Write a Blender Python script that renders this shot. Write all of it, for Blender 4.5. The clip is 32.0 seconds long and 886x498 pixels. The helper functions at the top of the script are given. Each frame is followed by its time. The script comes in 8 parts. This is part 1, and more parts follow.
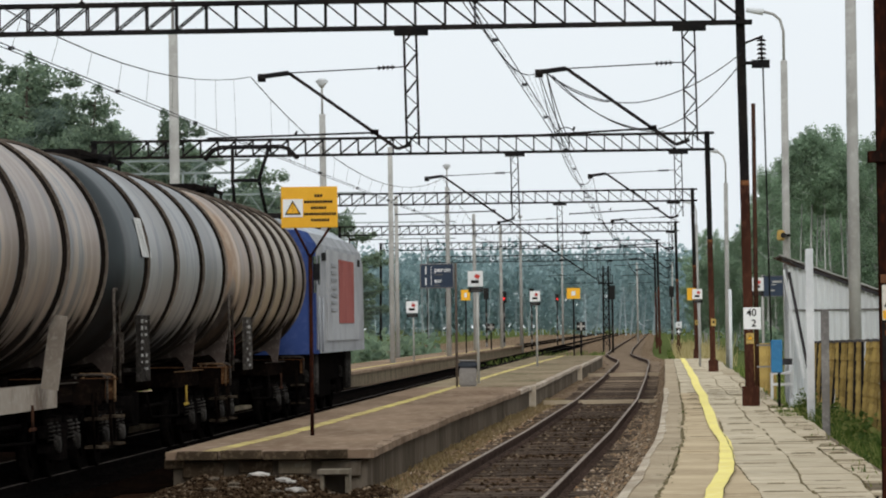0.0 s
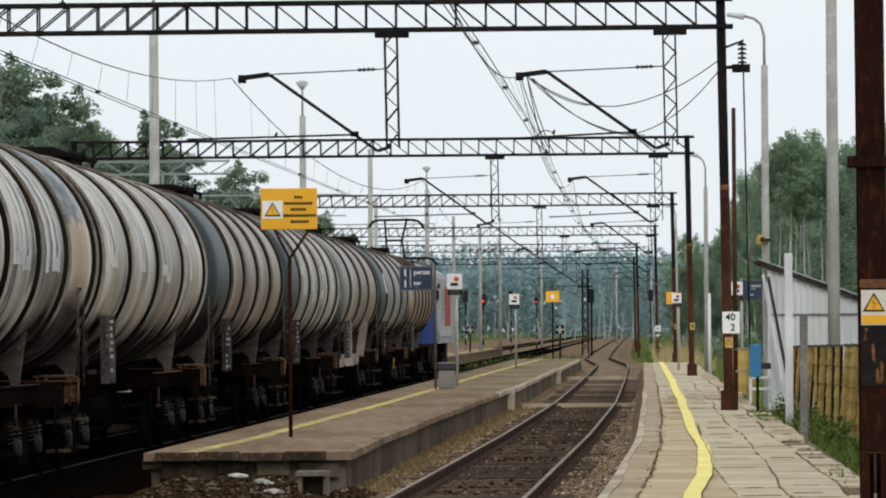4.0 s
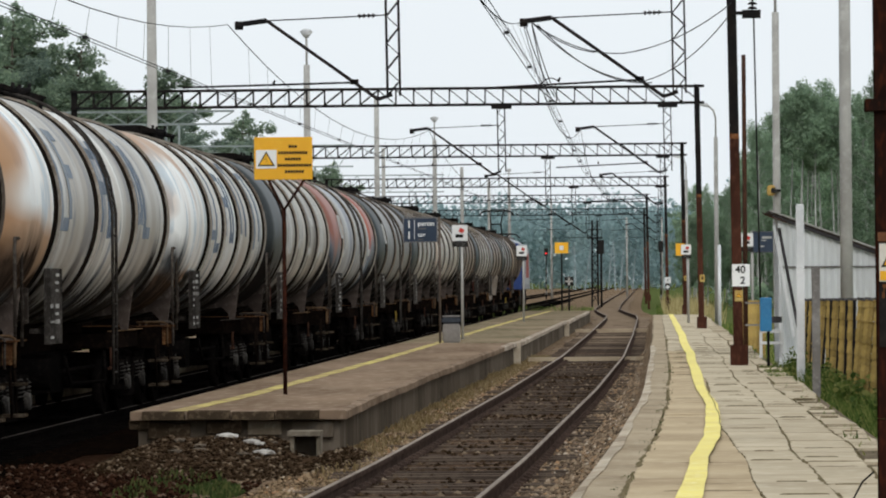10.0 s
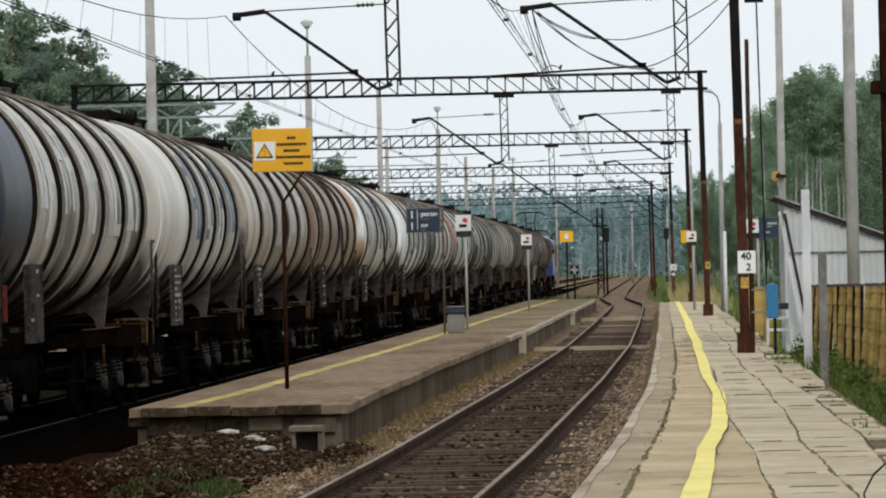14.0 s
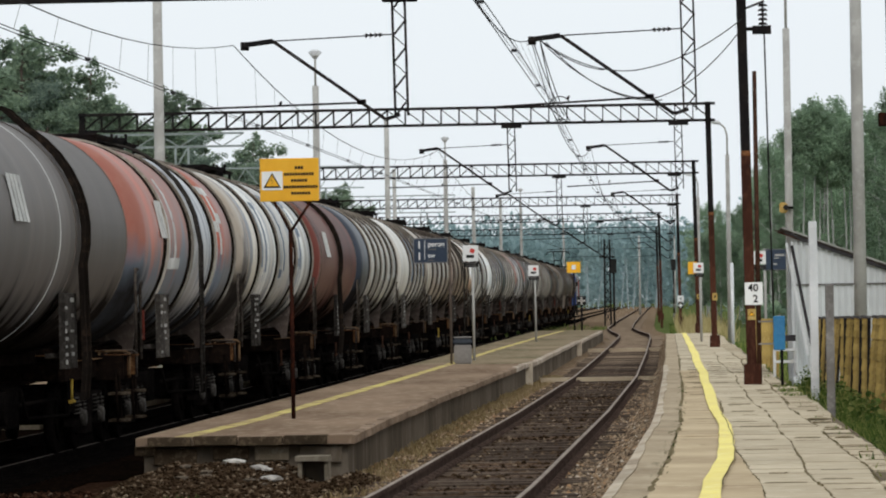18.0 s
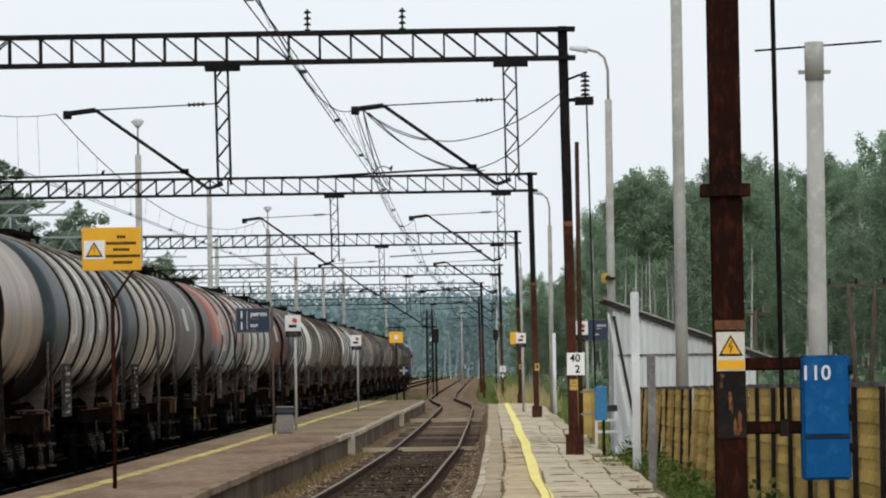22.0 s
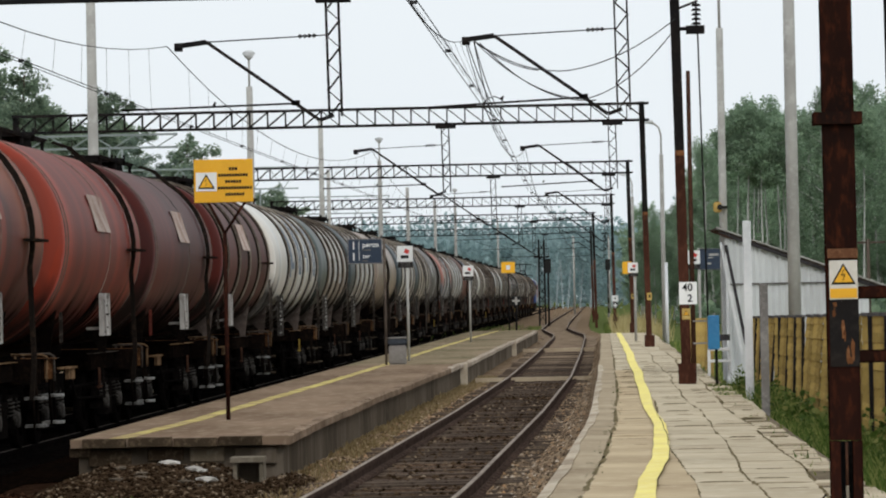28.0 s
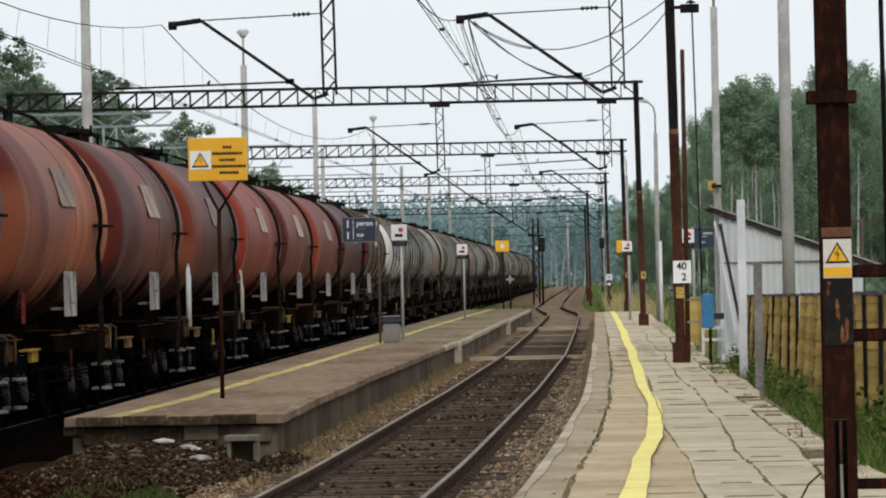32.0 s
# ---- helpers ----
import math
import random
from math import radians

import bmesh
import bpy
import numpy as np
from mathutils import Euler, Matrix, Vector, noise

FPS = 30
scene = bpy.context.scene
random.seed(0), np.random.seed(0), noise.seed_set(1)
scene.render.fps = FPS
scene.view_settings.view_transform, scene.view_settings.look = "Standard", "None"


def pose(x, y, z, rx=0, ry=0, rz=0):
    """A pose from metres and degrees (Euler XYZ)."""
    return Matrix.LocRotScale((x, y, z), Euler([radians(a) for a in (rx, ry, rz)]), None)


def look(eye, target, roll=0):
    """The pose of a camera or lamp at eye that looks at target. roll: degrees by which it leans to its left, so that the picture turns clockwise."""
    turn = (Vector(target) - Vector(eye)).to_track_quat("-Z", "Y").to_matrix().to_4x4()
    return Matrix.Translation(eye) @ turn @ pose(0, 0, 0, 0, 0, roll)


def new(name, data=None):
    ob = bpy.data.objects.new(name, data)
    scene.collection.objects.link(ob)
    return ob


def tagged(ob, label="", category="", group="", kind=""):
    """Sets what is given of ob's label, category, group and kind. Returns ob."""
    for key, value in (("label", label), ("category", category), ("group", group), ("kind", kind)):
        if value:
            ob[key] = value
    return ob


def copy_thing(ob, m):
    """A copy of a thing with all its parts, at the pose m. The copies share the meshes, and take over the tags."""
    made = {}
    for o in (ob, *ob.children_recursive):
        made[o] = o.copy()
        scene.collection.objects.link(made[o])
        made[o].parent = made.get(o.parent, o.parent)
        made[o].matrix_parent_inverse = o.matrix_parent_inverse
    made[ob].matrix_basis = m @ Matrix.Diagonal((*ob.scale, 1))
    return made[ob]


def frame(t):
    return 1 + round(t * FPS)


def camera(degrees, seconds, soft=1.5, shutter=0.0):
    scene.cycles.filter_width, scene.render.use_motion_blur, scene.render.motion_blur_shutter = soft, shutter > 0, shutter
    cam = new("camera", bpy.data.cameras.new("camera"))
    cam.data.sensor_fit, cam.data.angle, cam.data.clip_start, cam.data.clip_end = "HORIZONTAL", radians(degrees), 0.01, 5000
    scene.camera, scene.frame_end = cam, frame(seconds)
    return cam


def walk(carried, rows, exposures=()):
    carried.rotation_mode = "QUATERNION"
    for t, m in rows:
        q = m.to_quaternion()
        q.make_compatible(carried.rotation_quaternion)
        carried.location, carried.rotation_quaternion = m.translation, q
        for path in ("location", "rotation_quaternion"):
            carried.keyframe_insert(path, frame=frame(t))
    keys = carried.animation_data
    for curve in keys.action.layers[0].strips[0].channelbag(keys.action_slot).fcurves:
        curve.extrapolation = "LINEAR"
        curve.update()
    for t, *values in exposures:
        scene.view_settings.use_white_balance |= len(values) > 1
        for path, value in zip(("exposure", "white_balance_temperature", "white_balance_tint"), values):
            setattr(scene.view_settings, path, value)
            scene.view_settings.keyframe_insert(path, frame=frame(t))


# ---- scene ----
cam = camera(11.335, 32.0, soft=2.0)


def aim(x, y, z, yaw, pitch, roll):
    """A hand-held camera: yaw to the left of the line, pitch up, lean to the right, in degrees."""
    return pose(x, y, z, 90 + pitch, 0, yaw) @ pose(0, 0, 0, 0, 0, -roll)


PATH = [
    (0.0, aim(-0.08, -2.80, 1.852, 2.805, 0.991, 0.774)),
    (0.5, aim(-0.08, -2.80, 1.852, 2.796, 1.137, 0.658)),
    (1.0, aim(-0.08, -2.80, 1.852, 2.656, 1.345, 0.614)),
    (1.5, aim(-0.08, -2.80, 1.852, 2.435, 1.518, 0.589)),
    (2.0, aim(-0.08, -2.80, 1.852, 2.076, 1.652, 0.254)),
    (2.5, aim(-0.08, -2.80, 1.852, 2.032, 1.737, 0.443)),
    (3.0, aim(-0.08, -2.80, 1.852, 2.357, 1.496, 0.465)),
    (3.5, aim(-0.08, -2.80, 1.852, 2.484, 1.213, 0.356)),
    (4.0, aim(-0.08, -2.80, 1.852, 2.541, 1.020, 0.436)),
    (4.5, aim(-0.08, -2.80, 1.852, 2.507, 0.888, 0.502)),
    (6.5, aim(-0.08, -2.80, 1.852, 2.349, 0.077, 0.898)),
    (7.0, aim(-0.08, -2.80, 1.852, 2.316, 0.097, 0.785)),
    (7.5, aim(-0.08, -2.80, 1.852, 2.269, 0.123, 0.709)),
    (8.0, aim(-0.08, -2.80, 1.852, 2.277, 0.159, 0.528)),
    (8.5, aim(-0.08, -2.80, 1.852, 2.297, 0.189, 0.491)),
    (9.0, aim(-0.08, -2.80, 1.852, 2.328, 0.455, 0.486)),
    (9.5, aim(-0.08, -2.80, 1.852, 2.438, 0.545, 0.485)),
    (10.0, aim(-0.02, -0.72, 1.885, 2.686, 0.393, 0.463)),
    (10.5, aim(0.00, -0.14, 1.900, 2.821, 0.234, 0.271)),
    (11.0, aim(0.00, 0.00, 1.900, 2.865, 0.248, 0.705)),
    (11.5, aim(0.00, 0.00, 1.900, 2.929, 0.325, 0.909)),
    (12.0, aim(0.00, 0.00, 1.900, 2.932, 0.400, 1.055)),
    (12.5, aim(0.00, 0.00, 1.900, 2.923, 0.382, 1.125)),
    (13.0, aim(0.00, 0.00, 1.900, 2.882, 0.339, 1.259)),
    (13.5, aim(0.00, 0.00, 1.900, 2.777, 0.257, 1.198)),
    (15.5, aim(0.00, 0.00, 1.900, 2.704, 0.299, 1.267)),
    (16.0, aim(0.00, 0.00, 1.900, 2.946, 0.091, 1.288)),
    (16.5, aim(0.00, 0.00, 1.900, 3.206, 0.113, 1.075)),
    (17.0, aim(0.00, 0.00, 1.900, 3.170, 0.259, 1.086)),
    (17.5, aim(0.00, 0.00, 1.900, 3.021, 0.508, 1.002)),
    (18.0, aim(0.00, 0.00, 1.900, 2.846, 0.655, 0.984)),
    (18.5, aim(0.00, 0.00, 1.900, 2.224, 0.761, 0.615)),
    (19.0, aim(0.00, 0.00, 1.900, 2.074, 0.832, 0.904)),
    (19.5, aim(0.00, 0.00, 1.900, 2.265, 0.453, 0.981)),
    (20.0, aim(0.00, 0.00, 1.900, 2.515, 0.478, 0.966)),
    (20.5, aim(0.00, 0.00, 1.900, 2.602, 0.675, 0.923)),
    (21.0, aim(0.00, 0.00, 1.900, 1.999, 1.203, 1.091)),
    (21.5, aim(0.00, 0.00, 1.900, 0.725, 1.547, 0.879)),
    (22.0, aim(0.00, 0.00, 1.900, 0.555, 1.515, 0.869)),
    (22.5, aim(0.00, 0.00, 1.900, 0.854, 1.501, 0.855)),
    (23.0, aim(0.00, 0.00, 1.900, 0.967, 1.513, 0.797)),
    (23.5, aim(0.00, 0.00, 1.900, 1.063, 1.546, 0.947)),
    (24.0, aim(0.00, 0.00, 1.900, 1.189, 1.600, 0.932)),
    (24.5, aim(0.00, 0.00, 1.900, 1.378, 1.549, 0.899)),
    (25.0, aim(0.00, 0.00, 1.900, 1.473, 1.358, 0.845)),
    (25.5, aim(0.00, 0.00, 1.900, 1.554, 1.264, 0.953)),
    (26.0, aim(0.00, 0.00, 1.900, 1.660, 1.038, 1.047)),
    (26.5, aim(0.00, 0.00, 1.900, 1.806, 0.959, 1.128)),
    (28.5, aim(0.00, 0.00, 1.900, 2.013, 0.599, 1.171)),
    (29.0, aim(0.00, 0.00, 1.900, 1.853, 0.650, 1.213)),
    (29.5, aim(0.00, 0.00, 1.900, 1.107, 0.920, 0.873)),
    (30.0, aim(0.00, 0.00, 1.900, 0.906, 1.098, 1.090)),
    (30.5, aim(0.00, 0.00, 1.900, 1.084, 1.027, 0.907)),
    (31.0, aim(0.00, 0.00, 1.900, 1.474, 0.622, 0.949)),
    (31.5, aim(0.00, 0.00, 1.900, 1.658, 0.469, 0.957)),
    (32.0, aim(0.00, 0.00, 1.900, 1.935, 0.369, 1.141)),
]
walk(cam, PATH)

# ---- world and light: bright overcast noon ----
world = bpy.data.worlds.new("overcast")
scene.world = world
world.use_nodes = True
wn = world.node_tree
wn.nodes.clear()
sky = wn.nodes.new("ShaderNodeTexSky")
sky.sky_type = "NISHITA"
sky.sun_disc = False
sky.sun_elevation = radians(48)
sky.sun_rotation = radians(200)
sky.dust_density = 6.0
sky.air_density = 1.0
hs = wn.nodes.new("ShaderNodeHueSaturation")
hs.inputs["Saturation"].default_value = 0.30
mixw = wn.nodes.new("ShaderNodeMixRGB")
mixw.inputs[0].default_value = 0.82
mixw.inputs[2].default_value = (8.9, 9.5, 9.95, 1)
bg = wn.nodes.new("ShaderNodeBackground")
bg.inputs[1].default_value = 0.112
wo = wn.nodes.new("ShaderNodeOutputWorld")
wn.links.new(sky.outputs[0], hs.inputs["Color"])
wn.links.new(hs.outputs[0], mixw.inputs[1])
wn.links.new(mixw.outputs[0], bg.inputs[0])
wn.links.new(bg.outputs[0], wo.inputs[0])
sun_data = bpy.data.lights.new("sun", "SUN")
sun_data.energy = 0.75
sun_data.angle = radians(18)
sun_data.color = (1.0, 0.96, 0.9)
sun = new("sun", sun_data)
sun.matrix_world = look((30, -40, 60), (0, 40, 0))
scene.view_settings.exposure = 0.0


# ---- materials ----
def mat(name, build):
    m = bpy.data.materials.new(name)
    m.use_nodes = True
    t = m.node_tree
    t.nodes.clear()
    o = t.nodes.new("ShaderNodeOutputMaterial")
    b = t.nodes.new("ShaderNodeBsdfPrincipled")
    t.links.new(b.outputs[0], o.inputs[0])
    build(t, b)
    return m


def node(t, kind, ins=None, **props):
    n = t.nodes.new(kind)
    for k, v in props.items():
        if k == "noise_dimensions":
            n.noise_dimensions = v
        elif k == "operation":
            n.operation = v
        elif k == "blend_type":
            n.blend_type = v
        elif k == "feature":
            n.feature = v
    for k, v in (ins or {}).items():
        if hasattr(v, "is_output"):
            t.links.new(v, n.inputs[k])
        else:
            n.inputs[k].default_value = v
    return n


def rgb(c):
    return (c[0], c[1], c[2], 1.0)


def coords(t, scale=(1, 1, 1), world_space=False):
    tc = node(t, "ShaderNodeTexCoord")
    src = tc.outputs["Object"]
    if world_space:
        src = node(t, "ShaderNodeNewGeometry").outputs["Position"]
    return node(t, "ShaderNodeMapping", {"Vector": src, "Scale": scale}).outputs[0]


def noise_tex(t, vec, scale, detail=4.0, rough=0.55):
    return node(t, "ShaderNodeTexNoise", {"Vector": vec, "Scale": scale, "Detail": detail, "Roughness": rough}).outputs["Fac"]


def ramp(t, fac, stops):
    r = node(t, "ShaderNodeValToRGB", {"Fac": fac})
    cr = r.color_ramp
    while len(cr.elements) < len(stops):
        cr.elements.new(0.5)
    for e, (p, c) in zip(cr.elements, stops):
        e.position = p
        e.color = rgb(c) if not isinstance(c, (int, float)) else (c, c, c, 1)
    return r.outputs[0]


def mixc(t, fac, a, b, kind="MIX"):
    n = node(t, "ShaderNodeMixRGB", {0: fac}, blend_type=kind)
    for i, v in ((1, a), (2, b)):
        if hasattr(v, "is_output"):
            t.links.new(v, n.inputs[i])
        else:
            n.inputs[i].default_value = rgb(v)
    return n.outputs[0]


def bump(t, b, h, strength=0.3, dist=0.02):
    n = node(t, "ShaderNodeBump", {"Height": h, "Strength": strength, "Distance": dist})
    t.links.new(n.outputs[0], b.inputs["Normal"])


def worn(name, base, dark, light=None, scale=3.0, rough=0.7, metal=0.0, relief=0.25, rnd=0.12, streak=(1, 1, 1)):
    """A weathered surface: two sizes of stain, a little grain, and a tint that differs from piece to piece."""
    def build(t, b):
        v = coords(t, streak)
        n1 = noise_tex(t, v, scale * 0.4, 5)
        n2 = noise_tex(t, v, scale * 4.0, 6, 0.65)
        c = mixc(t, ramp(t, n1, [(0.38, 0.0), (0.66, 1.0)]), base, dark)
        c = mixc(t, ramp(t, n2, [(0.5, 0.0), (0.72, 0.7)]), c, light or dark)
        oi = node(t, "ShaderNodeObjectInfo")
        f = node(t, "ShaderNodeMath", {0: oi.outputs["Random"], 1: 2 * rnd}, operation="MULTIPLY").outputs[0]
        f = node(t, "ShaderNodeMath", {0: f, 1: 1 - rnd}, operation="ADD").outputs[0]
        c2 = node(t, "ShaderNodeHueSaturation", {"Color": c, "Value": f}).outputs[0]
        t.links.new(c2, b.inputs["Base Color"])
        b.inputs["Roughness"].default_value = rough
        b.inputs["Metallic"].default_value = metal
        b.inputs["Specular IOR Level"].default_value = 0.5 if rough < 0.5 else 0.0
        bump(t, b, n2, relief)
    return mat(name, build)


CONCRETE2 = worn("mossy_block", (0.20, 0.16, 0.12), (0.11, 0.09, 0.06), (0.28, 0.24, 0.19), 3.0, 0.9)
DIRT = worn("joint_dirt", (0.21, 0.17, 0.118), (0.125, 0.1, 0.07), (0.28, 0.235, 0.17), 3.0, 0.95)
MOSS = worn("joint_moss", (0.17, 0.135, 0.08), (0.10, 0.085, 0.045), (0.25, 0.2, 0.13), 3.0, 0.95)
CONCRETE = worn("concrete", (0.42, 0.40, 0.37), (0.25, 0.235, 0.21), (0.52, 0.5, 0.46), 2.5)
POLE = worn("pole_concrete", (0.41, 0.40, 0.375), (0.28, 0.27, 0.25), (0.5, 0.49, 0.465), 1.5)
SLAB = worn("paving_slab", (0.53, 0.455, 0.335), (0.4, 0.335, 0.24), (0.6, 0.53, 0.41), 1.2, rnd=0.045)
SLABTAN = worn("tan_paving_slab", (0.5, 0.4, 0.265), (0.37, 0.285, 0.185), (0.57, 0.47, 0.33), 1.2, rnd=0.04)
LEFTEDGE = worn("left_edge", (0.46, 0.39, 0.315), (0.25, 0.195, 0.145), (0.6, 0.535, 0.45), 2.2, rnd=0.06)
BROWNEDGE = worn("brown_edge", (0.25, 0.18, 0.128), (0.15, 0.105, 0.072), (0.42, 0.345, 0.27), 2.2, rnd=0.12)
ENDEDGE = worn("mossy_end_edge", (0.08, 0.055, 0.036), (0.04, 0.03, 0.02), (0.22, 0.165, 0.11), 3.0, rnd=0.3)
PALESTONE = worn("pale_cover", (0.24, 0.205, 0.16), (0.13, 0.11, 0.08), (0.34, 0.3, 0.24), 3.0)
KERB = worn("kerb", (0.41, 0.335, 0.235), (0.28, 0.22, 0.15), (0.5, 0.43, 0.325), 2.0, rnd=0.06)
NOSING = worn("kerb_nosing", (0.49, 0.42, 0.325), (0.32, 0.255, 0.185), (0.58, 0.52, 0.42), 2.5, rnd=0.15)
PLATFORM = worn("old_platform", (0.275, 0.196, 0.137), (0.165, 0.112, 0.075), (0.42, 0.335, 0.25), 1.3, streak=(1, 0.35, 1))
MOSSPLAT = worn("mossy_platform", (0.25, 0.19, 0.127), (0.14, 0.118, 0.07), (0.37, 0.32, 0.235), 1.3, streak=(1, 0.35, 1))
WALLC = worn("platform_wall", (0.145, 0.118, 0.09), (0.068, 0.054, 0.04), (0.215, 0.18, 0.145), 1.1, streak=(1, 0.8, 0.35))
YELLOW = worn("yellow_line", (0.84, 0.73, 0.24), (0.74, 0.61, 0.22), (0.88, 0.82, 0.5), 3.0, 0.7)
FADEDYELLOW = worn("faded_yellow_line", (0.60, 0.50, 0.17), (0.34, 0.25, 0.13), (0.66, 0.6, 0.34), 2.0, 0.8)
DARKSTEEL = worn("dark_steel", (0.012, 0.012, 0.013), (0.022, 0.018, 0.016), (0.035, 0.03, 0.027), 4.0, 0.6, 0.0)
MASTBROWN = worn("mast_brown", (0.075, 0.03, 0.02), (0.04, 0.018, 0.013), (0.13, 0.055, 0.035), 4.0, 0.75, streak=(1, 1, 0.4))
RUSTPOST = worn("rusty_post", (0.03, 0.011, 0.008), (0.010, 0.007, 0.006), (0.085, 0.025, 0.012), 5.0, 0.75, streak=(1, 1, 0.4))
RUSTBAND = worn("faded_band", (0.16, 0.075, 0.04), (0.085, 0.038, 0.022), (0.27, 0.14, 0.075), 6.0, 0.8)
RUSTBROWN = worn("brown_paint", (0.06, 0.03, 0.021), (0.035, 0.019, 0.014), (0.12, 0.055, 0.03), 4.0, 0.7)
RAILTOP = worn("rail_head", (0.30, 0.25, 0.205), (0.19, 0.15, 0.12), (0.4, 0.345, 0.29), 3.0, 0.5, 0.2, 0.05)
RAILWEB = worn("rail_web", (0.08, 0.056, 0.046), (0.045, 0.032, 0.027), (0.13, 0.09, 0.07), 5.0, 0.8)
SLEEPER = worn("sleeper", (0.105, 0.078, 0.06), (0.055, 0.042, 0.034), (0.18, 0.145, 0.112), 5.0, 0.85, rnd=0.3, streak=(0.3, 1, 1))
# Near black: the shade under the wagons is deepened in these colours.
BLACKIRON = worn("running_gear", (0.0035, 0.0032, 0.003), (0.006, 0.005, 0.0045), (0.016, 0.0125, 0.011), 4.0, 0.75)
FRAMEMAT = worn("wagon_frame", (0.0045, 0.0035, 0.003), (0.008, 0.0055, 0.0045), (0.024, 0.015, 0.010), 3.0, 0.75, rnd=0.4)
# Painted dim, standing in for the dark train mirrored in the rail.
RAILDARK = worn("dim_reflection_rail", (0.07, 0.06, 0.055), (0.04, 0.033, 0.03), (0.11, 0.1, 0.09), 3.0, 0.6)
RAILGREY = worn("grey_bar", (0.055, 0.045, 0.038), (0.02, 0.016, 0.014), (0.16, 0.14, 0.12), 3.0, 0.6)
PANELWHITE = worn("peeling_white_panel", (0.42, 0.4, 0.38), (0.1, 0.085, 0.075), (0.55, 0.54, 0.52), 5.0, 0.6, streak=(1, 1, 0.4))
PANELGREY = worn("grey_panel", (0.21, 0.2, 0.19), (0.11, 0.1, 0.095), (0.34, 0.33, 0.31), 3.0, 0.6)
WHITEPAINT = worn("white_paint", (0.70, 0.71, 0.72), (0.52, 0.53, 0.54), (0.8, 0.8, 0.8), 2.0, 0.5)
BLUEBOX = worn("blue_paint", (0.02, 0.175, 0.37), (0.018, 0.13, 0.28), (0.06, 0.23, 0.43), 3.0, 0.45)
BLUEDARK = worn("deep_blue_paint", (0.012, 0.105, 0.30), (0.01, 0.075, 0.22), (0.04, 0.15, 0.35), 3.0, 0.5)
SIGNYELLOW = worn("sign_yellow", (0.90, 0.46, 0.012), (0.8, 0.4, 0.01), (0.92, 0.5, 0.03), 1.5, 0.4, relief=0.03)
DULLPLATE = worn("faded_yellow_plate", (0.55, 0.38, 0.12), (0.4, 0.26, 0.08), (0.62, 0.5, 0.25), 3.0, 0.6)
PALESTEEL = worn("pale_steel", (0.30, 0.345, 0.34), (0.22, 0.25, 0.25), (0.38, 0.42, 0.41), 3.0, 0.6)
SIGNNAVY = worn("sign_navy", (0.014, 0.03, 0.06), (0.012, 0.025, 0.05), (0.02, 0.04, 0.075), 2.0, 0.35, relief=0.03)
SIGNWHITE = worn("sign_white", (0.78, 0.78, 0.77), (0.7, 0.7, 0.69), (0.82, 0.82, 0.81), 2.0, 0.4, relief=0.03)
SIGNBLACK = worn("sign_black", (0.02, 0.02, 0.02), (0.03, 0.028, 0.026), (0.04, 0.04, 0.04), 2.0, 0.5, relief=0.03)
SIGNRED = worn("sign_red", (0.55, 0.03, 0.02), (0.45, 0.03, 0.02), (0.6, 0.08, 0.06), 2.0, 0.45, relief=0.03)
WOODY = worn("fence_wood", (0.43, 0.3, 0.095), (0.25, 0.17, 0.06), (0.54, 0.41, 0.185), 2.0, 0.8, rnd=0.2, streak=(3, 0.6, 3))
FENCEGREY = worn("grey_fence_rail", (0.13, 0.12, 0.115), (0.05, 0.047, 0.05), (0.2, 0.19, 0.18), 3.0)
FENCENAVY = worn("navy_fence_post", (0.028, 0.027, 0.033), (0.018, 0.015, 0.016), (0.07, 0.055, 0.045), 3.0)
DARKWOOD = worn("dark_post", (0.05, 0.045, 0.05), (0.03, 0.03, 0.03), (0.09, 0.08, 0.08), 3.0)
SHEET = worn("hut_sheet", (0.62, 0.64, 0.64), (0.52, 0.53, 0.53), (0.68, 0.7, 0.7), 1.2, 0.5, streak=(2, 2, 0.3), rnd=0.05)
ROOFING = worn("roofing", (0.08, 0.065, 0.055), (0.04, 0.033, 0.03), (0.14, 0.12, 0.1), 2.0, 0.8)
RUBBLE = worn("rubble", (0.5, 0.47, 0.43), (0.32, 0.3, 0.27), (0.6, 0.58, 0.54), 6.0, 0.9, rnd=0.3)
WIRE = worn("wire", (0.045, 0.045, 0.048), (0.03, 0.03, 0.03), (0.07, 0.07, 0.07), 2.0, 0.5)
BARK = worn("bark", (0.10, 0.08, 0.065), (0.05, 0.04, 0.035), (0.16, 0.13, 0.11), 3.0, 0.9, streak=(2, 2, 0.4))
BIRCH = worn("birch_bark", (0.52, 0.52, 0.49), (0.3, 0.3, 0.28), (0.12, 0.11, 0.1), 2.0, 0.8, streak=(1, 1, 0.5))


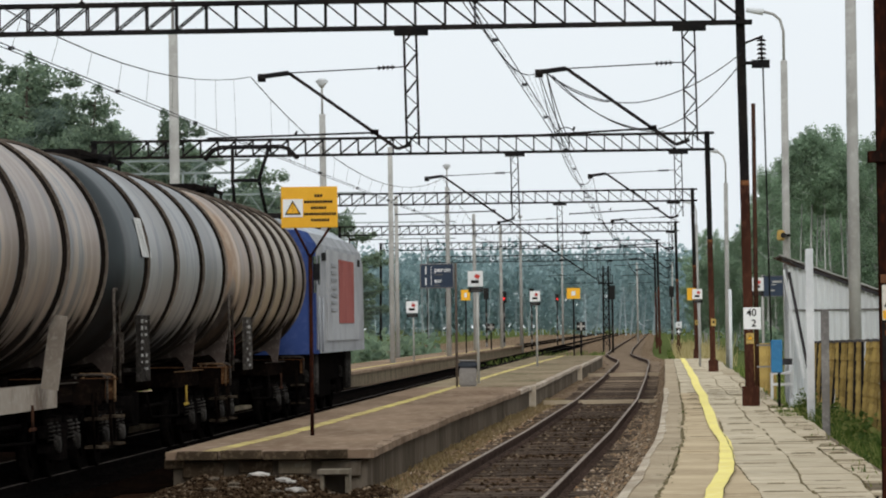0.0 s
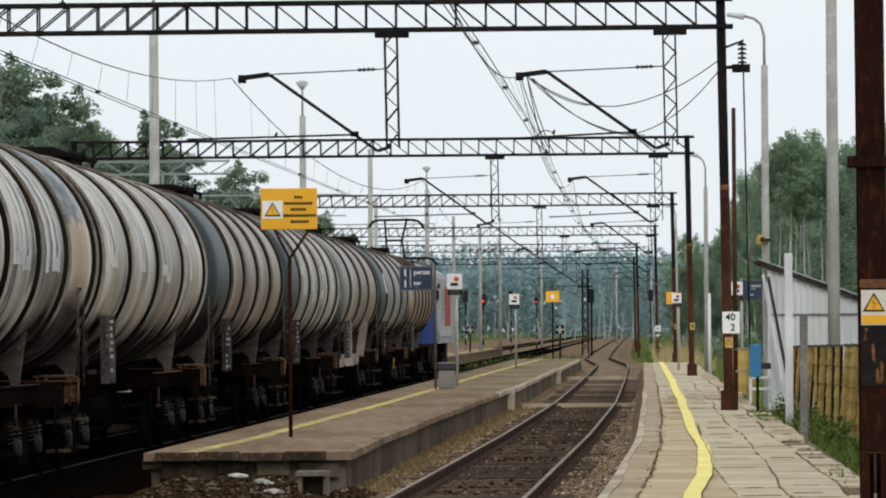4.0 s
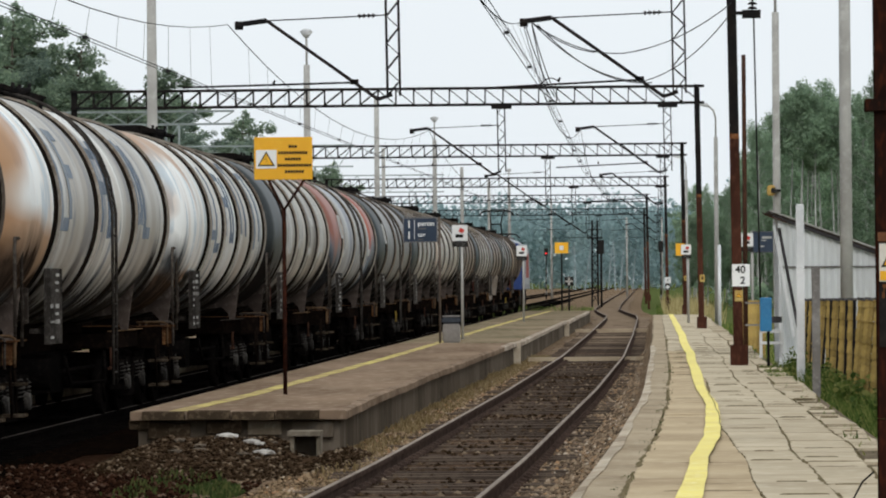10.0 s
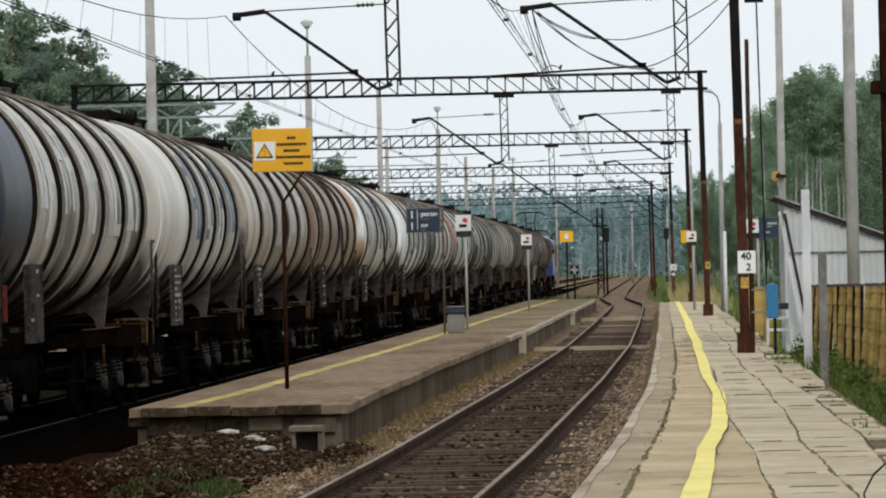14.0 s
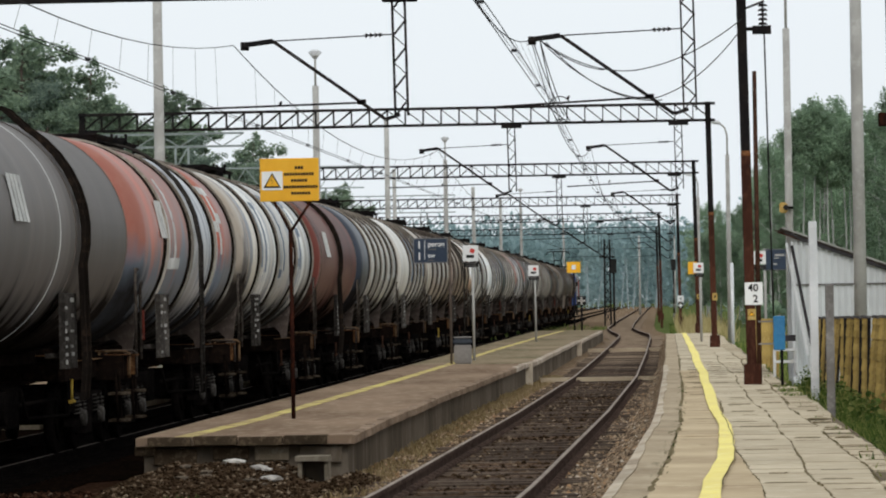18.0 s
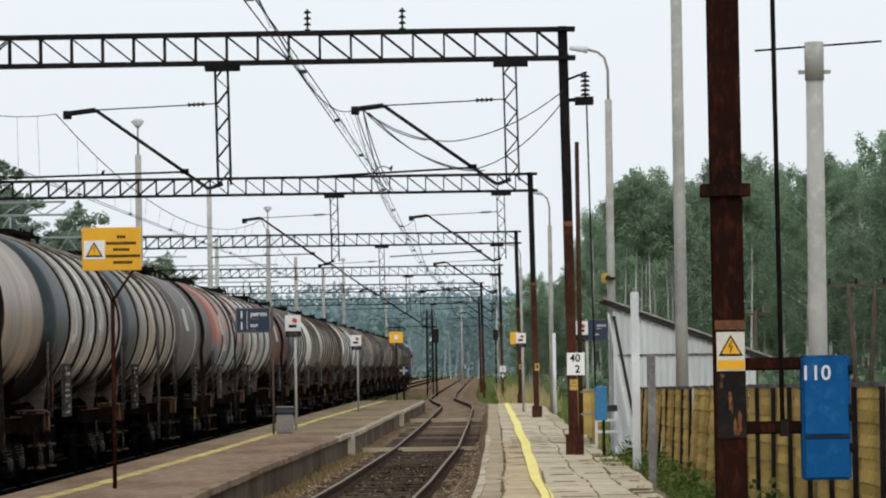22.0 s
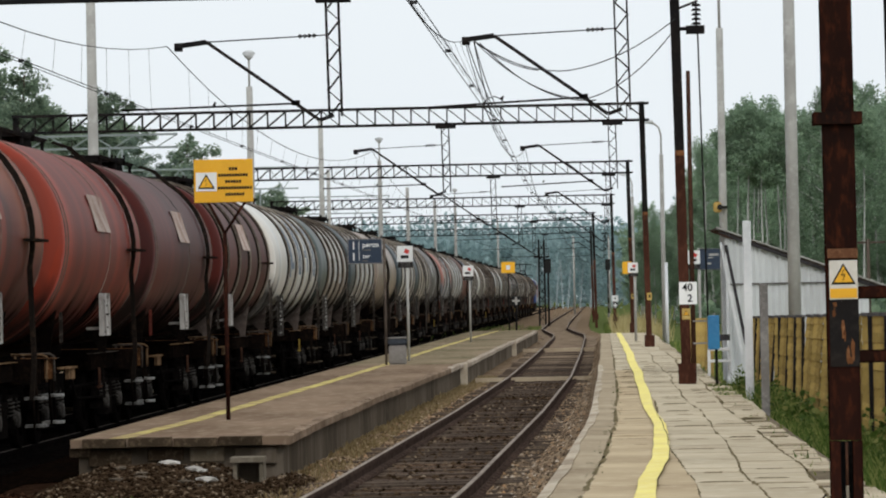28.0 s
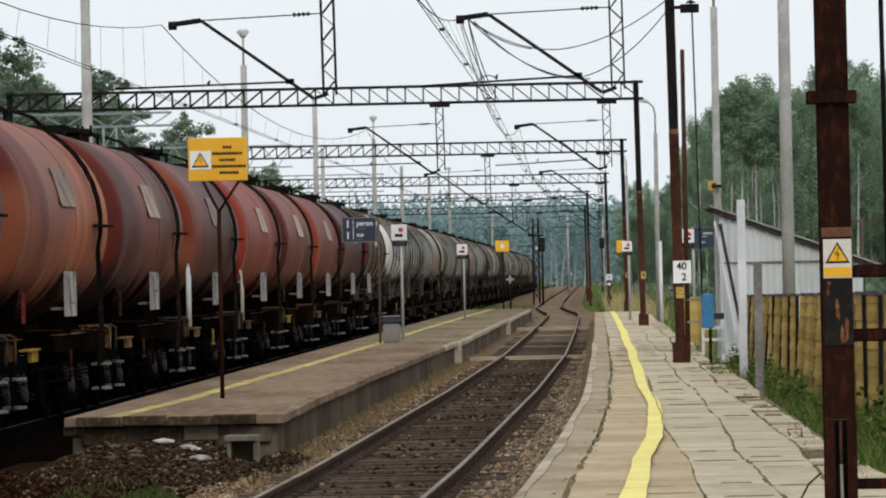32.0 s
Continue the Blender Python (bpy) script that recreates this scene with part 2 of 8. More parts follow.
def leafy(name, a, b_, c_):
    def build(t, b):
        g = node(t, "ShaderNodeNewGeometry")
        oi = node(t, "ShaderNodeObjectInfo")
        col = ramp(t, g.outputs["Random Per Island"], [(0.0, a), (0.55, b_), (1.0, c_)])
        f = node(t, "ShaderNodeMath", {0: oi.outputs["Random"], 1: 0.5}, operation="MULTIPLY").outputs[0]
        f = node(t, "ShaderNodeMath", {0: f, 1: 0.75}, operation="ADD").outputs[0]
        col = node(t, "ShaderNodeHueSaturation", {"Color": col, "Value": f}).outputs[0]
        t.links.new(col, b.inputs["Base Color"])
        b.inputs["Roughness"].default_value = 0.7
        b.inputs["Specular IOR Level"].default_value = 0.15
        tl = node(t, "ShaderNodeBsdfTranslucent", {"Color": col})
        mx = node(t, "ShaderNodeMixShader", {0: 0.5})
        out = [n for n in t.nodes if n.type == "OUTPUT_MATERIAL"][0]
        t.links.new(b.outputs[0], mx.inputs[1])
        t.links.new(tl.outputs[0], mx.inputs[2])
        t.links.new(mx.outputs[0], out.inputs[0])
    return mat(name, build)


# Leaf colours lightened and blued for the haze in front of the trees.
LEAF_BIRCH = leafy("birch_leaves", (0.195, 0.28, 0.19), (0.255, 0.35, 0.235), (0.32, 0.42, 0.28))
LEAF_PINE = leafy("pine_needles", (0.12, 0.165, 0.14), (0.17, 0.225, 0.18), (0.23, 0.29, 0.215))
LEAF_OAK = leafy("broad_leaves", (0.155, 0.215, 0.155), (0.215, 0.285, 0.2), (0.285, 0.36, 0.24))
LEAF_SHRUB = leafy("shrub_leaves", (0.15, 0.215, 0.15), (0.2, 0.28, 0.185), (0.26, 0.34, 0.22))
# Distance haze is put into these pale blue-green leaf colours.
LEAF_FAR = leafy("hazed_distant_leaves", (0.275, 0.375, 0.385), (0.30, 0.405, 0.415), (0.33, 0.44, 0.45))
WEEDS = leafy("weed_leaves", (0.035, 0.06, 0.016), (0.068, 0.105, 0.028), (0.16, 0.165, 0.055))
DRYWEED = leafy("dry_weeds", (0.16, 0.112, 0.05), (0.28, 0.205, 0.1), (0.42, 0.33, 0.18))
GRASS = leafy("grass_blades", (0.045, 0.085, 0.015), (0.125, 0.19, 0.04), (0.32, 0.33, 0.11))
STRAW = leafy("straw", (0.34, 0.27, 0.11), (0.46, 0.37, 0.17), (0.56, 0.47, 0.25))


def ballast(t, b):
    v = coords(t, world_space=True)
    big = noise_tex(t, v, 0.35, 4)
    vor = node(t, "ShaderNodeTexVoronoi", {"Vector": v, "Scale": 16.0})
    stone = ramp(t, vor.outputs["Color"], [(0.0, (0.075, 0.052, 0.034)), (0.5, (0.19, 0.133, 0.086)), (1.0, (0.37, 0.285, 0.2))])
    c = mixc(t, ramp(t, big, [(0.4, 0.0), (0.65, 0.75)]), stone, (0.15, 0.097, 0.06))
    moss = ramp(t, noise_tex(t, v, 0.9, 5), [(0.6, 0.0), (0.72, 0.6)])
    c = mixc(t, moss, c, (0.07, 0.085, 0.03))
    # Darker soil towards the goods track, fading out from y = 90 to 190.
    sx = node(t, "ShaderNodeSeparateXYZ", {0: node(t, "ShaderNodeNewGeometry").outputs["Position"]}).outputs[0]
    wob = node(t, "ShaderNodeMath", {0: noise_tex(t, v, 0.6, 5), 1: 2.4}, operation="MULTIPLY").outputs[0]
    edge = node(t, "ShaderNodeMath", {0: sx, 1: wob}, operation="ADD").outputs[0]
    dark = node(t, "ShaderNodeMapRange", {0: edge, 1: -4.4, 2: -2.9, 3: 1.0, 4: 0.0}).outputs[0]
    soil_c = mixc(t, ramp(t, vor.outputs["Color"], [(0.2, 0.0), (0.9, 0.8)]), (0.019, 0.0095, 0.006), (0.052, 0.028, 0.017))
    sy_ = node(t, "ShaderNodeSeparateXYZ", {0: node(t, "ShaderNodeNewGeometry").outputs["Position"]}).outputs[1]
    darkened = node(t, "ShaderNodeMapRange", {0: sy_, 1: 90.0, 2: 190.0, 3: 1.0, 4: 0.0}).outputs[0]
    dark = node(t, "ShaderNodeMath", {0: dark, 1: darkened}, operation="MULTIPLY").outputs[0]
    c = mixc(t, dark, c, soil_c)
    t.links.new(c, b.inputs["Base Color"])
    b.inputs["Roughness"].default_value = 0.95
    b.inputs["Specular IOR Level"].default_value = 0.0
    bump(t, b, vor.outputs["Distance"], 0.8, 0.05)


BALLAST = mat("ballast", ballast)


# Dark oily stones, blackened further to hold the shade under the train.
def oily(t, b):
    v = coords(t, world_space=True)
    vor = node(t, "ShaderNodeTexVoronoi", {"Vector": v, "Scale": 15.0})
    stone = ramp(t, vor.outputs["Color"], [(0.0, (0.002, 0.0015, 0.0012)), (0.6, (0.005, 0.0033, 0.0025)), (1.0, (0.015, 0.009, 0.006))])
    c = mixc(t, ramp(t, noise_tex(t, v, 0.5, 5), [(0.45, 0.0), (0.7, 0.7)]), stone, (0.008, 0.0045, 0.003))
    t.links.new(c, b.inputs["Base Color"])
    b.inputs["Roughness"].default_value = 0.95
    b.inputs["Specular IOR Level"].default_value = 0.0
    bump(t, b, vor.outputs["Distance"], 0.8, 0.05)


OILSHADE = mat("oily_shaded_ballast", oily)


def stained(t, b):
    v = coords(t, world_space=True)
    vor = node(t, "ShaderNodeTexVoronoi", {"Vector": v, "Scale": 18.0})
    stone = ramp(t, vor.outputs["Color"], [(0.0, (0.03, 0.018, 0.012)), (0.6, (0.085, 0.054, 0.036)), (1.0, (0.24, 0.165, 0.105))])
    c = mixc(t, ramp(t, noise_tex(t, v, 0.35, 5), [(0.42, 0.0), (0.62, 0.8)]), stone, (0.042, 0.029, 0.021))
    t.links.new(c, b.inputs["Base Color"])
    b.inputs["Roughness"].default_value = 0.95
    b.inputs["Specular IOR Level"].default_value = 0.0
    bump(t, b, vor.outputs["Distance"], 0.8, 0.04)


MIDDLE = mat("stained_ballast", stained)
DUSTY = worn("dusty_ballast", (0.225, 0.165, 0.115), (0.13, 0.094, 0.064), (0.33, 0.26, 0.19), 3.0, 0.95, streak=(1, 0.3, 1))


def soil(t, b):
    v = coords(t, world_space=True)
    n1 = noise_tex(t, v, 0.25, 5)
    n2 = noise_tex(t, v, 6.0, 6, 0.7)
    c = mixc(t, ramp(t, n1, [(0.35, 0.0), (0.65, 1.0)]), (0.055, 0.085, 0.025), (0.11, 0.125, 0.045))
    c = mixc(t, ramp(t, n2, [(0.5, 0.0), (0.8, 0.6)]), c, (0.19, 0.17, 0.08))
    t.links.new(c, b.inputs["Base Color"])
    b.inputs["Roughness"].default_value = 0.95
    b.inputs["Specular IOR Level"].default_value = 0.0
    bump(t, b, n2, 0.6, 0.06)


MEADOW = mat("meadow", soil)


# ---- mesh helpers ----
def quad_box(bm, m, sx, sy, sz):
    vs = [bm.verts.new(m @ Vector((x * sx / 2, y * sy / 2, z * sz / 2))) for x in (-1, 1) for y in (-1, 1) for z in (-1, 1)]
    for f in ((0, 1, 3, 2), (4, 6, 7, 5), (0, 4, 5, 1), (2, 3, 7, 6), (0, 2, 6, 4), (1, 5, 7, 3)):
        bm.faces.new([vs[i] for i in f])


def box(bm, x, y, z, sx, sy, sz, rx=0, ry=0, rz=0):
    quad_box(bm, pose(x, y, z, rx, ry, rz), sx, sy, sz)


def beam(bm, p, q, w, h=None):
    """A bar of section w by h from p to q."""
    p, q = Vector(p), Vector(q)
    d = q - p
    m = Matrix.Translation((p + q) / 2) @ d.to_track_quat("Z", "Y").to_matrix().to_4x4()
    quad_box(bm, m, w, h or w, d.length)


def rod(bm, p, q, r, r2=None, n=8, caps=True):
    p, q = Vector(p), Vector(q)
    d = q - p
    m = Matrix.Translation(p) @ d.to_track_quat("Z", "Y").to_matrix().to_4x4()
    r2 = r if r2 is None else r2
    a = [bm.verts.new(m @ Vector((r * math.cos(6.28319 * i / n), r * math.sin(6.28319 * i / n), 0))) for i in range(n)]
    b = [bm.verts.new(m @ Vector((r2 * math.cos(6.28319 * i / n), r2 * math.sin(6.28319 * i / n), d.length))) for i in range(n)]
    for i in range(n):
        f = bm.faces.new((a[i], a[(i + 1) % n], b[(i + 1) % n], b[i]))
        f.smooth = True
    if caps:
        bm.faces.new(a[::-1])
        bm.faces.new(b)


def tube(bm, pts, r, n=5):
    """A bent round bar through the points, in one piece."""
    pts = [Vector(p) for p in pts]
    rings, side = [], None
    for i, p in enumerate(pts):
        d = (pts[min(i + 1, len(pts) - 1)] - pts[max(i - 1, 0)]).normalized()
        if side is None:
            side = d.orthogonal().normalized()
        side = (side - d * side.dot(d)).normalized()
        up = d.cross(side)
        rings.append([bm.verts.new(p + (side * math.cos(6.28319 * k / n) + up * math.sin(6.28319 * k / n)) * r) for k in range(n)])
    for a, b in zip(rings, rings[1:]):
        for k in range(n):
            bm.faces.new((a[k], a[(k + 1) % n], b[(k + 1) % n], b[k])).smooth = True
    bm.faces.new(rings[0][::-1])
    bm.faces.new(rings[-1])


def lathe(bm, prof, n=40, cx=0.0, cz=0.0, smooth=True, arc=None):
    """Turns (y, radius) pairs about the y axis at (cx, cz)."""
    rings = []
    for y, r in prof:
        rings.append([bm.verts.new((cx + r * math.cos(6.2831853 * i / n), y, cz + r * math.sin(6.2831853 * i / n))) for i in range(n)])
    for a, b in zip(rings, rings[1:]):
        for i in range(n):
            f = bm.faces.new((a[i], b[i], b[(i + 1) % n], a[(i + 1) % n]))
            f.smooth = smooth
    return rings


def mesh_of(bm, material, name="mesh"):
    bmesh.ops.recalc_face_normals(bm, faces=bm.faces[:])
    me = bpy.data.meshes.new(name)
    bm.to_mesh(me)
    bm.free()
    me.materials.append(material)
    return me


def part(name, bm, material, parent, label="", at=None):
    me = bm if isinstance(bm, bpy.types.Mesh) else mesh_of(bm, material, name)
    ob = new(name, me)
    ob.parent = parent
    if at is not None:
        ob.matrix_basis = at
    if label:
        ob["label"] = label
    return ob


def thing(name, label, category, m=None, group="", kind=""):
    ob = new(name)
    ob.empty_display_size = 0.2
    if m is not None:
        ob.matrix_basis = m
    return tagged(ob, label, category, group, kind)


def solid(name, bm, material, label, category="", group="", kind="", m=None):
    ob = new(name, mesh_of(bm, material, name))
    if m is not None:
        ob.matrix_basis = m
    return tagged(ob, label, category, group, kind)


def B():
    return bmesh.new()


def lerp(pts, y):
    ys = [p[0] for p in pts]
    xs = [p[1] for p in pts]
    return float(np.interp(y, ys, xs))


# ---- plan: rails run along y, rail head at z = 0 ----
GROUND_Z = -0.30
NEAR_TRACK = [(-540, -4.2), (-60, -3.6), (-20, -3.25), (20, -2.72), (32, -2.42), (46, -2.13), (75, -1.75), (107, -1.49), (150, -1.45), (208, -1.5), (226, -1.62), (250, -2.3), (275, -2.85), (330, -3.1), (430, -3.25), (700, -3.6), (1200, -3.8)]
TRAIN_X = -8.7
LEFT_PLAT_R = [(51.8, -3.68), (70, -3.65), (107, -3.34), (107.02, -3.24), (160, -3.16), (160.02, -3.06), (213, -2.96)]
JOGS = (51.8, 107.01, 160.01, 213.0)
LEFT_PLAT_L = -6.2
RIGHT_EDGE = [(-24, -1.45), (10, -1.0), (24, -0.74), (31, -0.60), (37, -0.475), (43, -0.35), (53.5, -0.20), (74, -0.10), (120, -0.04), (186, -0.01)]
RIGHT_PLAT_END = 186.0
PLAT_Z = 0.35

# ---- ground ----
def ground():
    bm = B()
    xs = [-900, -200, -60, -25, -14, -11, -8.7, -6, -4.5, -3, -1.5, -0.3, 1, 2.2, 3, 5, 9, 20, 60, 200, 900]
    ys = [-900, -560, -300, -100, 0] + list(range(10, 260, 10)) + [280, 320, 400, 600, 1000, 2000, 3500]
    grid = []
    for y in ys:
        row = []
        for x in xs:
            z = GROUND_Z
            if abs(x) < 60 and 0 < y < 400:
                z += 0.05 * (noise.noise(Vector((x * 0.4, y * 0.15, 0))))
            row.append(bm.verts.new((x, y, z)))
        grid.append(row)
    for a, b in zip(grid, grid[1:]):
        for i in range(len(xs) - 1):
            bm.faces.new((a[i], a[i + 1], b[i + 1], b[i]))
    solid("ground", bm, MEADOW, "rough grassy ground beside the railway", "ground", kind="structure")


def strip(bm, left, right, z, y0, y1, step=4.0, thick=0.3):
    """A flat bed between two lines of the plan."""
    n = max(1, int((y1 - y0) / step))
    rows = []
    for i in range(n + 1):
        y = y0 + (y1 - y0) * i / n
        a, b = left(y), right(y)
        rows.append([bm.verts.new(p) for p in ((a, y, z - thick), (a, y, z), (b, y, z), (b, y, z - thick))])
    for p, q in zip(rows, rows[1:]):
        for i in range(3):
            bm.faces.new((p[i], p[i + 1], q[i + 1], q[i]))
    for r in (rows[0], rows[-1]):
        bm.faces.new(r)


def beds():
    bm = B()
    strip(bm, lambda y: -26.0, lambda y: lerp(RIGHT_EDGE, y) + 0.1 if y < 190 else lerp(NEAR_TRACK, y) + 2.2, -0.19, -540, 900, 8.0)
    solid("ballast_bed", bm, BALLAST, "brown gravel and soil between the rails", "ballast", kind="structure")
    bm = B()
    rows = []
    for y in np.arange(-24, 187, 1.5):
        e = lerp(RIGHT_EDGE, y)
        n = lerp(NEAR_TRACK, y)
        rows.append([bm.verts.new((x, y, z + 0.03 * noise.noise(Vector((x * 3, y * 0.7, 0))))) for x, z in ((n + 1.15, -0.2), ((n + 1.15) * 0.5 + e * 0.5, -0.06), (e - 0.12, 0.06), (e + 0.05, 0.10))])
    for p, q in zip(rows, rows[1:]):
        for i in range(3):
            bm.faces.new((p[i], p[i + 1], q[i + 1], q[i]))
    solid("ballast_shoulder", bm, BALLAST, "gravel heaped against the platform edge", "ballast", kind="structure")
    bm = B()
    strip(bm, lambda y: lerp(NEAR_TRACK, y) - 0.66 - 0.06 * math.sin(y * 1.1), lambda y: lerp(NEAR_TRACK, y) + 0.66 + 0.07 * math.sin(y * 0.8), -0.176, -60, 128, 0.8, 0.05)
    solid("ballast_bed_near", bm, MIDDLE, "dark stained gravel between the near rails", "ballast", kind="structure")
    # Dark sheet of gravel laid where the train throws its shade.
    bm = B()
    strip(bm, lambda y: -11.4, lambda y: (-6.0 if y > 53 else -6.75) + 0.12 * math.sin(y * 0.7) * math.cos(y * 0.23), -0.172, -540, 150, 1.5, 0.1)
    solid("ballast_bed_train", bm, OILSHADE, "oily dark gravel with the shade of the train painted in", "ballast", kind="structure")


def far_bed():
    bm = B()
    strip(bm, lambda y: lerp(NEAR_TRACK, y) - 1.35 - 0.15 * math.sin(y * 0.31), lambda y: lerp(NEAR_TRACK, y) + 1.35 + 0.12 * math.sin(y * 0.23), -0.166, 128.1, 520, 2.0, 0.05)
    solid("ballast_bed_far", bm, DUSTY, "dusty tan gravel round the far end of the near track", "ballast", kind="structure")


def rail_line(name, off, y0, y1, line, label, top=None):
    root = thing(name, label, "rail", kind="structure")
    side = BLACKIRON if top else RAILWEB
    for nm, mt, w, z0, z1 in (("running_surface", top or RAILTOP, 0.046, -0.004, 0.0), ("rail_head", side, 0.072, -0.045, -0.004), ("rail_web", side, 0.022, -0.135, -0.045), ("rail_foot", side, 0.14, -0.165, -0.135)):
        bm = B()
        strip(bm, lambda y: line(y) + off - w / 2, lambda y: line(y) + off + w / 2, z1, y0, y1, 3.0, z1 - z0)
        part(nm, bm, mt, root)


def tracks():
    near = lambda y: lerp(NEAR_TRACK, y)
    rail_line("rail_near_left", -0.7535, -540, 900, near, "worn steel rail with a shiny head")
    rail_line("rail_near_right", 0.7535, -540, 900, near, "worn steel rail with a shiny head")
    for nm, cx in (("rail_train", TRAIN_X), ("rail_far", TRAIN_X - 4.6)):
        for sgn in (-1, 1):
            rail_line(nm, sgn * 0.7535, -540, 1000, lambda y: cx, "steel rail under the goods train" if nm == "rail_train" else "steel rail of the far track", RAILDARK)
    rest = B()
    root = thing("sleeper_row", "old dark wooden sleepers half buried in gravel", "sleepers", kind="structure")
    bm = B()
    box(bm, 0, 0, 0, 2.55, 0.24, 0.14)
    me = mesh_of(bm, SLEEPER, "sleeper")
    y, k = -60.0, 0
    while y < 420:
        x = near(y) + random.uniform(-0.04, 0.04)
        z = -0.228 + random.uniform(-0.03, 0.015) - (0.025 if y > 165 else 0.0)
        m = pose(x, y, z, 0, random.uniform(-0.5, 0.5), random.uniform(-1.5, 1.5))
        if 26 < y < 190:
            part("sleeper", me, SLEEPER, root, at=m)
        else:
            quad_box(rest, m, 2.55, 0.24, 0.14)
        y += 0.62
    chairs = B()
    for yy in np.arange(26, 120, 0.62):
        for sgn in (-1, 1):
            for side in (-1, 1):
                box(chairs, near(yy) + sgn * 0.7535 + side * 0.085, yy, -0.135, 0.07, 0.13, 0.05, 0, side * 14, 0)
    solid("rail_chairs", chairs, RAILWEB, "rusty iron chairs holding the near rails", "rail chairs", kind="stuff")
    # Sleepers under the train carry its shade as a near-black colour.
    darkened = B()
    for yy in np.arange(-460, 420, 0.62):
        quad_box(darkened, pose(TRAIN_X, yy, -0.222), 2.55, 0.24, 0.14)
    solid("sleeper_bed_train", darkened, BLACKIRON, "sleepers under the goods train, blackened for its shade", "sleepers", kind="stuff")
    solid("sleeper_bed", rest, SLEEPER, "wooden sleepers under the tracks", "sleepers", kind="stuff")
    for yy, x0, x1 in ((109.5, -3.1, -0.15), (170.5, -3.0, -0.12)):
        bm = B()
        box(bm, (x0 + x1) / 2, yy, -0.11, x1 - x0, 0.12, 0.12)
        solid("cable_trough", bm, KERB, "pale concrete beam crossing under the rails", "beam")


def moss_ridge(bm, line, tall, wide=0.02):
    """A low uneven ridge of soil and moss along a joint."""
    rows = []
    for k, (x, y) in enumerate(line):
        h = 0.0 if k in (0, len(line) - 1) else tall * random.uniform(0.5, 1.4)
        rows.append([bm.verts.new(p) for p in ((x - wide, y - wide, PLAT_Z - 0.01), (x, y, PLAT_Z + 0.004 + h), (x + wide, y + wide, PLAT_Z - 0.01))])
    for p, q in zip(rows, rows[1:]):
        bm.faces.new((p[0], q[0], q[1], p[1]))
        bm.faces.new((p[1], q[1], q[2], p[2]))




def platforms():
    # left island platform
    pl = thing("platform_left", "low island platform with a brown asphalt top", "platform", kind="structure")
    for a, b in zip(JOGS, JOGS[1:]):
        bm = B()
        strip(bm, lambda y: LEFT_PLAT_L, lambda y: lerp(LEFT_PLAT_R, min(max(y, a + 0.02), b - 0.02)), PLAT_Z, a, b, 4.0, 0.1)
        part("paving", bm, PLATFORM if a < 100 else MOSSPLAT, pl)
        bm = B()
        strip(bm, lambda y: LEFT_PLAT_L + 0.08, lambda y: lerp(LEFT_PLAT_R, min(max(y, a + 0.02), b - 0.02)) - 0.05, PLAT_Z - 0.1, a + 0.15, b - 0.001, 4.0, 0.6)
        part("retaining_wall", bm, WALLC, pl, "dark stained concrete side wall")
    for y in JOGS[1:3]:
        bm = B()
        x = lerp(LEFT_PLAT_R, y + 0.05)
        box(bm, x - 0.08, y + 0.02, 0.08, 0.2, 0.06, 0.56)
        bmesh.ops.bevel(bm, geom=bm.edges[:], offset=0.012, segments=1, affect="EDGES")
        part("wall_end", bm, NOSING, pl, "pale chipped end of the wall")
    y = 51.8
    while y < 205:
        L = 1.0
        bm = B()
        dz = random.uniform(0, 0.012)
        q = [(lerp(LEFT_PLAT_R, yy) + dx + 0.012 * math.sin(yy * 0.4), yy, z + dz) for yy in (y + 0.005, y + L - 0.01) for dx, z in ((0.03, PLAT_Z - 0.1), (0.03, PLAT_Z - 0.008), (0.0, PLAT_Z + 0.006), (-0.09 + 0.03 * math.sin(yy * 1.9), PLAT_Z + 0.006), (-0.09, PLAT_Z - 0.1))]
        vs = [bm.verts.new(p) for p in q]
        for k in range(5):
            bm.faces.new((vs[k], vs[(k + 1) % 5], vs[5 + (k + 1) % 5], vs[5 + k]))
        bm.faces.new(vs[:5])
        bm.faces.new(vs[5:][::-1])
        part("edge_slab", bm, LEFTEDGE if y > 99 else BROWNEDGE, pl)
        y += L
    x = LEFT_PLAT_L + 0.4
    while x < -3.8:
        bm = B()
        box(bm, 0, 0, 0, 0.5, 0.3, 0.10)
        part("edge_slab", bm, ENDEDGE, pl, at=pose(x, 51.86, PLAT_Z - 0.045 + random.uniform(-0.008, 0.008), rz=random.uniform(-2, 2)))
        x += 0.53
    for x, w_, z, h_, mt in ((-5.75, 0.5, 0.12, 0.2, ENDEDGE), (-5.1, 0.42, 0.16, 0.16, ENDEDGE), (-4.62, 0.4, 0.15, 0.18, CONCRETE2), (-4.05, 0.5, 0.13, 0.2, WALLC), (-6.1, 0.25, 0.2, 0.12, ENDEDGE)):
        bm = B()
        box(bm, 0, 0, 0, w_, 0.1, h_)
        bmesh.ops.bevel(bm, geom=bm.edges[:], offset=0.012, segments=1, affect="EDGES")
        part("end_block", bm, mt, pl, at=pose(x, 51.93, z, 0, random.uniform(-2, 2), 0))
    yl = [(51.9, -5.66), (58, -5.46), (66, -5.40), (86, -5.26), (107, -5.22), (137, -5.22), (180, -5.08), (222, -4.8)]
    bm = B()
    strip(bm, lambda y: lerp(yl, y) - 0.1 - 0.02 * math.sin(y * 1.7) * math.sin(y * 0.6), lambda y: lerp(yl, y) + 0.1 + 0.02 * math.sin(y * 1.3 + 2) * math.sin(y * 0.5), PLAT_Z + 0.006, 51.9, 211, 0.4, 0.005)
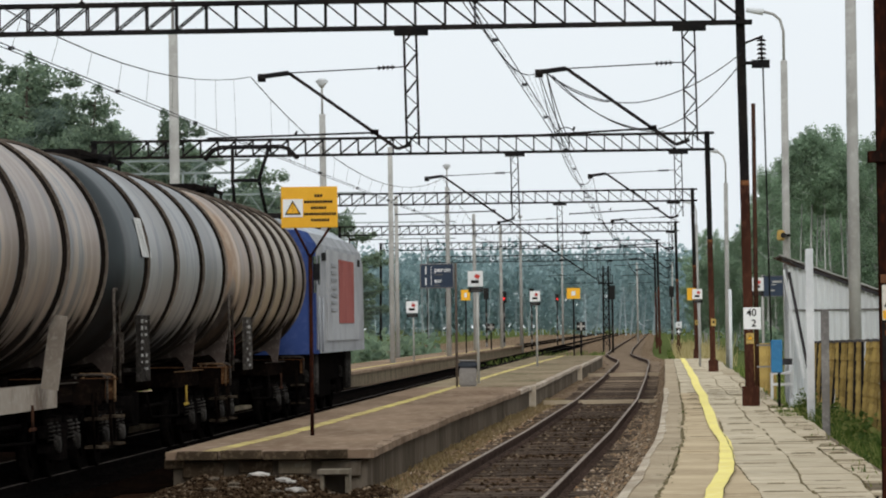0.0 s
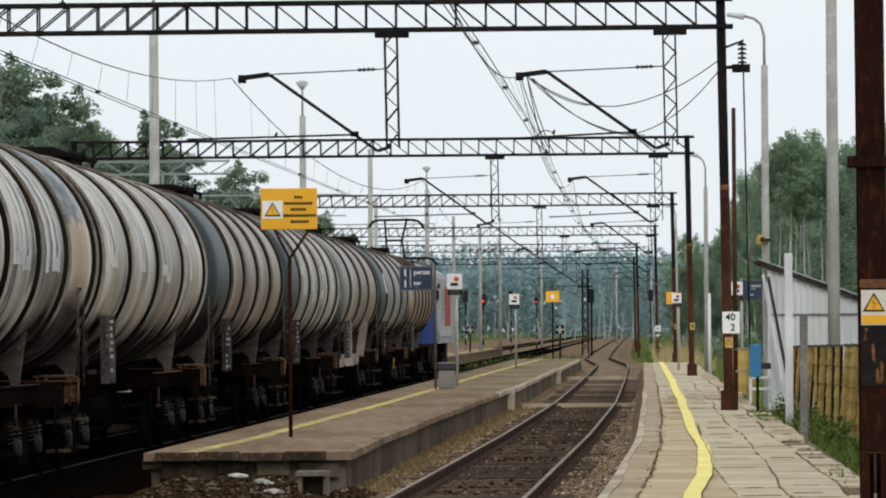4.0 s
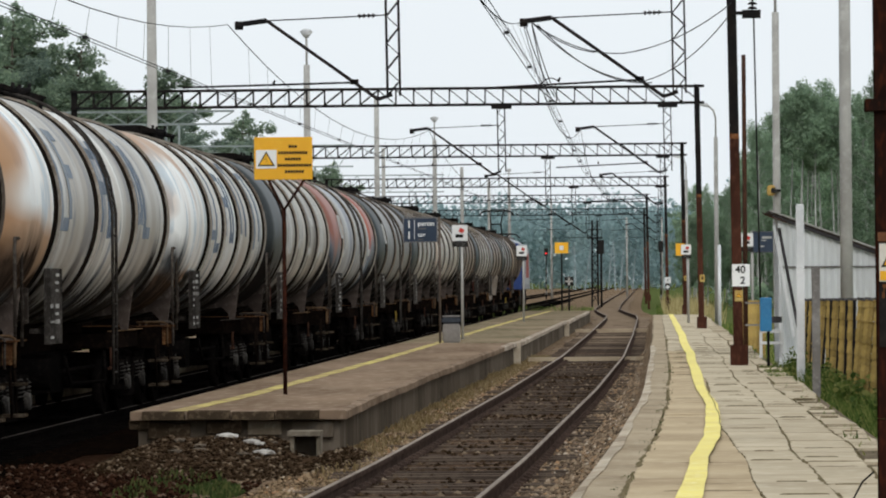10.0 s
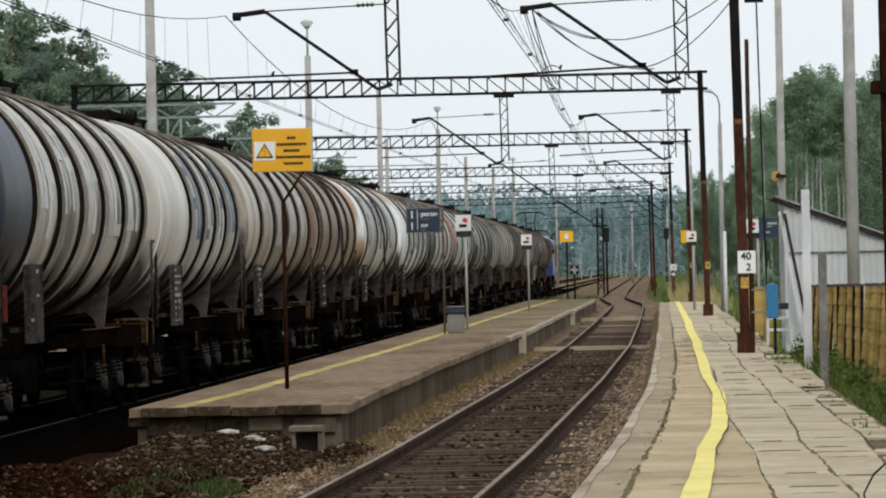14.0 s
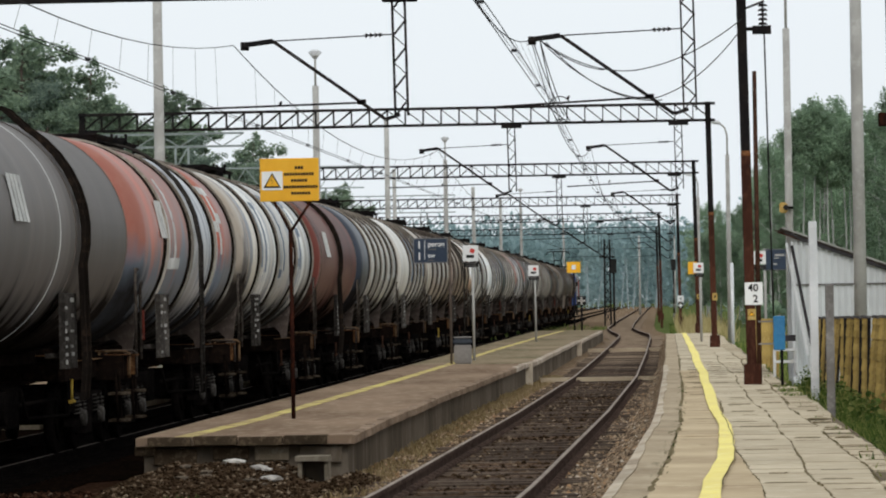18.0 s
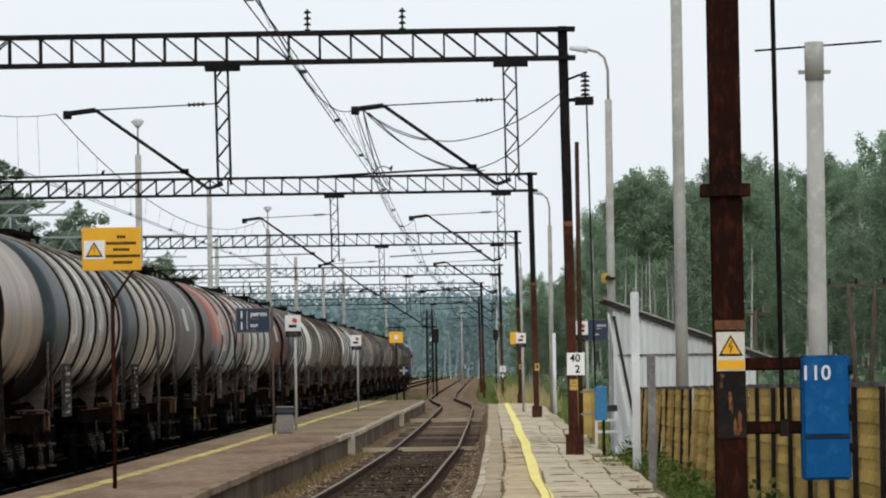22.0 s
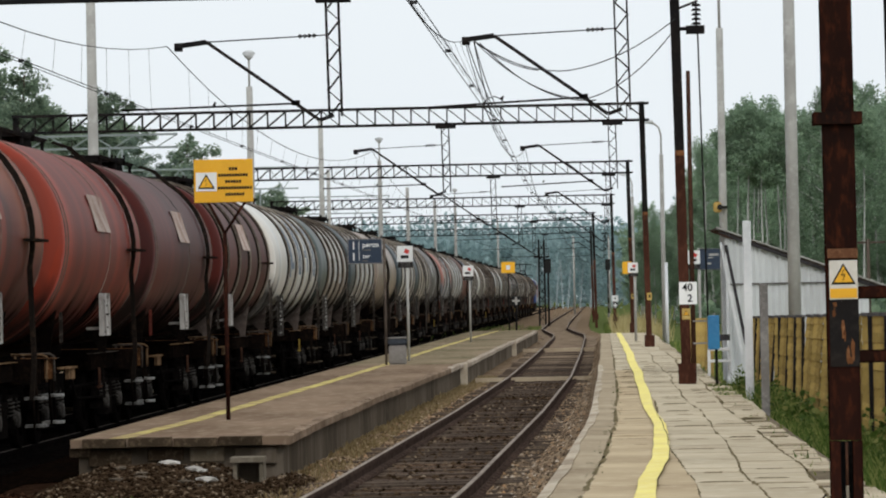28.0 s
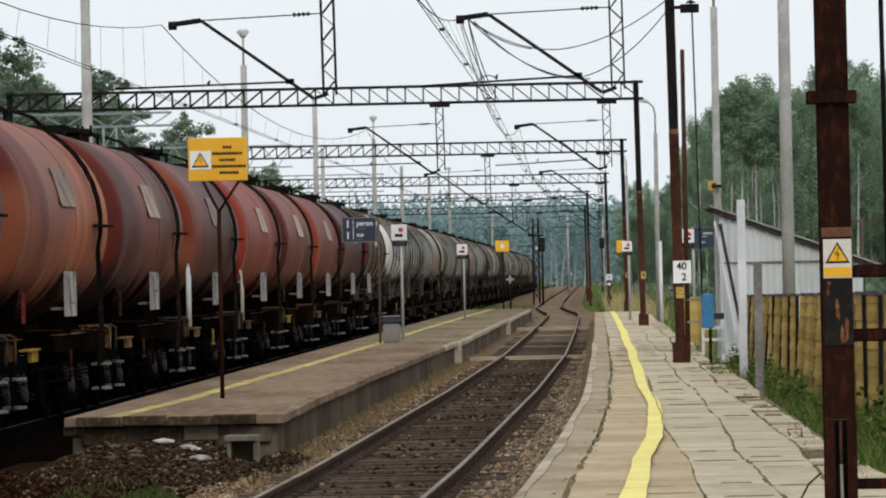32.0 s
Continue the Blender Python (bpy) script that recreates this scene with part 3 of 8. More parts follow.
    part("safety_line", bm, FADEDYELLOW, pl, "worn yellow painted line")
    # far platform beyond the train
    pf = thing("platform_far", "far island platform behind the goods train", "platform", kind="structure")
    bm = B()
    strip(bm, lambda y: -12.9, lambda y: -10.55, PLAT_Z, 75, 330, 8.0, 0.1)
    part("paving", bm, PLATFORM, pf)
    bm = B()
    strip(bm, lambda y: -12.8, lambda y: -10.62, PLAT_Z - 0.1, 75.1, 329.9, 8.0, 0.5)
    part("retaining_wall", bm, DIRT, pf, "grimy brown side wall")
    bm = B()
    strip(bm, lambda y: -11.2, lambda y: -11.03, PLAT_Z + 0.006, 76, 329, 8.0, 0.005)
    part("safety_line", bm, FADEDYELLOW, pf)
    # right platform
    pr = thing("platform_right", "old platform of pale square paving slabs", "platform", kind="structure")
    bm = B()
    strip(bm, lambda y: lerp(RIGHT_EDGE, y) + 0.05, lambda y: 2.12, PLAT_Z - 0.026, -24, RIGHT_PLAT_END, 3.0, 0.55)
    part("bedding", bm, DIRT, pr, "brown earth in the joints under the slabs")
    rest, kerb_rest, moss = B(), B(), B()
    y = -24.0
    while y < RIGHT_PLAT_END - 1:
        x = lerp(RIGHT_EDGE, y)
        bm = B() if 22 < y < 100 else kerb_rest
        q = [(lerp(RIGHT_EDGE, yy) + dx + 0.012 * math.sin(yy * 0.23), yy, z) for yy in (y + 0.006, y + 0.994) for dx, z in ((0.0, 0.0), (0.0, PLAT_Z - 0.015), (0.03, PLAT_Z + 0.004), (0.34, PLAT_Z), (0.34, 0.0))]
        vs = [bm.verts.new(p) for p in q]
        for k in range(5):
            bm.faces.new((vs[k], vs[(k + 1) % 5], vs[5 + (k + 1) % 5], vs[5 + k]))
        bm.faces.new(vs[:5])
        bm.faces.new(vs[5:][::-1])
        if 22 < y < 100:
            ed = part("edge_slab", bm, KERB, pr)
            bm = B()
            q = [(lerp(RIGHT_EDGE, yy) + dx + 0.012 * math.sin(yy * 0.23), yy, z) for yy in (y + 0.006, y + 0.994) for dx, z in ((-0.012, PLAT_Z - 0.09), (-0.008, PLAT_Z + 0.004), (0.085 + 0.02 * math.sin(yy * 0.35) + 0.012 * math.sin(yy * 1.3), PLAT_Z + 0.016), (0.08, PLAT_Z - 0.09))]
            vs = [bm.verts.new(p) for p in q]
            for k in range(4):
                bm.faces.new((vs[k], vs[(k + 1) % 4], vs[4 + (k + 1) % 4], vs[4 + k]))
            bm.faces.new(vs[:4])
            bm.faces.new(vs[4:][::-1])
            part("nosing", bm, NOSING, ed, "pale worn edge")
        y += 1.0
    part("edge_course", kerb_rest, KERB, pr)["kind"] = "stuff"
    def joint(k, y):
        base = (lerp(RIGHT_EDGE, y) + 0.35, 0.715, 1.26, 1.715, 2.09)[k]
        sway = (0.008, 0.03, 0.035, 0.04, 0.05)[k]
        return base + sway * (math.sin(y * 0.19 + k * 1.9) + 0.55 * math.sin(y * 0.47 + k * 2.7) + 0.3 * math.sin(y * 1.05 + k))
    for ci in range(4):
        y = -24.0 + (ci % 2) * 0.45
        while y < RIGHT_PLAT_END - 1.0:
            L = 0.99 if ci < 3 else 0.74
            g = 0.004 + (0.012 if random.random() < 0.14 else 0.0)
            sunk = random.uniform(0.0, 0.007) if ci < 3 else random.uniform(0.0, 0.02)
            if ci == 3 and random.random() < 0.16:
                y += L
                continue
            gx = 0.0055 + 0.0045 * math.sin(y * 0.37 + ci) * math.sin(y * 0.11)
            near = 23 < y < 92
            bm = B() if near else rest
            q = []
            for yy in (y + g, y + L - 0.003):
                for k, s_ in ((ci, gx), (ci + 1, -gx)):
                    jag = random.uniform(-0.02, 0.02) if (ci == 3 and s_ < 0) else 0.0
                    q.append((joint(k, yy) + s_ + jag, yy))
            tip = random.uniform(-0.0045, 0.0045)
            top = [bm.verts.new((px, py, PLAT_Z + 0.004 - sunk + (tip if py < y + 0.5 else -tip))) for px, py in (q[0], q[1], q[3], q[2])]
            if 23 < y < 110 and random.random() < 0.38:
                x0, x1 = q[0][0], q[1][0]
                u0, u1 = random.uniform(0.0, 0.45), random.uniform(0.65, 1.0)
                hh = random.uniform(0.001, 0.0042)
                moss_ridge(moss, [(x0 + (x1 - x0) * (u0 + (u1 - u0) * s_ / 8), y + random.uniform(-0.012, 0.012)) for s_ in range(9)], hh)
            low = [bm.verts.new((px, py, PLAT_Z - 0.06)) for px, py in (q[0], q[1], q[3], q[2])]
            bm.faces.new(top)
            for k in range(4):
                bm.faces.new((top[k], low[k], low[(k + 1) % 4], top[(k + 1) % 4]))
            if near:
                part("slab", bm, SLABTAN if ci == 0 else SLAB, pr)
            y += L
    part("slabs_beyond", rest, SLAB, pr)["kind"] = "stuff"
    for k, tall in ((0, 0.013), (1, 0.006), (2, 0.008), (3, 0.012)):
        y = 23.0
        while y < 120:
            L = random.uniform(0.3, 1.4)
            if random.random() < 0.7:
                moss_ridge(moss, [(joint(k, y + L * s_ / 6) + random.uniform(-0.012, 0.012), y + L * s_ / 6) for s_ in range(7)], tall * random.uniform(0.4, 1.2), (0.012 if k else 0.03) + 0.02 * random.random())
            y += L
    part("joint_moss", moss, MOSS, pr, "dark soil and moss in the slab joints")["kind"] = "stuff"
    yl = [(16, -0.05), (24.5, 0.02), (29, 0.19), (34, 0.31), (37, 0.36), (42, 0.535), (46, 0.60), (53, 0.67), (60, 0.63), (70, 0.66), (80, 0.67), (88, 0.73), (96, 0.69), (120, 0.74), (166, 0.73), (185, 0.72)]
    bm = B()
    half_width = [(16, 0.09), (33, 0.09), (38, 0.084), (46, 0.072), (62, 0.072), (80, 0.085), (120, 0.10), (185, 0.10)]
    strip(bm, lambda y: lerp(yl, y) - lerp(half_width, y) - 0.010 * math.sin(y * 0.31) - 0.003 * math.sin(y * 1.9), lambda y: lerp(yl, y) + lerp(half_width, y) + 0.010 * math.sin(y * 0.27 + 1) + 0.003 * math.sin(y * 2.3), PLAT_Z + 0.022, -23, 185, 0.4, 0.004)
    line = part("safety_line", bm, YELLOW, pr, "thick wavering yellow painted line")
    bm = B()
    strip(bm, lambda y: min(max(joint(1, y), lerp(yl, y) - 0.06), lerp(yl, y) + 0.085) - 0.005, lambda y: min(max(joint(1, y), lerp(yl, y) - 0.06), lerp(yl, y) + 0.085) + 0.004 + 0.004 * math.sin(y * 2.3), PLAT_Z + 0.0245, 36, 62, 0.3, 0.004)
    part("crack", bm, MOSS, line, "dark crack along the slab joint")


# ---- catenary gantries ----
def lattice_panel_mesh(p, h, depth, flip):
    bm = B()
    for yy in (-depth / 2, depth / 2):
        beam(bm, (0, yy, 0.03), (0, yy, h - 0.03), 0.03, 0.03)
        a, b = (0, p) if flip else (p, 0)
        beam(bm, (a, yy, 0.03), (b, yy, h - 0.03), 0.028, 0.028)
    return mesh_of(bm, DARKSTEEL, "lattice_panel")


LATTICE = {}


def insulator(bm, p, q, r=0.045, n=4):
    p, q = Vector(p), Vector(q)
    rod(bm, p, q, 0.018)
    for i in range(n):
        c = p.lerp(q, (i + 0.5) / n)
        d = (q - p).normalized() * 0.02
        rod(bm, c - d, c + d, r, r * 0.6, n=10)


def gantry(y, xr, xl, z0=7.24, h=0.5, detail=True, arms=(-4.56, 0.45)):
    g = thing("catenary_gantry", "black steel lattice gantry over the tracks", "gantry", pose(0, y, 0), "gantries over the line")
    p = 0.54
    if not LATTICE:
        for flip in (False, True):
            LATTICE[flip] = lattice_panel_mesh(p, 0.5, 0.3, flip)
    for nm, z in (("top_chord", z0 + h), ("bottom_chord", z0)):
        bm = B()
        for yy in (-0.15, 0.15):
            beam(bm, (xl, yy, z), (xr + 0.12, yy, z), 0.07, 0.07)
        part(nm, bm, DARKSTEEL, g)
    n = int((xr - xl) / p)
    for i in range(n):
        x = xr - (i + 1) * p
        part("lattice_panel", LATTICE[x < -8.6], DARKSTEEL, g, at=pose(x, 0, z0))
    for xm, lean in ((xr, -0.10), (xl, 0.1)):
        bm = B()
        h_post(bm, xm, GROUND_Z, 4.35, 0.17, 0.18, lean * 0.55)
        mast = part("mast", bm, MASTBROWN if xm == xr else DARKSTEEL, g, "rusty brown lower mast")
        bm = B()
        h_post(bm, xm + lean * 0.55, 4.35, z0 + h + 0.05, 0.165, 0.175, lean * 0.45)
        part("upper_mast", bm, DARKSTEEL, g, "black upper mast")
        bm = B()
        box(bm, xm, 0, PLAT_Z + 0.14, 0.3, 0.34, 0.42)
        part("plinth", bm, MASTBROWN, mast)
        if xm == xr and 100 < y < 230:
            bm = B()
            box(bm, xm + 0.02, -0.12, 1.86, 0.15, 0.012, 0.22)
            plate = part("warning_plate", bm, DULLPLATE, mast, "small faded yellow plate")
            bm = B()
            box(bm, xm + 0.02, -0.13, 1.87, 0.05, 0.006, 0.09)
            part("dark_mark", bm, SIGNBLACK, plate)
        if xm == xr:
            bm = B()
            box(bm, xm - 0.055, -0.105, 4.35, 0.16, 0.012, 0.09)
            part("orange_band", bm, worn_orange(), mast, "orange painted band")
    for xi in (-10.5, -3.05, -1.4) if y < 100 else ():
        bm = B()
        insulator(bm, (xi, 0, z0 + h), (xi, 0, z0 + h + 0.42), 0.07, 4)
        part("post_insulator", bm, DARKSTEEL, g)
    for xa in arms:
        dp = B()
        zb = 5.12
        for dx in (-0.11, 0.11):
            for yy in (-0.11, 0.11):
                beam(dp, (xa + dx, yy, z0), (xa + dx + 0.03, yy, zb), 0.03, 0.03)
        k = 9
        for i in range(k):
            za, zc = z0 - (z0 - zb) * i / k, z0 - (z0 - zb) * (i + 1) / k
            s = 1 if i % 2 else -1
            for yy in (-0.11, 0.11):
                beam(dp, (xa - 0.11 * s, yy, za), (xa + 0.11 * s + 0.03, yy, zc), 0.018, 0.018)
        post = part("drop_post", dp, DARKSTEEL, g)
        bm = B()
        box(bm, xa + 0.02, 0, z0 - 0.08, 0.6, 0.4, 0.1)
        part("clamp_plate", bm, DARKSTEEL, post)
        bm = B()
        tip, elbow, low = (xa - 2.7, 0, 6.40), (xa - 2.2, 0, 6.46), (xa - 0.25, 0, 5.06)
        beam(bm, tip, elbow, 0.085, 0.085)
        rod(bm, (tip[0] - 0.06, 0, tip[2] - 0.02), (tip[0] + 0.08, 0, tip[2] - 0.02), 0.075, n=8)
        beam(bm, elbow, low, 0.06, 0.06)
        beam(bm, low, (xa, 0, 5.14), 0.06, 0.06)
        part("cantilever", bm, DARKSTEEL, g, "bent black cantilever bracket")
        bm = B()
        rod(bm, elbow, (xa - 0.1, 0, 6.54), 0.012, n=5)
        insulator(bm, (xa - 0.6, 0, 6.525), (xa - 0.28, 0, 6.535))
        part("stay_wire", bm, WIRE, g)
        bm = B()
        rod(bm, (xa - 3.7 if xa < -1 else xa - 3.35, 0, 5.30 if xa < -1 else 5.24), (xa - 0.62, 0, 5.36), 0.02, n=6)
        box(bm, xa - 0.66, 0, 5.37, 0.14, 0.06, 0.09)
        insulator(bm, (xa - 2.1, 0, 5.34), (xa - 2.06, 0, 5.41), 0.03, 1)
        part("registration_arm", bm, DARKSTEEL, g)
    return g


def h_post(bm, x, z0, z1, sx, sy, lean=0.0):
    """An upright H-section."""
    t = 0.016
    w, d = sx / 2, sy / 2
    sec = [(-w, -d), (w, -d), (w, -d + t), (t / 2, -d + t), (t / 2, d - t), (w, d - t), (w, d), (-w, d), (-w, d - t), (-t / 2, d - t), (-t / 2, -d + t), (-w, -d + t)]
    a = [bm.verts.new((x + p, q, z0)) for p, q in sec]
    b = [bm.verts.new((x + p + lean, q, z1)) for p, q in sec]
    bm.faces.new(b)
    for i in range(12):
        bm.faces.new((a[i], a[(i + 1) % 12], b[(i + 1) % 12], b[i]))


FOOTSTONE = worn("mast_foot", (0.085, 0.05, 0.035), (0.04, 0.026, 0.02), (0.2, 0.15, 0.12), 5.0, 0.9)
WORNPLATE = worn("worn_white_plate", (0.66, 0.63, 0.58), (0.5, 0.46, 0.4), (0.72, 0.7, 0.66), 4.0, 0.5, relief=0.05)
ORANGE = []


def worn_orange():
    if not ORANGE:
        ORANGE.append(worn("orange_band", (0.25, 0.105, 0.042), (0.11, 0.045, 0.022), (0.38, 0.2, 0.1), 5.0, 0.75))
    return ORANGE[0]


GANTRIES = [(77.5, 1.48, -18.4), (134, 1.45, -17.6), (194, 1.40, -16.5), (258, 0.84, -19), (312, -0.3, -20), (375, -0.6, -20)]


def gantries():
    for y, xr, xl in GANTRIES:
        gantry(y, xr, xl, 7.16 if 100 < y < 150 else 7.24)
    # wires along the line
    ys = [-20, 26] + [g[0] for g in GANTRIES] + [440, 520]
    # carrier wire sagging between the gantries, a pair of contact wires, droppers and clips
    for shift, line in ((0.0, [(-20, -7.45), (77.5, -7.45), (134, -6.75), (520, -6.6)]), (0.36, [(-20, -2.3), (50, -2.2), (77.5, -2.26), (134, -2.16), (520, -2.1)])):
        root = thing("overhead_line", "overhead contact wires hung on droppers from a sagging carrier wire", "overhead wire")
        for k, (a, b) in enumerate(zip(ys, ys[1:])):
            sagged = []
            for i in range(17):
                f = i / 16
                y = a + (b - a) * f
                sagged.append((lerp(line, y), y, 6.4 - 3.8 * f * (1 - f) * min(1, (b - a) / 52) ** 2))
            bm = B()
            tube(bm, sagged, 0.0085, 4)
            part("carrier_wire", bm, WIRE, root)
            for dx in (-0.05, 0.05):
                bm = B()
                tube(bm, [(lerp(line, y) + shift + dx + 0.15 * (-1) ** k * (1 - 2 * i / 16) - 0.1, y, 5.13) for i, (x, y, z) in enumerate(sagged)], 0.0065, 4)
                part("contact_wire", bm, WIRE, root)
            if b < 330:
                for i, (x, y, z) in list(enumerate(sagged))[1:-1]:
                    bm = B()
                    cx = lerp(line, y) + shift + 0.15 * (-1) ** k * (1 - 2 * i / 16) - 0.1
                    tube(bm, [(x, y, z), (cx, y, 5.13)], 0.0032, 3)
                    part("dropper", bm, WIRE, root)
                    if i % 3 == 1 and b < 200:
                        bm = B()
                        box(bm, cx, y, 5.14, 0.07, 0.05, 0.04)
                        part("clip", bm, WIRE, root)
    # slack jumper cables beside the first gantry
    def sag(p, q, s, n=14):
        p, q = Vector(p), Vector(q)
        return [tuple(p.lerp(q, i / n) - Vector((0, 0, 4 * s * (i / n) * (1 - i / n)))) for i in range(n + 1)]
    hook = (-2.1, 77.4, 6.38)
    jumpers = [(hook, (-0.5, 77.4, 5.82), 0.16), ((-0.5, 77.4, 5.82), (1.4, 77.4, 6.68), 0.16), (hook, (-0.2, 77.4, 5.32), 0.24), ((-0.2, 77.4, 5.32), (1.32, 77.4, 6.42), 0.2),
               (hook, (-1.0, 77.4, 5.84), 0.1), ((-2.0, 77.4, 6.34), (0.0, 77.4, 5.30), 0.3), ((-2.2, 77.4, 6.3), (-1.75, 79.5, 5.15), 0.1),
               (hook, (-1.7, 82, 5.15), 0.16), ((-2.1, 77.5, 6.35), (-1.85, 78.6, 5.15), 0.06), ((-2.0, 77.4, 5.22), (-1.6, 77.6, 5.3), -0.14)]
    for p, q, s in jumpers:
        bm = B()
        tube(bm, sag(p, q, s), 0.010, 5)
        solid("jumper_cable", bm, WIRE, "slack black jumper cable", "cable")


def front_mast():
    """The mast nearest to the camera with its disconnector drive."""
    m = thing("front_mast", "rusty dark brown steel mast with a warning plate", "mast", pose(1.40, 25.9, 0))
    bm = B()
    h_post(bm, 0, 1.04, 7.6, 0.18, 0.19, -0.02)
    part("mast_shaft", bm, RUSTPOST, m)
    for x in (-0.062, 0.066):
        bm = B()
        box(bm, x, -0.06, 0.64, 0.056, 0.07, 0.79)
        box(bm, x + (-0.022 if x < 0 else 0.022), 0.02, 0.64, 0.012, 0.12, 0.79)
        part("mast_leg", bm, RUSTPOST, m, "rusty channel leg of the mast")
    bm = B()
    box(bm, 0.002, 0.06, 0.64, 0.17, 0.014, 0.78)
    part("web_plate", bm, DARKSTEEL, m)
    bm = B()
    rod(bm, (0.005, -0.11, 0.30), (0.0, -0.11, 0.78), 0.009, n=8)
    earth = part("earth_rod", bm, PALESTONE, m, "dull grey earthing rod")
    bm = B()
    rod(bm, (0.0, -0.11, 0.78), (0.0, -0.108, 1.03), 0.0085, n=8)
    part("rusty_sleeve", bm, RUSTBROWN, earth, "rusty upper length of the rod")
    bm = B()
    box(bm, 0.02, 0, 0.27, 0.44, 0.44, 0.34)
    bmesh.ops.bevel(bm, geom=bm.edges[:], offset=0.05, segments=3, affect="EDGES")
    part("plinth", bm, FOOTSTONE, m, "rounded grimy concrete mast foot")
    bm = B()
    box(bm, 0.32, 0.0, 0.66, 0.44, 0.06, 0.06)
    part("bracket", bm, RUSTPOST, m)
    bm = B()
    box(bm, -0.01, 0, 2.90, 0.28, 0.26, 0.07)
    part("collar", bm, RUSTPOST, m)
    bm = B()
    box(bm, 0.0, -0.104, 2.118, 0.175, 0.006, 0.055)
    part("rusty_band", bm, RUSTBAND, m, "dull orange-brown painted band")
    bm = B()
    box(bm, 0.002, -0.11, 1.965, 0.163, 0.006, 0.225)
    pl = part("warning_plate", bm, WORNPLATE, m, "white and yellow high voltage warning plate")
    warning_face(pl, 0.002, -0.114, 1.99, 0.16)
    bm = B()
    box(bm, 0.002, -0.115, 1.888, 0.155, 0.004, 0.055)
    part("yellow_strip", bm, SIGNYELLOW, pl)
    bm = B()
    box(bm, 0.003, -0.101, 1.66, 0.168, 0.006, 0.39)
    dk = part("dark_panel", bm, DARKSTEEL, m, "blackened lower panel")
    for px, pz, sx, sz in ((-0.005, 1.68, 0.022, 0.11), (0.004, 1.65, 0.014, 0.08), (0.022, 1.53, 0.026, 0.10), (0.05, 1.555, 0.026, 0.15), (0.036, 1.50, 0.03, 0.05), (-0.055, 1.77, 0.022, 0.045), (-0.05, 1.825, 0.024, 0.03), (-0.052, 1.80, 0.01, 0.012)):
        bm = B()
        n = 9
        ring = [bm.verts.new((px + sx * 0.5 * math.cos(6.2832 * k / n) * random.uniform(0.6, 1.2), -0.1065, pz + sz * 0.5 * math.sin(6.2832 * k / n) * random.uniform(0.7, 1.2))) for k in range(n)]
        bm.faces.new(ring)
        part("rust_patch", bm, worn_orange(), dk, "flaked orange rust")
    for z in (1.89, 1.52):
        bm = B()
        box(bm, 0.30, 0.0, z, 0.46, 0.06, 0.055)
        box(bm, 0.30, 0.05, z, 0.46, 0.02, 0.075)
        part("bracket", bm, RUSTPOST, m)
    bm = B()
    rod(bm, (0.30, -0.02, 1.47), (0.26, -0.02, 7.2), 0.014)
    box(bm, 0.31, -0.02, 1.52, 0.05, 0.06, 0.1)
    part("drive_rod", bm, DARKSTEEL, m)
    bm = B()
    box(bm, 0.55, 0, 1.575, 0.28, 0.2, 0.72)
    bmesh.ops.bevel(bm, geom=bm.edges[:], offset=0.012, segments=2, affect="EDGES")
    bx = part("drive_box", bm, BLUEDARK, m, "blue painted drive box with white number 110")
    bm = B()
    box(bm, 0.55, -0.105, 1.70, 0.25, 0.012, 0.44)
    part("door_leaf", bm, BLUEDARK, bx)
    bm = B()
    box(bm, 0.55, -0.105, 1.34, 0.25, 0.012, 0.22)
    part("door_leaf", bm, BLUEDARK, bx)
    bm = B()
    box(bm, 0.685, -0.112, 1.62, 0.02, 0.02, 0.06)
    part("latch", bm, DARKSTEEL, bx)
    for z in (1.85, 1.58, 1.4):
        bm = B()
        rod(bm, (0.692, -0.1, z - 0.025), (0.692, -0.1, z + 0.025), 0.012, n=6)
        part("hinge", bm, DARKSTEEL, bx)
    bm = B()
    box(bm, 0.55, -0.104, 1.465, 0.26, 0.012, 0.012)
    part("gap_strip", bm, SIGNBLACK, bx)
    letters(bx, "110", 0.49, -0.114, 1.83, 0.118, SIGNWHITE, bold=0.7)


def letters(parent, text, x, y, z, size, material, name="lettering", align="CENTER", bold=1.0):
    cu = bpy.data.curves.new(name, "FONT")
    cu.body = text
    cu.size = size
    cu.align_x = align
    cu.align_y = "CENTER"
    cu.extrude = 0.0015
    cu.offset = 0.0018 * bold * size / 0.1
    cu.materials.append(material)
    ob = new(name, cu)
    ob.parent = parent
    ob.matrix_basis = pose(x, y, z, 90, 0, 0)
    return ob


def warning_face(parent, x, y, z, w):
    """Yellow triangle with a black rim and a bolt."""
    def tri(s, yy, mt, nm):
        bm = B()
        a = [(x - s / 2, yy, z - s * 0.36), (x + s / 2, yy, z - s * 0.36), (x, yy, z + s * 0.5)]
        f = [bm.verts.new(p) for p in a]
        b = [bm.verts.new((p[0], p[1] + 0.003, p[2])) for p in a]
        bm.faces.new(f)
        bm.faces.new(b[::-1])
        for i in range(3):
            bm.faces.new((f[i], f[(i + 1) % 3], b[(i + 1) % 3], b[i]))
        part(nm, bm, mt, parent)
    tri(w * 0.9, y, SIGNBLACK, "triangle_rim")
    tri(w * 0.68, y - 0.004, SIGNYELLOW, "triangle")
    bm = B()
    pts = [(0.05, 0.26), (-0.08, 0.02), (0.06, 0.04), (-0.03, -0.2)]
    for p, q in zip(pts, pts[1:]):
        beam(bm, (x + p[0] * w, y - 0.008, z + p[1] * w), (x + q[0] * w, y - 0.008, z + q[1] * w), 0.05 * w, 0.003)
    part("bolt_symbol", bm, SIGNBLACK, parent)


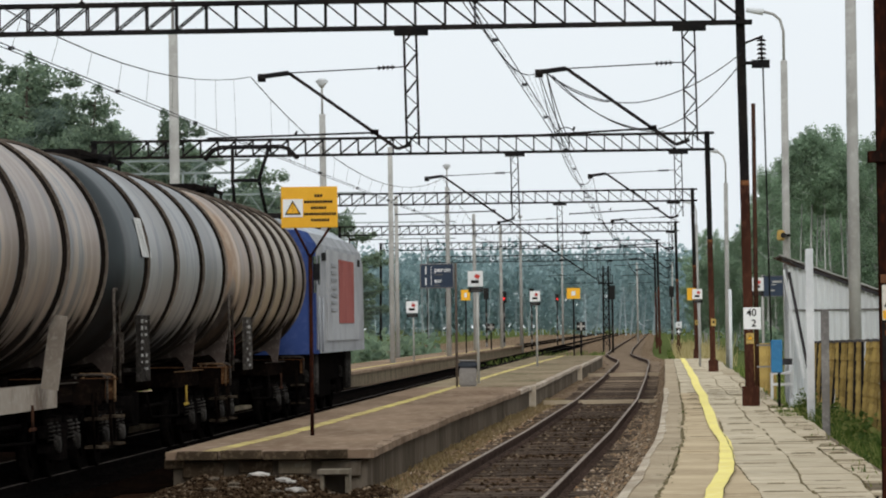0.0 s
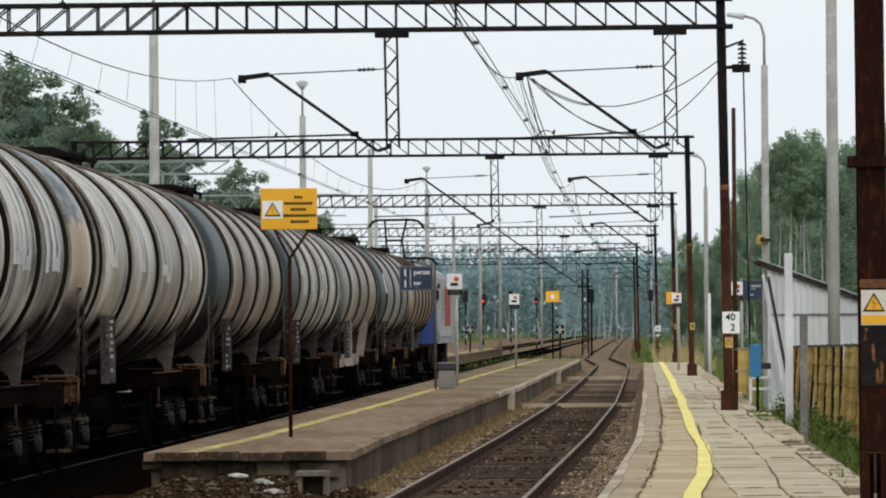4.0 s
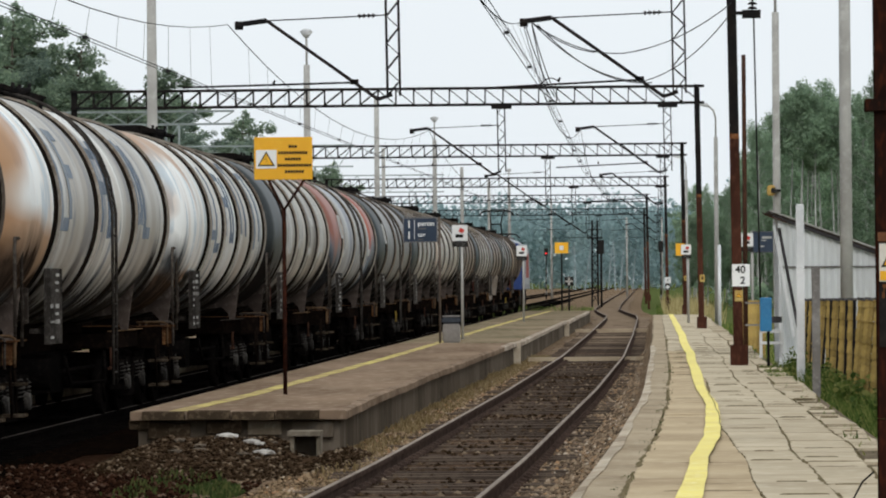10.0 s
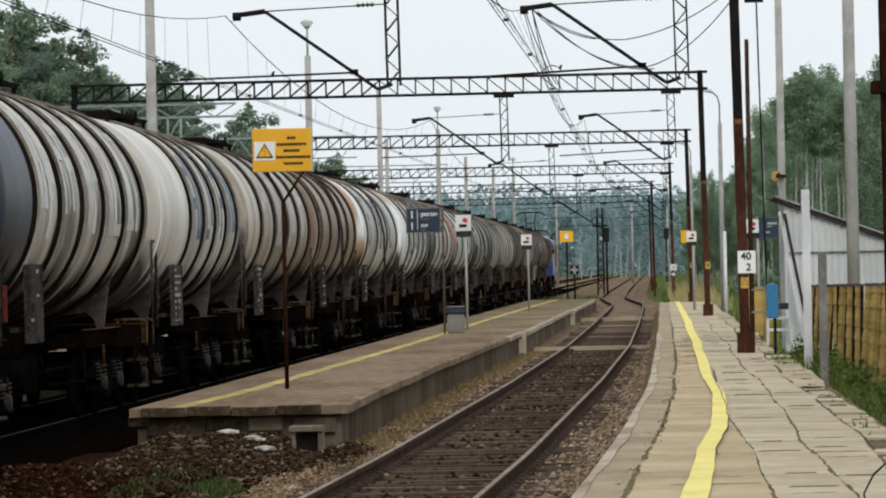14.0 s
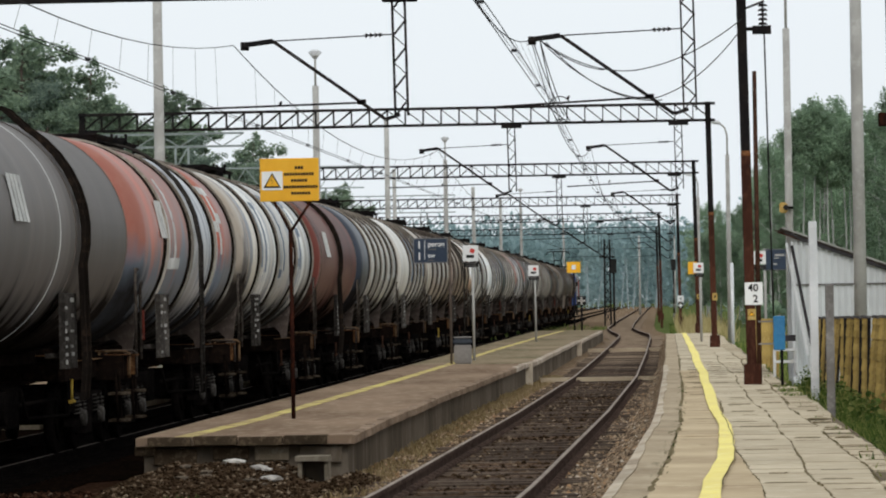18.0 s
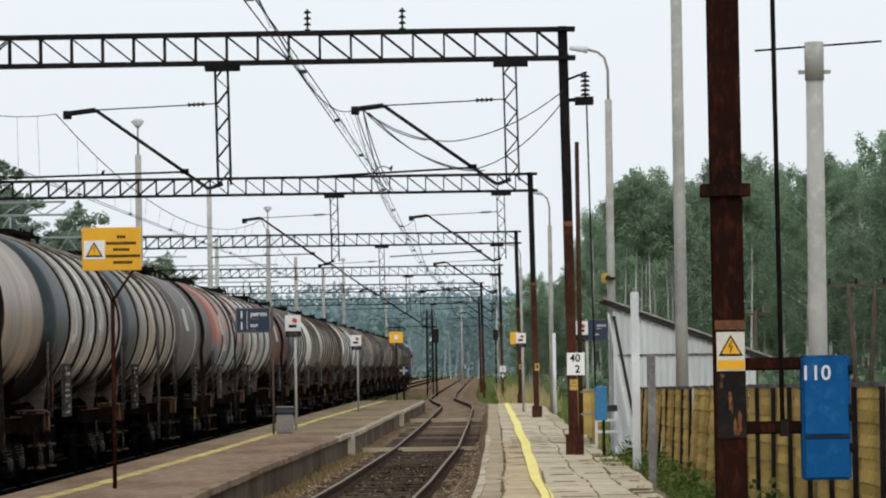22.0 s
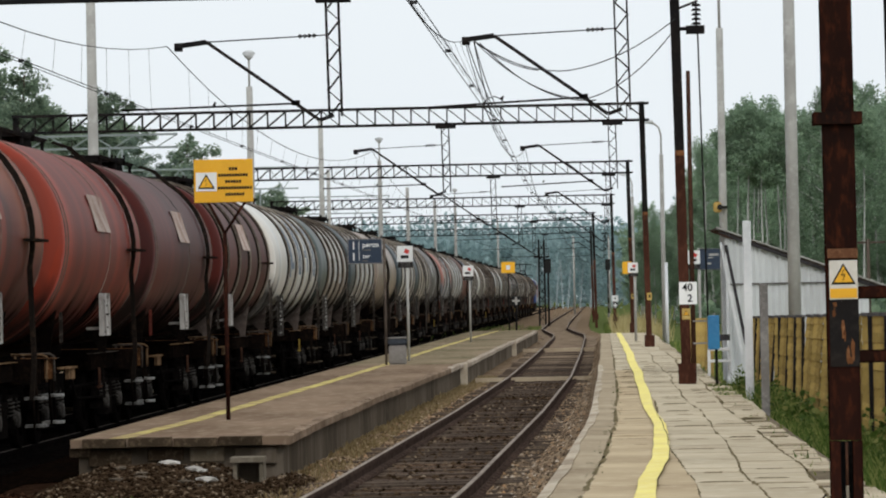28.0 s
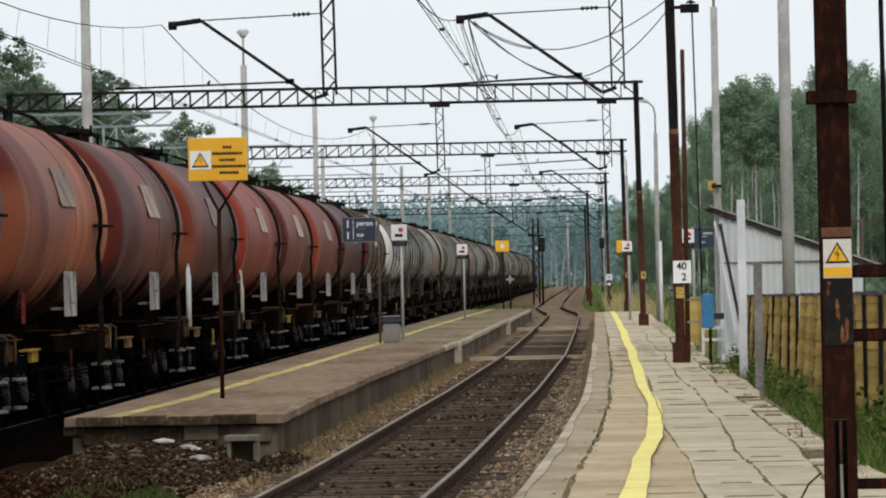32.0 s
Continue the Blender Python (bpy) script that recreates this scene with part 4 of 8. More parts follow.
def first_mast_kit():
    """Plates, disconnector, rod and box on the mast of the first gantry."""
    s = thing("track_number_plate", "white plate with black 40 and 2 on a rusty mast", "plate", pose(1.52, 77.42, 0))
    bm = B()
    box(bm, 0, -0.02, 1.92, 0.31, 0.01, 0.39)
    part("plate", bm, SIGNWHITE, s)
    letters(s, "40", -0.01, -0.03, 2.015, 0.18, SIGNBLACK)
    letters(s, "2", 0.03, -0.03, 1.825, 0.18, SIGNBLACK)
    w = thing("small_warning_plate", "small yellow high voltage plate", "plate", pose(1.52, 77.42, 0))
    bm = B()
    box(bm, -0.04, -0.02, 1.56, 0.14, 0.01, 0.19)
    part("plate", bm, DULLPLATE, w)
    warning_face(w, -0.04, -0.03, 1.57, 0.12)
    d = thing("disconnector", "insulator and switch box at the top of the mast", "disconnector", pose(1.74, 77.4, 0))
    bm = B()
    insulator(bm, (0.02, 0, 6.55), (0.02, 0, 6.95), 0.09, 5)
    part("insulator", bm, DARKSTEEL, d)
    bm = B()
    box(bm, 0.0, 0, 6.48, 0.32, 0.2, 0.14)
    box(bm, -0.2, 0, 6.5, 0.3, 0.08, 0.06)
    part("switch_frame", bm, DARKSTEEL, d)
    bm = B()
    rod(bm, (-0.3, 0, 6.85), (0.05, 0, 6.98), 0.02)
    part("switch_arm", bm, DARKSTEEL, d)
    bm = B()
    rod(bm, (0.04, 0, 6.45), (0.12, 0, 1.2), 0.014)
    part("drive_rod", bm, DARKSTEEL, d)
    b = thing("blue_drive_box", "small blue drive box on a thin post", "cabinet", pose(1.92, 76.3, -0.06))
    bm = B()
    box(bm, 0, 0, 1.30, 0.2, 0.16, 0.58)
    bmesh.ops.bevel(bm, geom=bm.edges[:], offset=0.012, segments=1, affect="EDGES")
    bx = part("box", bm, BLUEBOX, b)
    bm = B()
    box(bm, 0.0, -0.085, 1.42, 0.17, 0.01, 0.3)
    part("door_leaf", bm, BLUEBOX, bx)
    bm = B()
    rod(bm, (0.04, 0, PLAT_Z - 0.05), (0.04, 0, 1.05), 0.025)
    part("post", bm, DARKSTEEL, b)
    for z in (1.12, 1.5):
        bm = B()
        box(bm, -0.2, 0.1, z, 0.3, 0.03, 0.03)
        part("bracket", bm, PANELGREY, b)


def board(name, label, x, y, w, h, z, material, post_x, post_top, post_mat, r=0.03, base=PLAT_Z):
    s = thing(name, label, "sign", pose(x, y, 0))
    bm = B()
    box(bm, 0, 0, z, w, 0.03, h)
    pl = part("panel", bm, material, s)
    bm = B()
    rod(bm, (post_x, 0.05, base - 0.03), (post_x, 0.05, post_top), r)
    part("post", bm, post_mat, s)
    return s, pl


def frame_bars(parent, x, z, w, h, y, material, t=0.012, name="border"):
    bm = B()
    for dz in (-h / 2, h / 2):
        box(bm, x, y, z + dz, w + t, 0.006, t)
    for dx in (-w / 2, w / 2):
        box(bm, x + dx, y, z, t, 0.006, h)
    part(name, bm, material, parent)


def pictogram(s, x, z, w, y=-0.02, no=True):
    """White plate with a struck-out walker drawn as bars, and a dark caption plate under it."""
    bm = B()
    box(bm, x, y, z, w, 0.012, w)
    p = part("pictogram_plate", bm, SIGNWHITE, s)
    bm = B()
    box(bm, x - 0.02 * w, y - 0.01, z - 0.2 * w, 0.5 * w, 0.006, 0.2 * w)
    part("dark_bar", bm, SIGNBLACK, p)
    bm = B()
    box(bm, x + 0.12 * w, y - 0.014, z + 0.15 * w, 0.3 * w, 0.006, 0.26 * w, 0, 25, 0)
    part("red_mark", bm, SIGNRED, p)
    bm = B()
    box(bm, x + 0.02 * w, y, z - 0.72 * w, w * 0.95, 0.012, 0.34 * w)
    c = part("caption_plate", bm, SIGNBLACK, s)
    for k in range(2):
        bm = B()
        box(bm, x + 0.02 * w, y - 0.01, z - (0.66 + 0.12 * k) * w, w * 0.6, 0.004, 0.03 * w)
        part("caption_bar", bm, PANELGREY, c)


SLATEGREY = worn("slate_plastic", (0.055, 0.062, 0.075), (0.035, 0.04, 0.048), (0.09, 0.1, 0.115), 3.0, 0.6)
BINGREY = worn("bin_concrete", (0.27, 0.25, 0.235), (0.19, 0.172, 0.155), (0.34, 0.32, 0.3), 3.0, 0.8)
PANELDARK2 = worn("brown_grey_post", (0.13, 0.105, 0.085), (0.08, 0.06, 0.05), (0.2, 0.17, 0.14), 3.0, 0.7)


def signs():
    s = thing("warning_board", "orange yellow high voltage warning board on a forked post", "sign", pose(-4.99, 59.4, 0))
    bm = B()
    box(bm, 0, 0, 3.54, 0.79, 0.02, 0.575)
    bmesh.ops.bevel(bm, geom=bm.edges[:], offset=0.006, segments=1, affect="EDGES")
    pl = part("panel", bm, SIGNYELLOW, s)
    bm = B()
    box(bm, -0.23, -0.014, 3.53, 0.28, 0.006, 0.25)
    wp = part("pictogram_plate", bm, SIGNWHITE, pl)
    warning_face(s, -0.23, -0.022, 3.52, 0.26)
    for i, (wd, dx) in enumerate(((0.12, 0.13), (0.40, 0.13), (0.22, 0.13), (0.46, 0.15), (0.26, 0.15))):
        bm = B()
        z = 3.70 - i * 0.085
        n = max(3, int(wd / 0.035))
        for k in range(n):
            box(bm, dx - wd / 2 + wd * (k + 0.5) / n, -0.013, z, wd / n * 0.8, 0.004, 0.036)
        part("text_bar", bm, SIGNBLACK, pl)
    bm = B()
    rod(bm, (0, 0.04, PLAT_Z - 0.03), (-0.0, 0.04, 2.86), 0.028)
    part("post", bm, RUSTPOST, s, "thin dark rusty post")
    bm = B()
    rod(bm, (0, 0.03, 2.84), (-0.22, 0.02, 3.28), 0.018)
    rod(bm, (0, 0.03, 2.84), (0.3, 0.02, 3.28), 0.018)
    part("fork", bm, RUSTPOST, s)

    s, pl = board("platform_sign", "navy blue platform sign with white writing", -5.62, 107, 0.84, 0.61, 3.09, SIGNNAVY, 0.46, 3.4, PANELDARK2, 0.03)
    frame_bars(pl, 0, 3.09, 0.81, 0.58, -0.02, BINGREY, 0.016)
    letters(pl, "1", -0.27, -0.02, 3.22, 0.25, SIGNWHITE, bold=0.9)
    letters(pl, "1", -0.27, -0.02, 2.95, 0.25, SIGNWHITE, bold=0.9)
    letters(pl, "peron", 0.14, -0.02, 3.24, 0.165, SIGNWHITE)
    letters(pl, "tor", 0.03, -0.02, 2.97, 0.14, SIGNWHITE)
    bm = B()
    box(bm, -0.14, -0.02, 3.10, 0.014, 0.004, 0.46)
    part("divider", bm, SIGNWHITE, pl)
    for bx, bz, bw in ((0.04, 3.12, 0.2), (0.0, 2.86, 0.13)):
        bm = B()
        box(bm, bx, -0.02, bz, bw, 0.004, 0.028)
        part("text_bar", bm, PANELGREY, pl)

    for x, y, w, z in ((-4.95, 113.6, 0.40, 3.08), (-4.72, 160, 0.38, 2.9), (-10.9, 190, 0.5, 2.7)):
        s = thing("crossing_ban_sign", "white pictogram sign with a dark caption on a pale post", "sign", pose(x, y, 0))
        pictogram(s, 0, z, w)
        bm = B()
        rod(bm, (0.05, 0.04, PLAT_Z - 0.03), (0.05, 0.04, z + w / 2), 0.035)
        part("post", bm, POLE, s)
    b = thing("litter_bin", "pale grey litter bin with a dark hood", "bin", pose(-4.93, 108.0, PLAT_Z))
    bm = B()
    box(bm, 0, 0, 0.23, 0.42, 0.36, 0.46)
    bmesh.ops.bevel(bm, geom=bm.edges[:], offset=0.025, segments=2, affect="EDGES")
    part("bin_body", bm, BINGREY, b)
    bm = B()
    box(bm, 0, 0, 0.545, 0.46, 0.4, 0.17)
    bmesh.ops.bevel(bm, geom=bm.edges[:], offset=0.04, segments=2, affect="EDGES")
    hood = part("hood", bm, SLATEGREY, b, "dark slate hood")
    bm = B()
    box(bm, 0, 0, 0.64, 0.44, 0.38, 0.035)
    bmesh.ops.bevel(bm, geom=bm.edges[:], offset=0.012, segments=1, affect="EDGES")
    part("cap", bm, BINGREY, hood, "pale cap")

    for x, y, w, h, z, base in ((-4.55, 222, 0.68, 0.55, 3.42, GROUND_Z), (-11.0, 245, 0.5, 0.6, 3.57, PLAT_Z)):
        s, pl = board("distant_warning_board", "small orange warning board by the far platform end", x, y, w, h, z, SIGNYELLOW, 0.0, z, DARKSTEEL, 0.04, base)
        bm = B()
        box(bm, 0, -0.03, z, w * 0.3, 0.004, h * 0.4)
        part("pictogram_plate", bm, SIGNWHITE, pl)
    # small cross markers
    for x, y in ((-4.3, 228), (-10.95, 280)):
        s = thing("cross_marker", "low dark post with a dull white cross", "marker", pose(x, y, 0))
        bm = B()
        rod(bm, (0, 0, GROUND_Z), (0, 0, 2.0), 0.05)
        part("post", bm, DARKSTEEL, s)
        bm = B()
        box(bm, 0, -0.05, 1.75, 0.46, 0.02, 0.46)
        part("backing", bm, SIGNBLACK, s)
        bm = B()
        box(bm, 0, -0.075, 1.75, 0.4, 0.02, 0.1)
        box(bm, 0, -0.075, 1.75, 0.1, 0.022, 0.4)
        part("cross", bm, CONCRETE, s)
    s = thing("track_marker", "white marker plate with a cross on a gantry mast", "marker", pose(1.05, 257.92, 0))
    for z, sz in ((1.75, 0.35), (1.35, 0.3)):
        bm = B()
        box(bm, -0.2, -0.02, z, sz, 0.02, sz)
        plate = part("plate", bm, SIGNWHITE if z > 1.5 else SIGNBLACK, s)
        bm = B()
        box(bm, -0.2, -0.04, z, 0.26 if z < 1.5 else 0.06, 0.012, 0.07)
        box(bm, -0.2, -0.04, z, 0.07, 0.014, 0.26 if z < 1.5 else 0.1)
        part("cross", bm, SIGNBLACK if z > 1.5 else SIGNWHITE, plate)
    # right side signs
    s = thing("platform_sign", "navy blue platform sign beside a pictogram plate", "sign", pose(2.85, 121, 0))
    bm = B()
    box(bm, 0.16, 0, 2.84, 0.62, 0.03, 0.58)
    pl = part("panel", bm, SIGNNAVY, s)
    frame_bars(pl, 0.16, 2.84, 0.59, 0.55, -0.02, PANELGREY, 0.012)
    for bx, bz, bw, bh in ((0.24, 2.96, 0.26, 0.06), (0.16, 2.88, 0.14, 0.025), (0.12, 2.72, 0.1, 0.045)):
        bm = B()
        box(bm, bx, -0.02, bz, bw, 0.004, bh)
        part("text_bar", bm, POLE, pl)
    pictogram(s, -0.31, 2.9, 0.36)
    bm = B()
    rod(bm, (-0.16, 0.05, GROUND_Z), (-0.16, 0.05, 3.15), 0.04)
    part("post", bm, POLE, s)
    s = thing("crossing_ban_sign", "pictogram sign before an orange board on a pale post", "sign", pose(1.12, 151, 0))
    pictogram(s, 0.0, 2.84, 0.34)
    bm = B()
    box(bm, -0.2, 0.02, 2.84, 0.3, 0.02, 0.42)
    part("orange_board", bm, SIGNYELLOW, s)
    bm = B()
    rod(bm, (0.06, 0.05, PLAT_Z - 0.03), (0.06, 0.05, 2.8), 0.045)
    part("post", bm, POLE, s)


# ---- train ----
def underside_shade(t, z, blobs, fine, y=None):
    """How far the tank's painted belly shade reaches up, with a grimy uneven edge."""
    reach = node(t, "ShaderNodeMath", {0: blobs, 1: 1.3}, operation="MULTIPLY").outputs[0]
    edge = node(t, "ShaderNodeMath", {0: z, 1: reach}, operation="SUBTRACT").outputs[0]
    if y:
        # The dark climbs higher near both ends of the tank.
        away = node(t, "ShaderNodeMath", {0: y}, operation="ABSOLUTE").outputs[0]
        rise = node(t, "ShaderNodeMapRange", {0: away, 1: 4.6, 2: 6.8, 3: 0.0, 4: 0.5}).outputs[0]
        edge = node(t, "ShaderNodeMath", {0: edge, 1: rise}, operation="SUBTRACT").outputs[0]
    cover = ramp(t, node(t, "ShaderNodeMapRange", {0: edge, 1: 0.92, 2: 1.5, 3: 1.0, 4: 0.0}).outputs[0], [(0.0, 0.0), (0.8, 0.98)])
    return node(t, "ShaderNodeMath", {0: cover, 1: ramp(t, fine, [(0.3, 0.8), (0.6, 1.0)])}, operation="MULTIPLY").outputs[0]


def hoop_paint(name, base, dark, light, rnd):
    """Worn hoop paint, with shade painted where the hoop runs under the belly."""
    def build(t, b):
        tc = node(t, "ShaderNodeTexCoord")
        blobs = noise_tex(t, tc.outputs["Object"], 0.7, 5)
        fine = noise_tex(t, tc.outputs["Object"], 6.0, 6, 0.65)
        c = mixc(t, ramp(t, blobs, [(0.38, 0.0), (0.66, 1.0)]), base, dark)
        c = mixc(t, ramp(t, fine, [(0.5, 0.0), (0.72, 0.7)]), c, light)
        z = node(t, "ShaderNodeSeparateXYZ", {0: tc.outputs["Object"]}).outputs[2]
        c = mixc(t, underside_shade(t, z, blobs, fine), c, (0.014, 0.011, 0.009))
        oi = node(t, "ShaderNodeObjectInfo")
        f = node(t, "ShaderNodeMapRange", {0: oi.outputs["Random"], 1: 0.0, 2: 1.0, 3: 1 - rnd, 4: 1 + rnd}).outputs[0]
        t.links.new(node(t, "ShaderNodeHueSaturation", {"Color": c, "Value": f}).outputs[0], b.inputs["Base Color"])
        b.inputs["Roughness"].default_value = 0.65
        b.inputs["Specular IOR Level"].default_value = 0.05
    return mat(name, build)


def tank_paint(name, base, dirt, chalk, slate, dirt_amt=0.5, slate_amt=0.3, chalk_amt=0.4, patch=None, gloss=(0.40, 0.32), bay=1.55, lower=None):
    """Old wagon paint: grime in streaks round the barrel, chalky wear, patches of another colour, shade painted on the
    belly.
    """
    def build(t, b):
        tc = node(t, "ShaderNodeTexCoord")
        oi = node(t, "ShaderNodeObjectInfo")
        off = node(t, "ShaderNodeMath", {0: oi.outputs["Random"], 1: 40.0}, operation="MULTIPLY").outputs[0]
        offv = node(t, "ShaderNodeCombineXYZ", {0: off, 1: off, 2: off}).outputs[0]
        pos = node(t, "ShaderNodeVectorMath", {0: tc.outputs["Object"], 1: offv}, operation="ADD").outputs[0]
        va = node(t, "ShaderNodeMapping", {"Vector": pos, "Scale": (0.12, 1.5, 0.12)}).outputs[0]
        vb = node(t, "ShaderNodeMapping", {"Vector": pos, "Scale": (0.5, 2.1, 0.5)}).outputs[0]
        vc = node(t, "ShaderNodeMapping", {"Vector": pos, "Scale": (0.9, 2.6, 0.6)}).outputs[0]
        streaks = noise_tex(t, va, 1.0, 2.5, 0.55)
        blobs = noise_tex(t, vb, 1.0, 3.5, 0.55)
        fine = noise_tex(t, vc, 2.0, 6, 0.7)
        c = mixc(t, ramp(t, streaks, [(0.44, 0.0), (0.56, dirt_amt)]), base, dirt)
        c = mixc(t, ramp(t, blobs, [(0.545, 0.0), (0.575, min(1.0, slate_amt * 2.1))]), c, slate)
        c = mixc(t, ramp(t, fine, [(0.5, 0.0), (0.72, chalk_amt)]), c, chalk)
        along = node(t, "ShaderNodeSeparateXYZ", {0: pos}).outputs[1]
        cell = node(t, "ShaderNodeMath", {0: along, 1: bay}, operation="DIVIDE").outputs[0]
        cell = node(t, "ShaderNodeMath", {0: cell}, operation="FLOOR").outputs[0]
        wn_ = node(t, "ShaderNodeTexWhiteNoise", {"Vector": node(t, "ShaderNodeCombineXYZ", {0: cell, 1: 3.0, 2: 7.0}).outputs[0]})
        tone = ramp(t, wn_.outputs["Value"], [(0.0, 0.0), (0.55, 0.0), (0.62, 0.32), (1.0, 0.42)])
        c = mixc(t, tone, c, dirt)
        c = node(t, "ShaderNodeHueSaturation", {"Color": c, "Value": node(t, "ShaderNodeMapRange", {0: wn_.outputs["Value"], 1: 0.0, 2: 0.55, 3: 1.22, 4: 0.88}).outputs[0]}).outputs[0]
        if patch:
            pn = noise_tex(t, node(t, "ShaderNodeMapping", {"Vector": pos, "Scale": (0.3, 0.22, 0.5)}).outputs[0], 1.0, 2, 0.4)
            c = mixc(t, ramp(t, pn, [(0.47, 0.0), (0.55, 0.85)]), c, patch)
        sep = node(t, "ShaderNodeSeparateXYZ", {0: tc.outputs["Object"]})
        if lower:
            sway = node(t, "ShaderNodeMath", {0: blobs, 1: 2.2}, operation="MULTIPLY").outputs[0]
            edge = node(t, "ShaderNodeMath", {0: sep.outputs[2], 1: sway}, operation="SUBTRACT").outputs[0]
            c = mixc(t, node(t, "ShaderNodeMapRange", {0: edge, 1: 1.35, 2: 1.8, 3: 1.0, 4: 0.0}).outputs[0], c, lower)
        # Near-black belly colour for shade; it dulls the sheen as well.
        belly_shade = underside_shade(t, sep.outputs[2], blobs, fine, sep.outputs[1])
        c = mixc(t, belly_shade, c, (0.016, 0.0125, 0.0105))
        t.links.new(c, b.inputs["Base Color"])
        b.inputs["Roughness"].default_value = gloss[0]
        t.links.new(node(t, "ShaderNodeMapRange", {0: belly_shade, 1: 0.0, 2: 0.8, 3: gloss[1], 4: 0.0}).outputs[0], b.inputs["Specular IOR Level"])
        bump(t, b, fine, 0.06, 0.01)
    return mat(name, build)


SLATE = (0.05, 0.065, 0.085)
MATT = (0.48, 0.06)
PAINTS = {
    "brown": tank_paint("tank_brown", (0.27, 0.178, 0.12), (0.125, 0.07, 0.045), (0.38, 0.33, 0.27), (0.06, 0.065, 0.075), 0.85, 0.35, 0.4, (0.26, 0.19, 0.115)),
    "greybrown": tank_paint("tank_greybrown", (0.37, 0.29, 0.23), (0.19, 0.125, 0.09), (0.6, 0.55, 0.48), (0.10, 0.11, 0.125), 0.8, 0.42, 0.55),
    "grey": tank_paint("tank_grey", (0.235, 0.235, 0.235), (0.14, 0.118, 0.1), (0.42, 0.415, 0.4), SLATE, 0.4, 0.3, 0.3),
    "warmgrey": tank_paint("tank_warm_grey", (0.135, 0.122, 0.115), (0.105, 0.09, 0.08), (0.18, 0.165, 0.155), (0.10, 0.095, 0.095), 0.5, 0.15, 0.2, None, MATT, 3.4),
    "light": tank_paint("tank_light", (0.55, 0.51, 0.44), (0.27, 0.195, 0.135), (0.7, 0.67, 0.62), (0.11, 0.125, 0.15), 0.75, 0.45, 0.5),
    "white": tank_paint("tank_white", (0.68, 0.68, 0.65), (0.31, 0.255, 0.19), (0.72, 0.71, 0.69), (0.16, 0.19, 0.24), 0.6, 0.4, 0.4),
    "whiterust": tank_paint("tank_whiterust", (0.74, 0.75, 0.735), (0.36, 0.26, 0.16), (0.76, 0.76, 0.74), (0.30, 0.36, 0.41), 0.4, 0.35, 0.3),
    "redblue": tank_paint("tank_redblue", (0.46, 0.47, 0.49), (0.25, 0.225, 0.215), (0.6, 0.6, 0.6), (0.12, 0.15, 0.21), 0.5, 0.4, 0.3),
    "striped": tank_paint("tank_striped", (0.50, 0.465, 0.405), (0.15, 0.115, 0.092), (0.7, 0.67, 0.62), (0.05, 0.055, 0.06), 0.9, 0.48, 0.65),
    "tan": tank_paint("tank_tan", (0.33, 0.235, 0.165), (0.18, 0.115, 0.075), (0.5, 0.44, 0.36), (0.2, 0.2, 0.2), 0.7, 0.25, 0.6),
    "cream": tank_paint("tank_cream", (0.48, 0.41, 0.31), (0.18, 0.13, 0.09), (0.55, 0.51, 0.43), (0.13, 0.135, 0.145), 0.75, 0.42, 0.4),
    "redbrown": tank_paint("tank_redbrown", (0.17, 0.031, 0.018), (0.072, 0.018, 0.014), (0.18, 0.052, 0.032), (0.07, 0.033, 0.032), 0.75, 0.2, 0.08, (0.24, 0.075, 0.038), MATT, 2.6),
    "darkred": tank_paint("tank_darkred", (0.10, 0.019, 0.014), (0.05, 0.013, 0.011), (0.11, 0.03, 0.022), (0.04, 0.02, 0.02), 0.6, 0.2, 0.08, None, MATT, 2.6),
    "orange": tank_paint("tank_orange", (0.35, 0.092, 0.032), (0.17, 0.048, 0.025), (0.38, 0.17, 0.09), (0.10, 0.05, 0.04), 0.7, 0.12, 0.12, (0.22, 0.07, 0.045), MATT, 2.6),
    "red": tank_paint("tank_red", (0.25, 0.038, 0.02), (0.12, 0.024, 0.017), (0.26, 0.07, 0.042), (0.12, 0.04, 0.032), 0.6, 0.12, 0.08, None, MATT, 2.6),
    "clean": tank_paint("tank_clean_white", (0.67, 0.64, 0.59), (0.42, 0.36, 0.29), (0.76, 0.74, 0.70), (0.36, 0.38, 0.4), 0.4, 0.2, 0.2),
    "rustend": tank_paint("end_rusted_white", (0.74, 0.755, 0.745), (0.34, 0.22, 0.12), (0.72, 0.73, 0.72), (0.34, 0.43, 0.5), 0.5, 0.35, 0.3, (0.40, 0.20, 0.075)),
    "faded": tank_paint("end_faded_red", (0.40, 0.115, 0.075), (0.25, 0.11, 0.085), (0.42, 0.22, 0.17), (0.28, 0.16, 0.135), 0.6, 0.35, 0.35, None, (0.40, 0.25), 2.6, (0.14, 0.165, 0.20)),
    "maroon": tank_paint("tank_maroon", (0.125, 0.036, 0.028), (0.065, 0.024, 0.020), (0.17, 0.07, 0.055), (0.05, 0.03, 0.028), 0.6, 0.2, 0.15, (0.15, 0.07, 0.05), MATT, 2.6),
    "slate": tank_paint("end_slate", (0.032, 0.045, 0.05), (0.022, 0.026, 0.027), (0.065, 0.078, 0.082), (0.05, 0.06, 0.065), 0.4, 0.3, 0.2, None, (0.42, 0.2)),
    "darkgreen": tank_paint("end_green", (0.055, 0.075, 0.07), (0.035, 0.04, 0.036), (0.1, 0.12, 0.11), (0.09, 0.1, 0.1), 0.4, 0.3, 0.2),
    "navy": tank_paint("end_navy", (0.03, 0.042, 0.07), (0.025, 0.028, 0.035), (0.1, 0.11, 0.13), (0.05, 0.06, 0.08), 0.4, 0.3, 0.2),
}
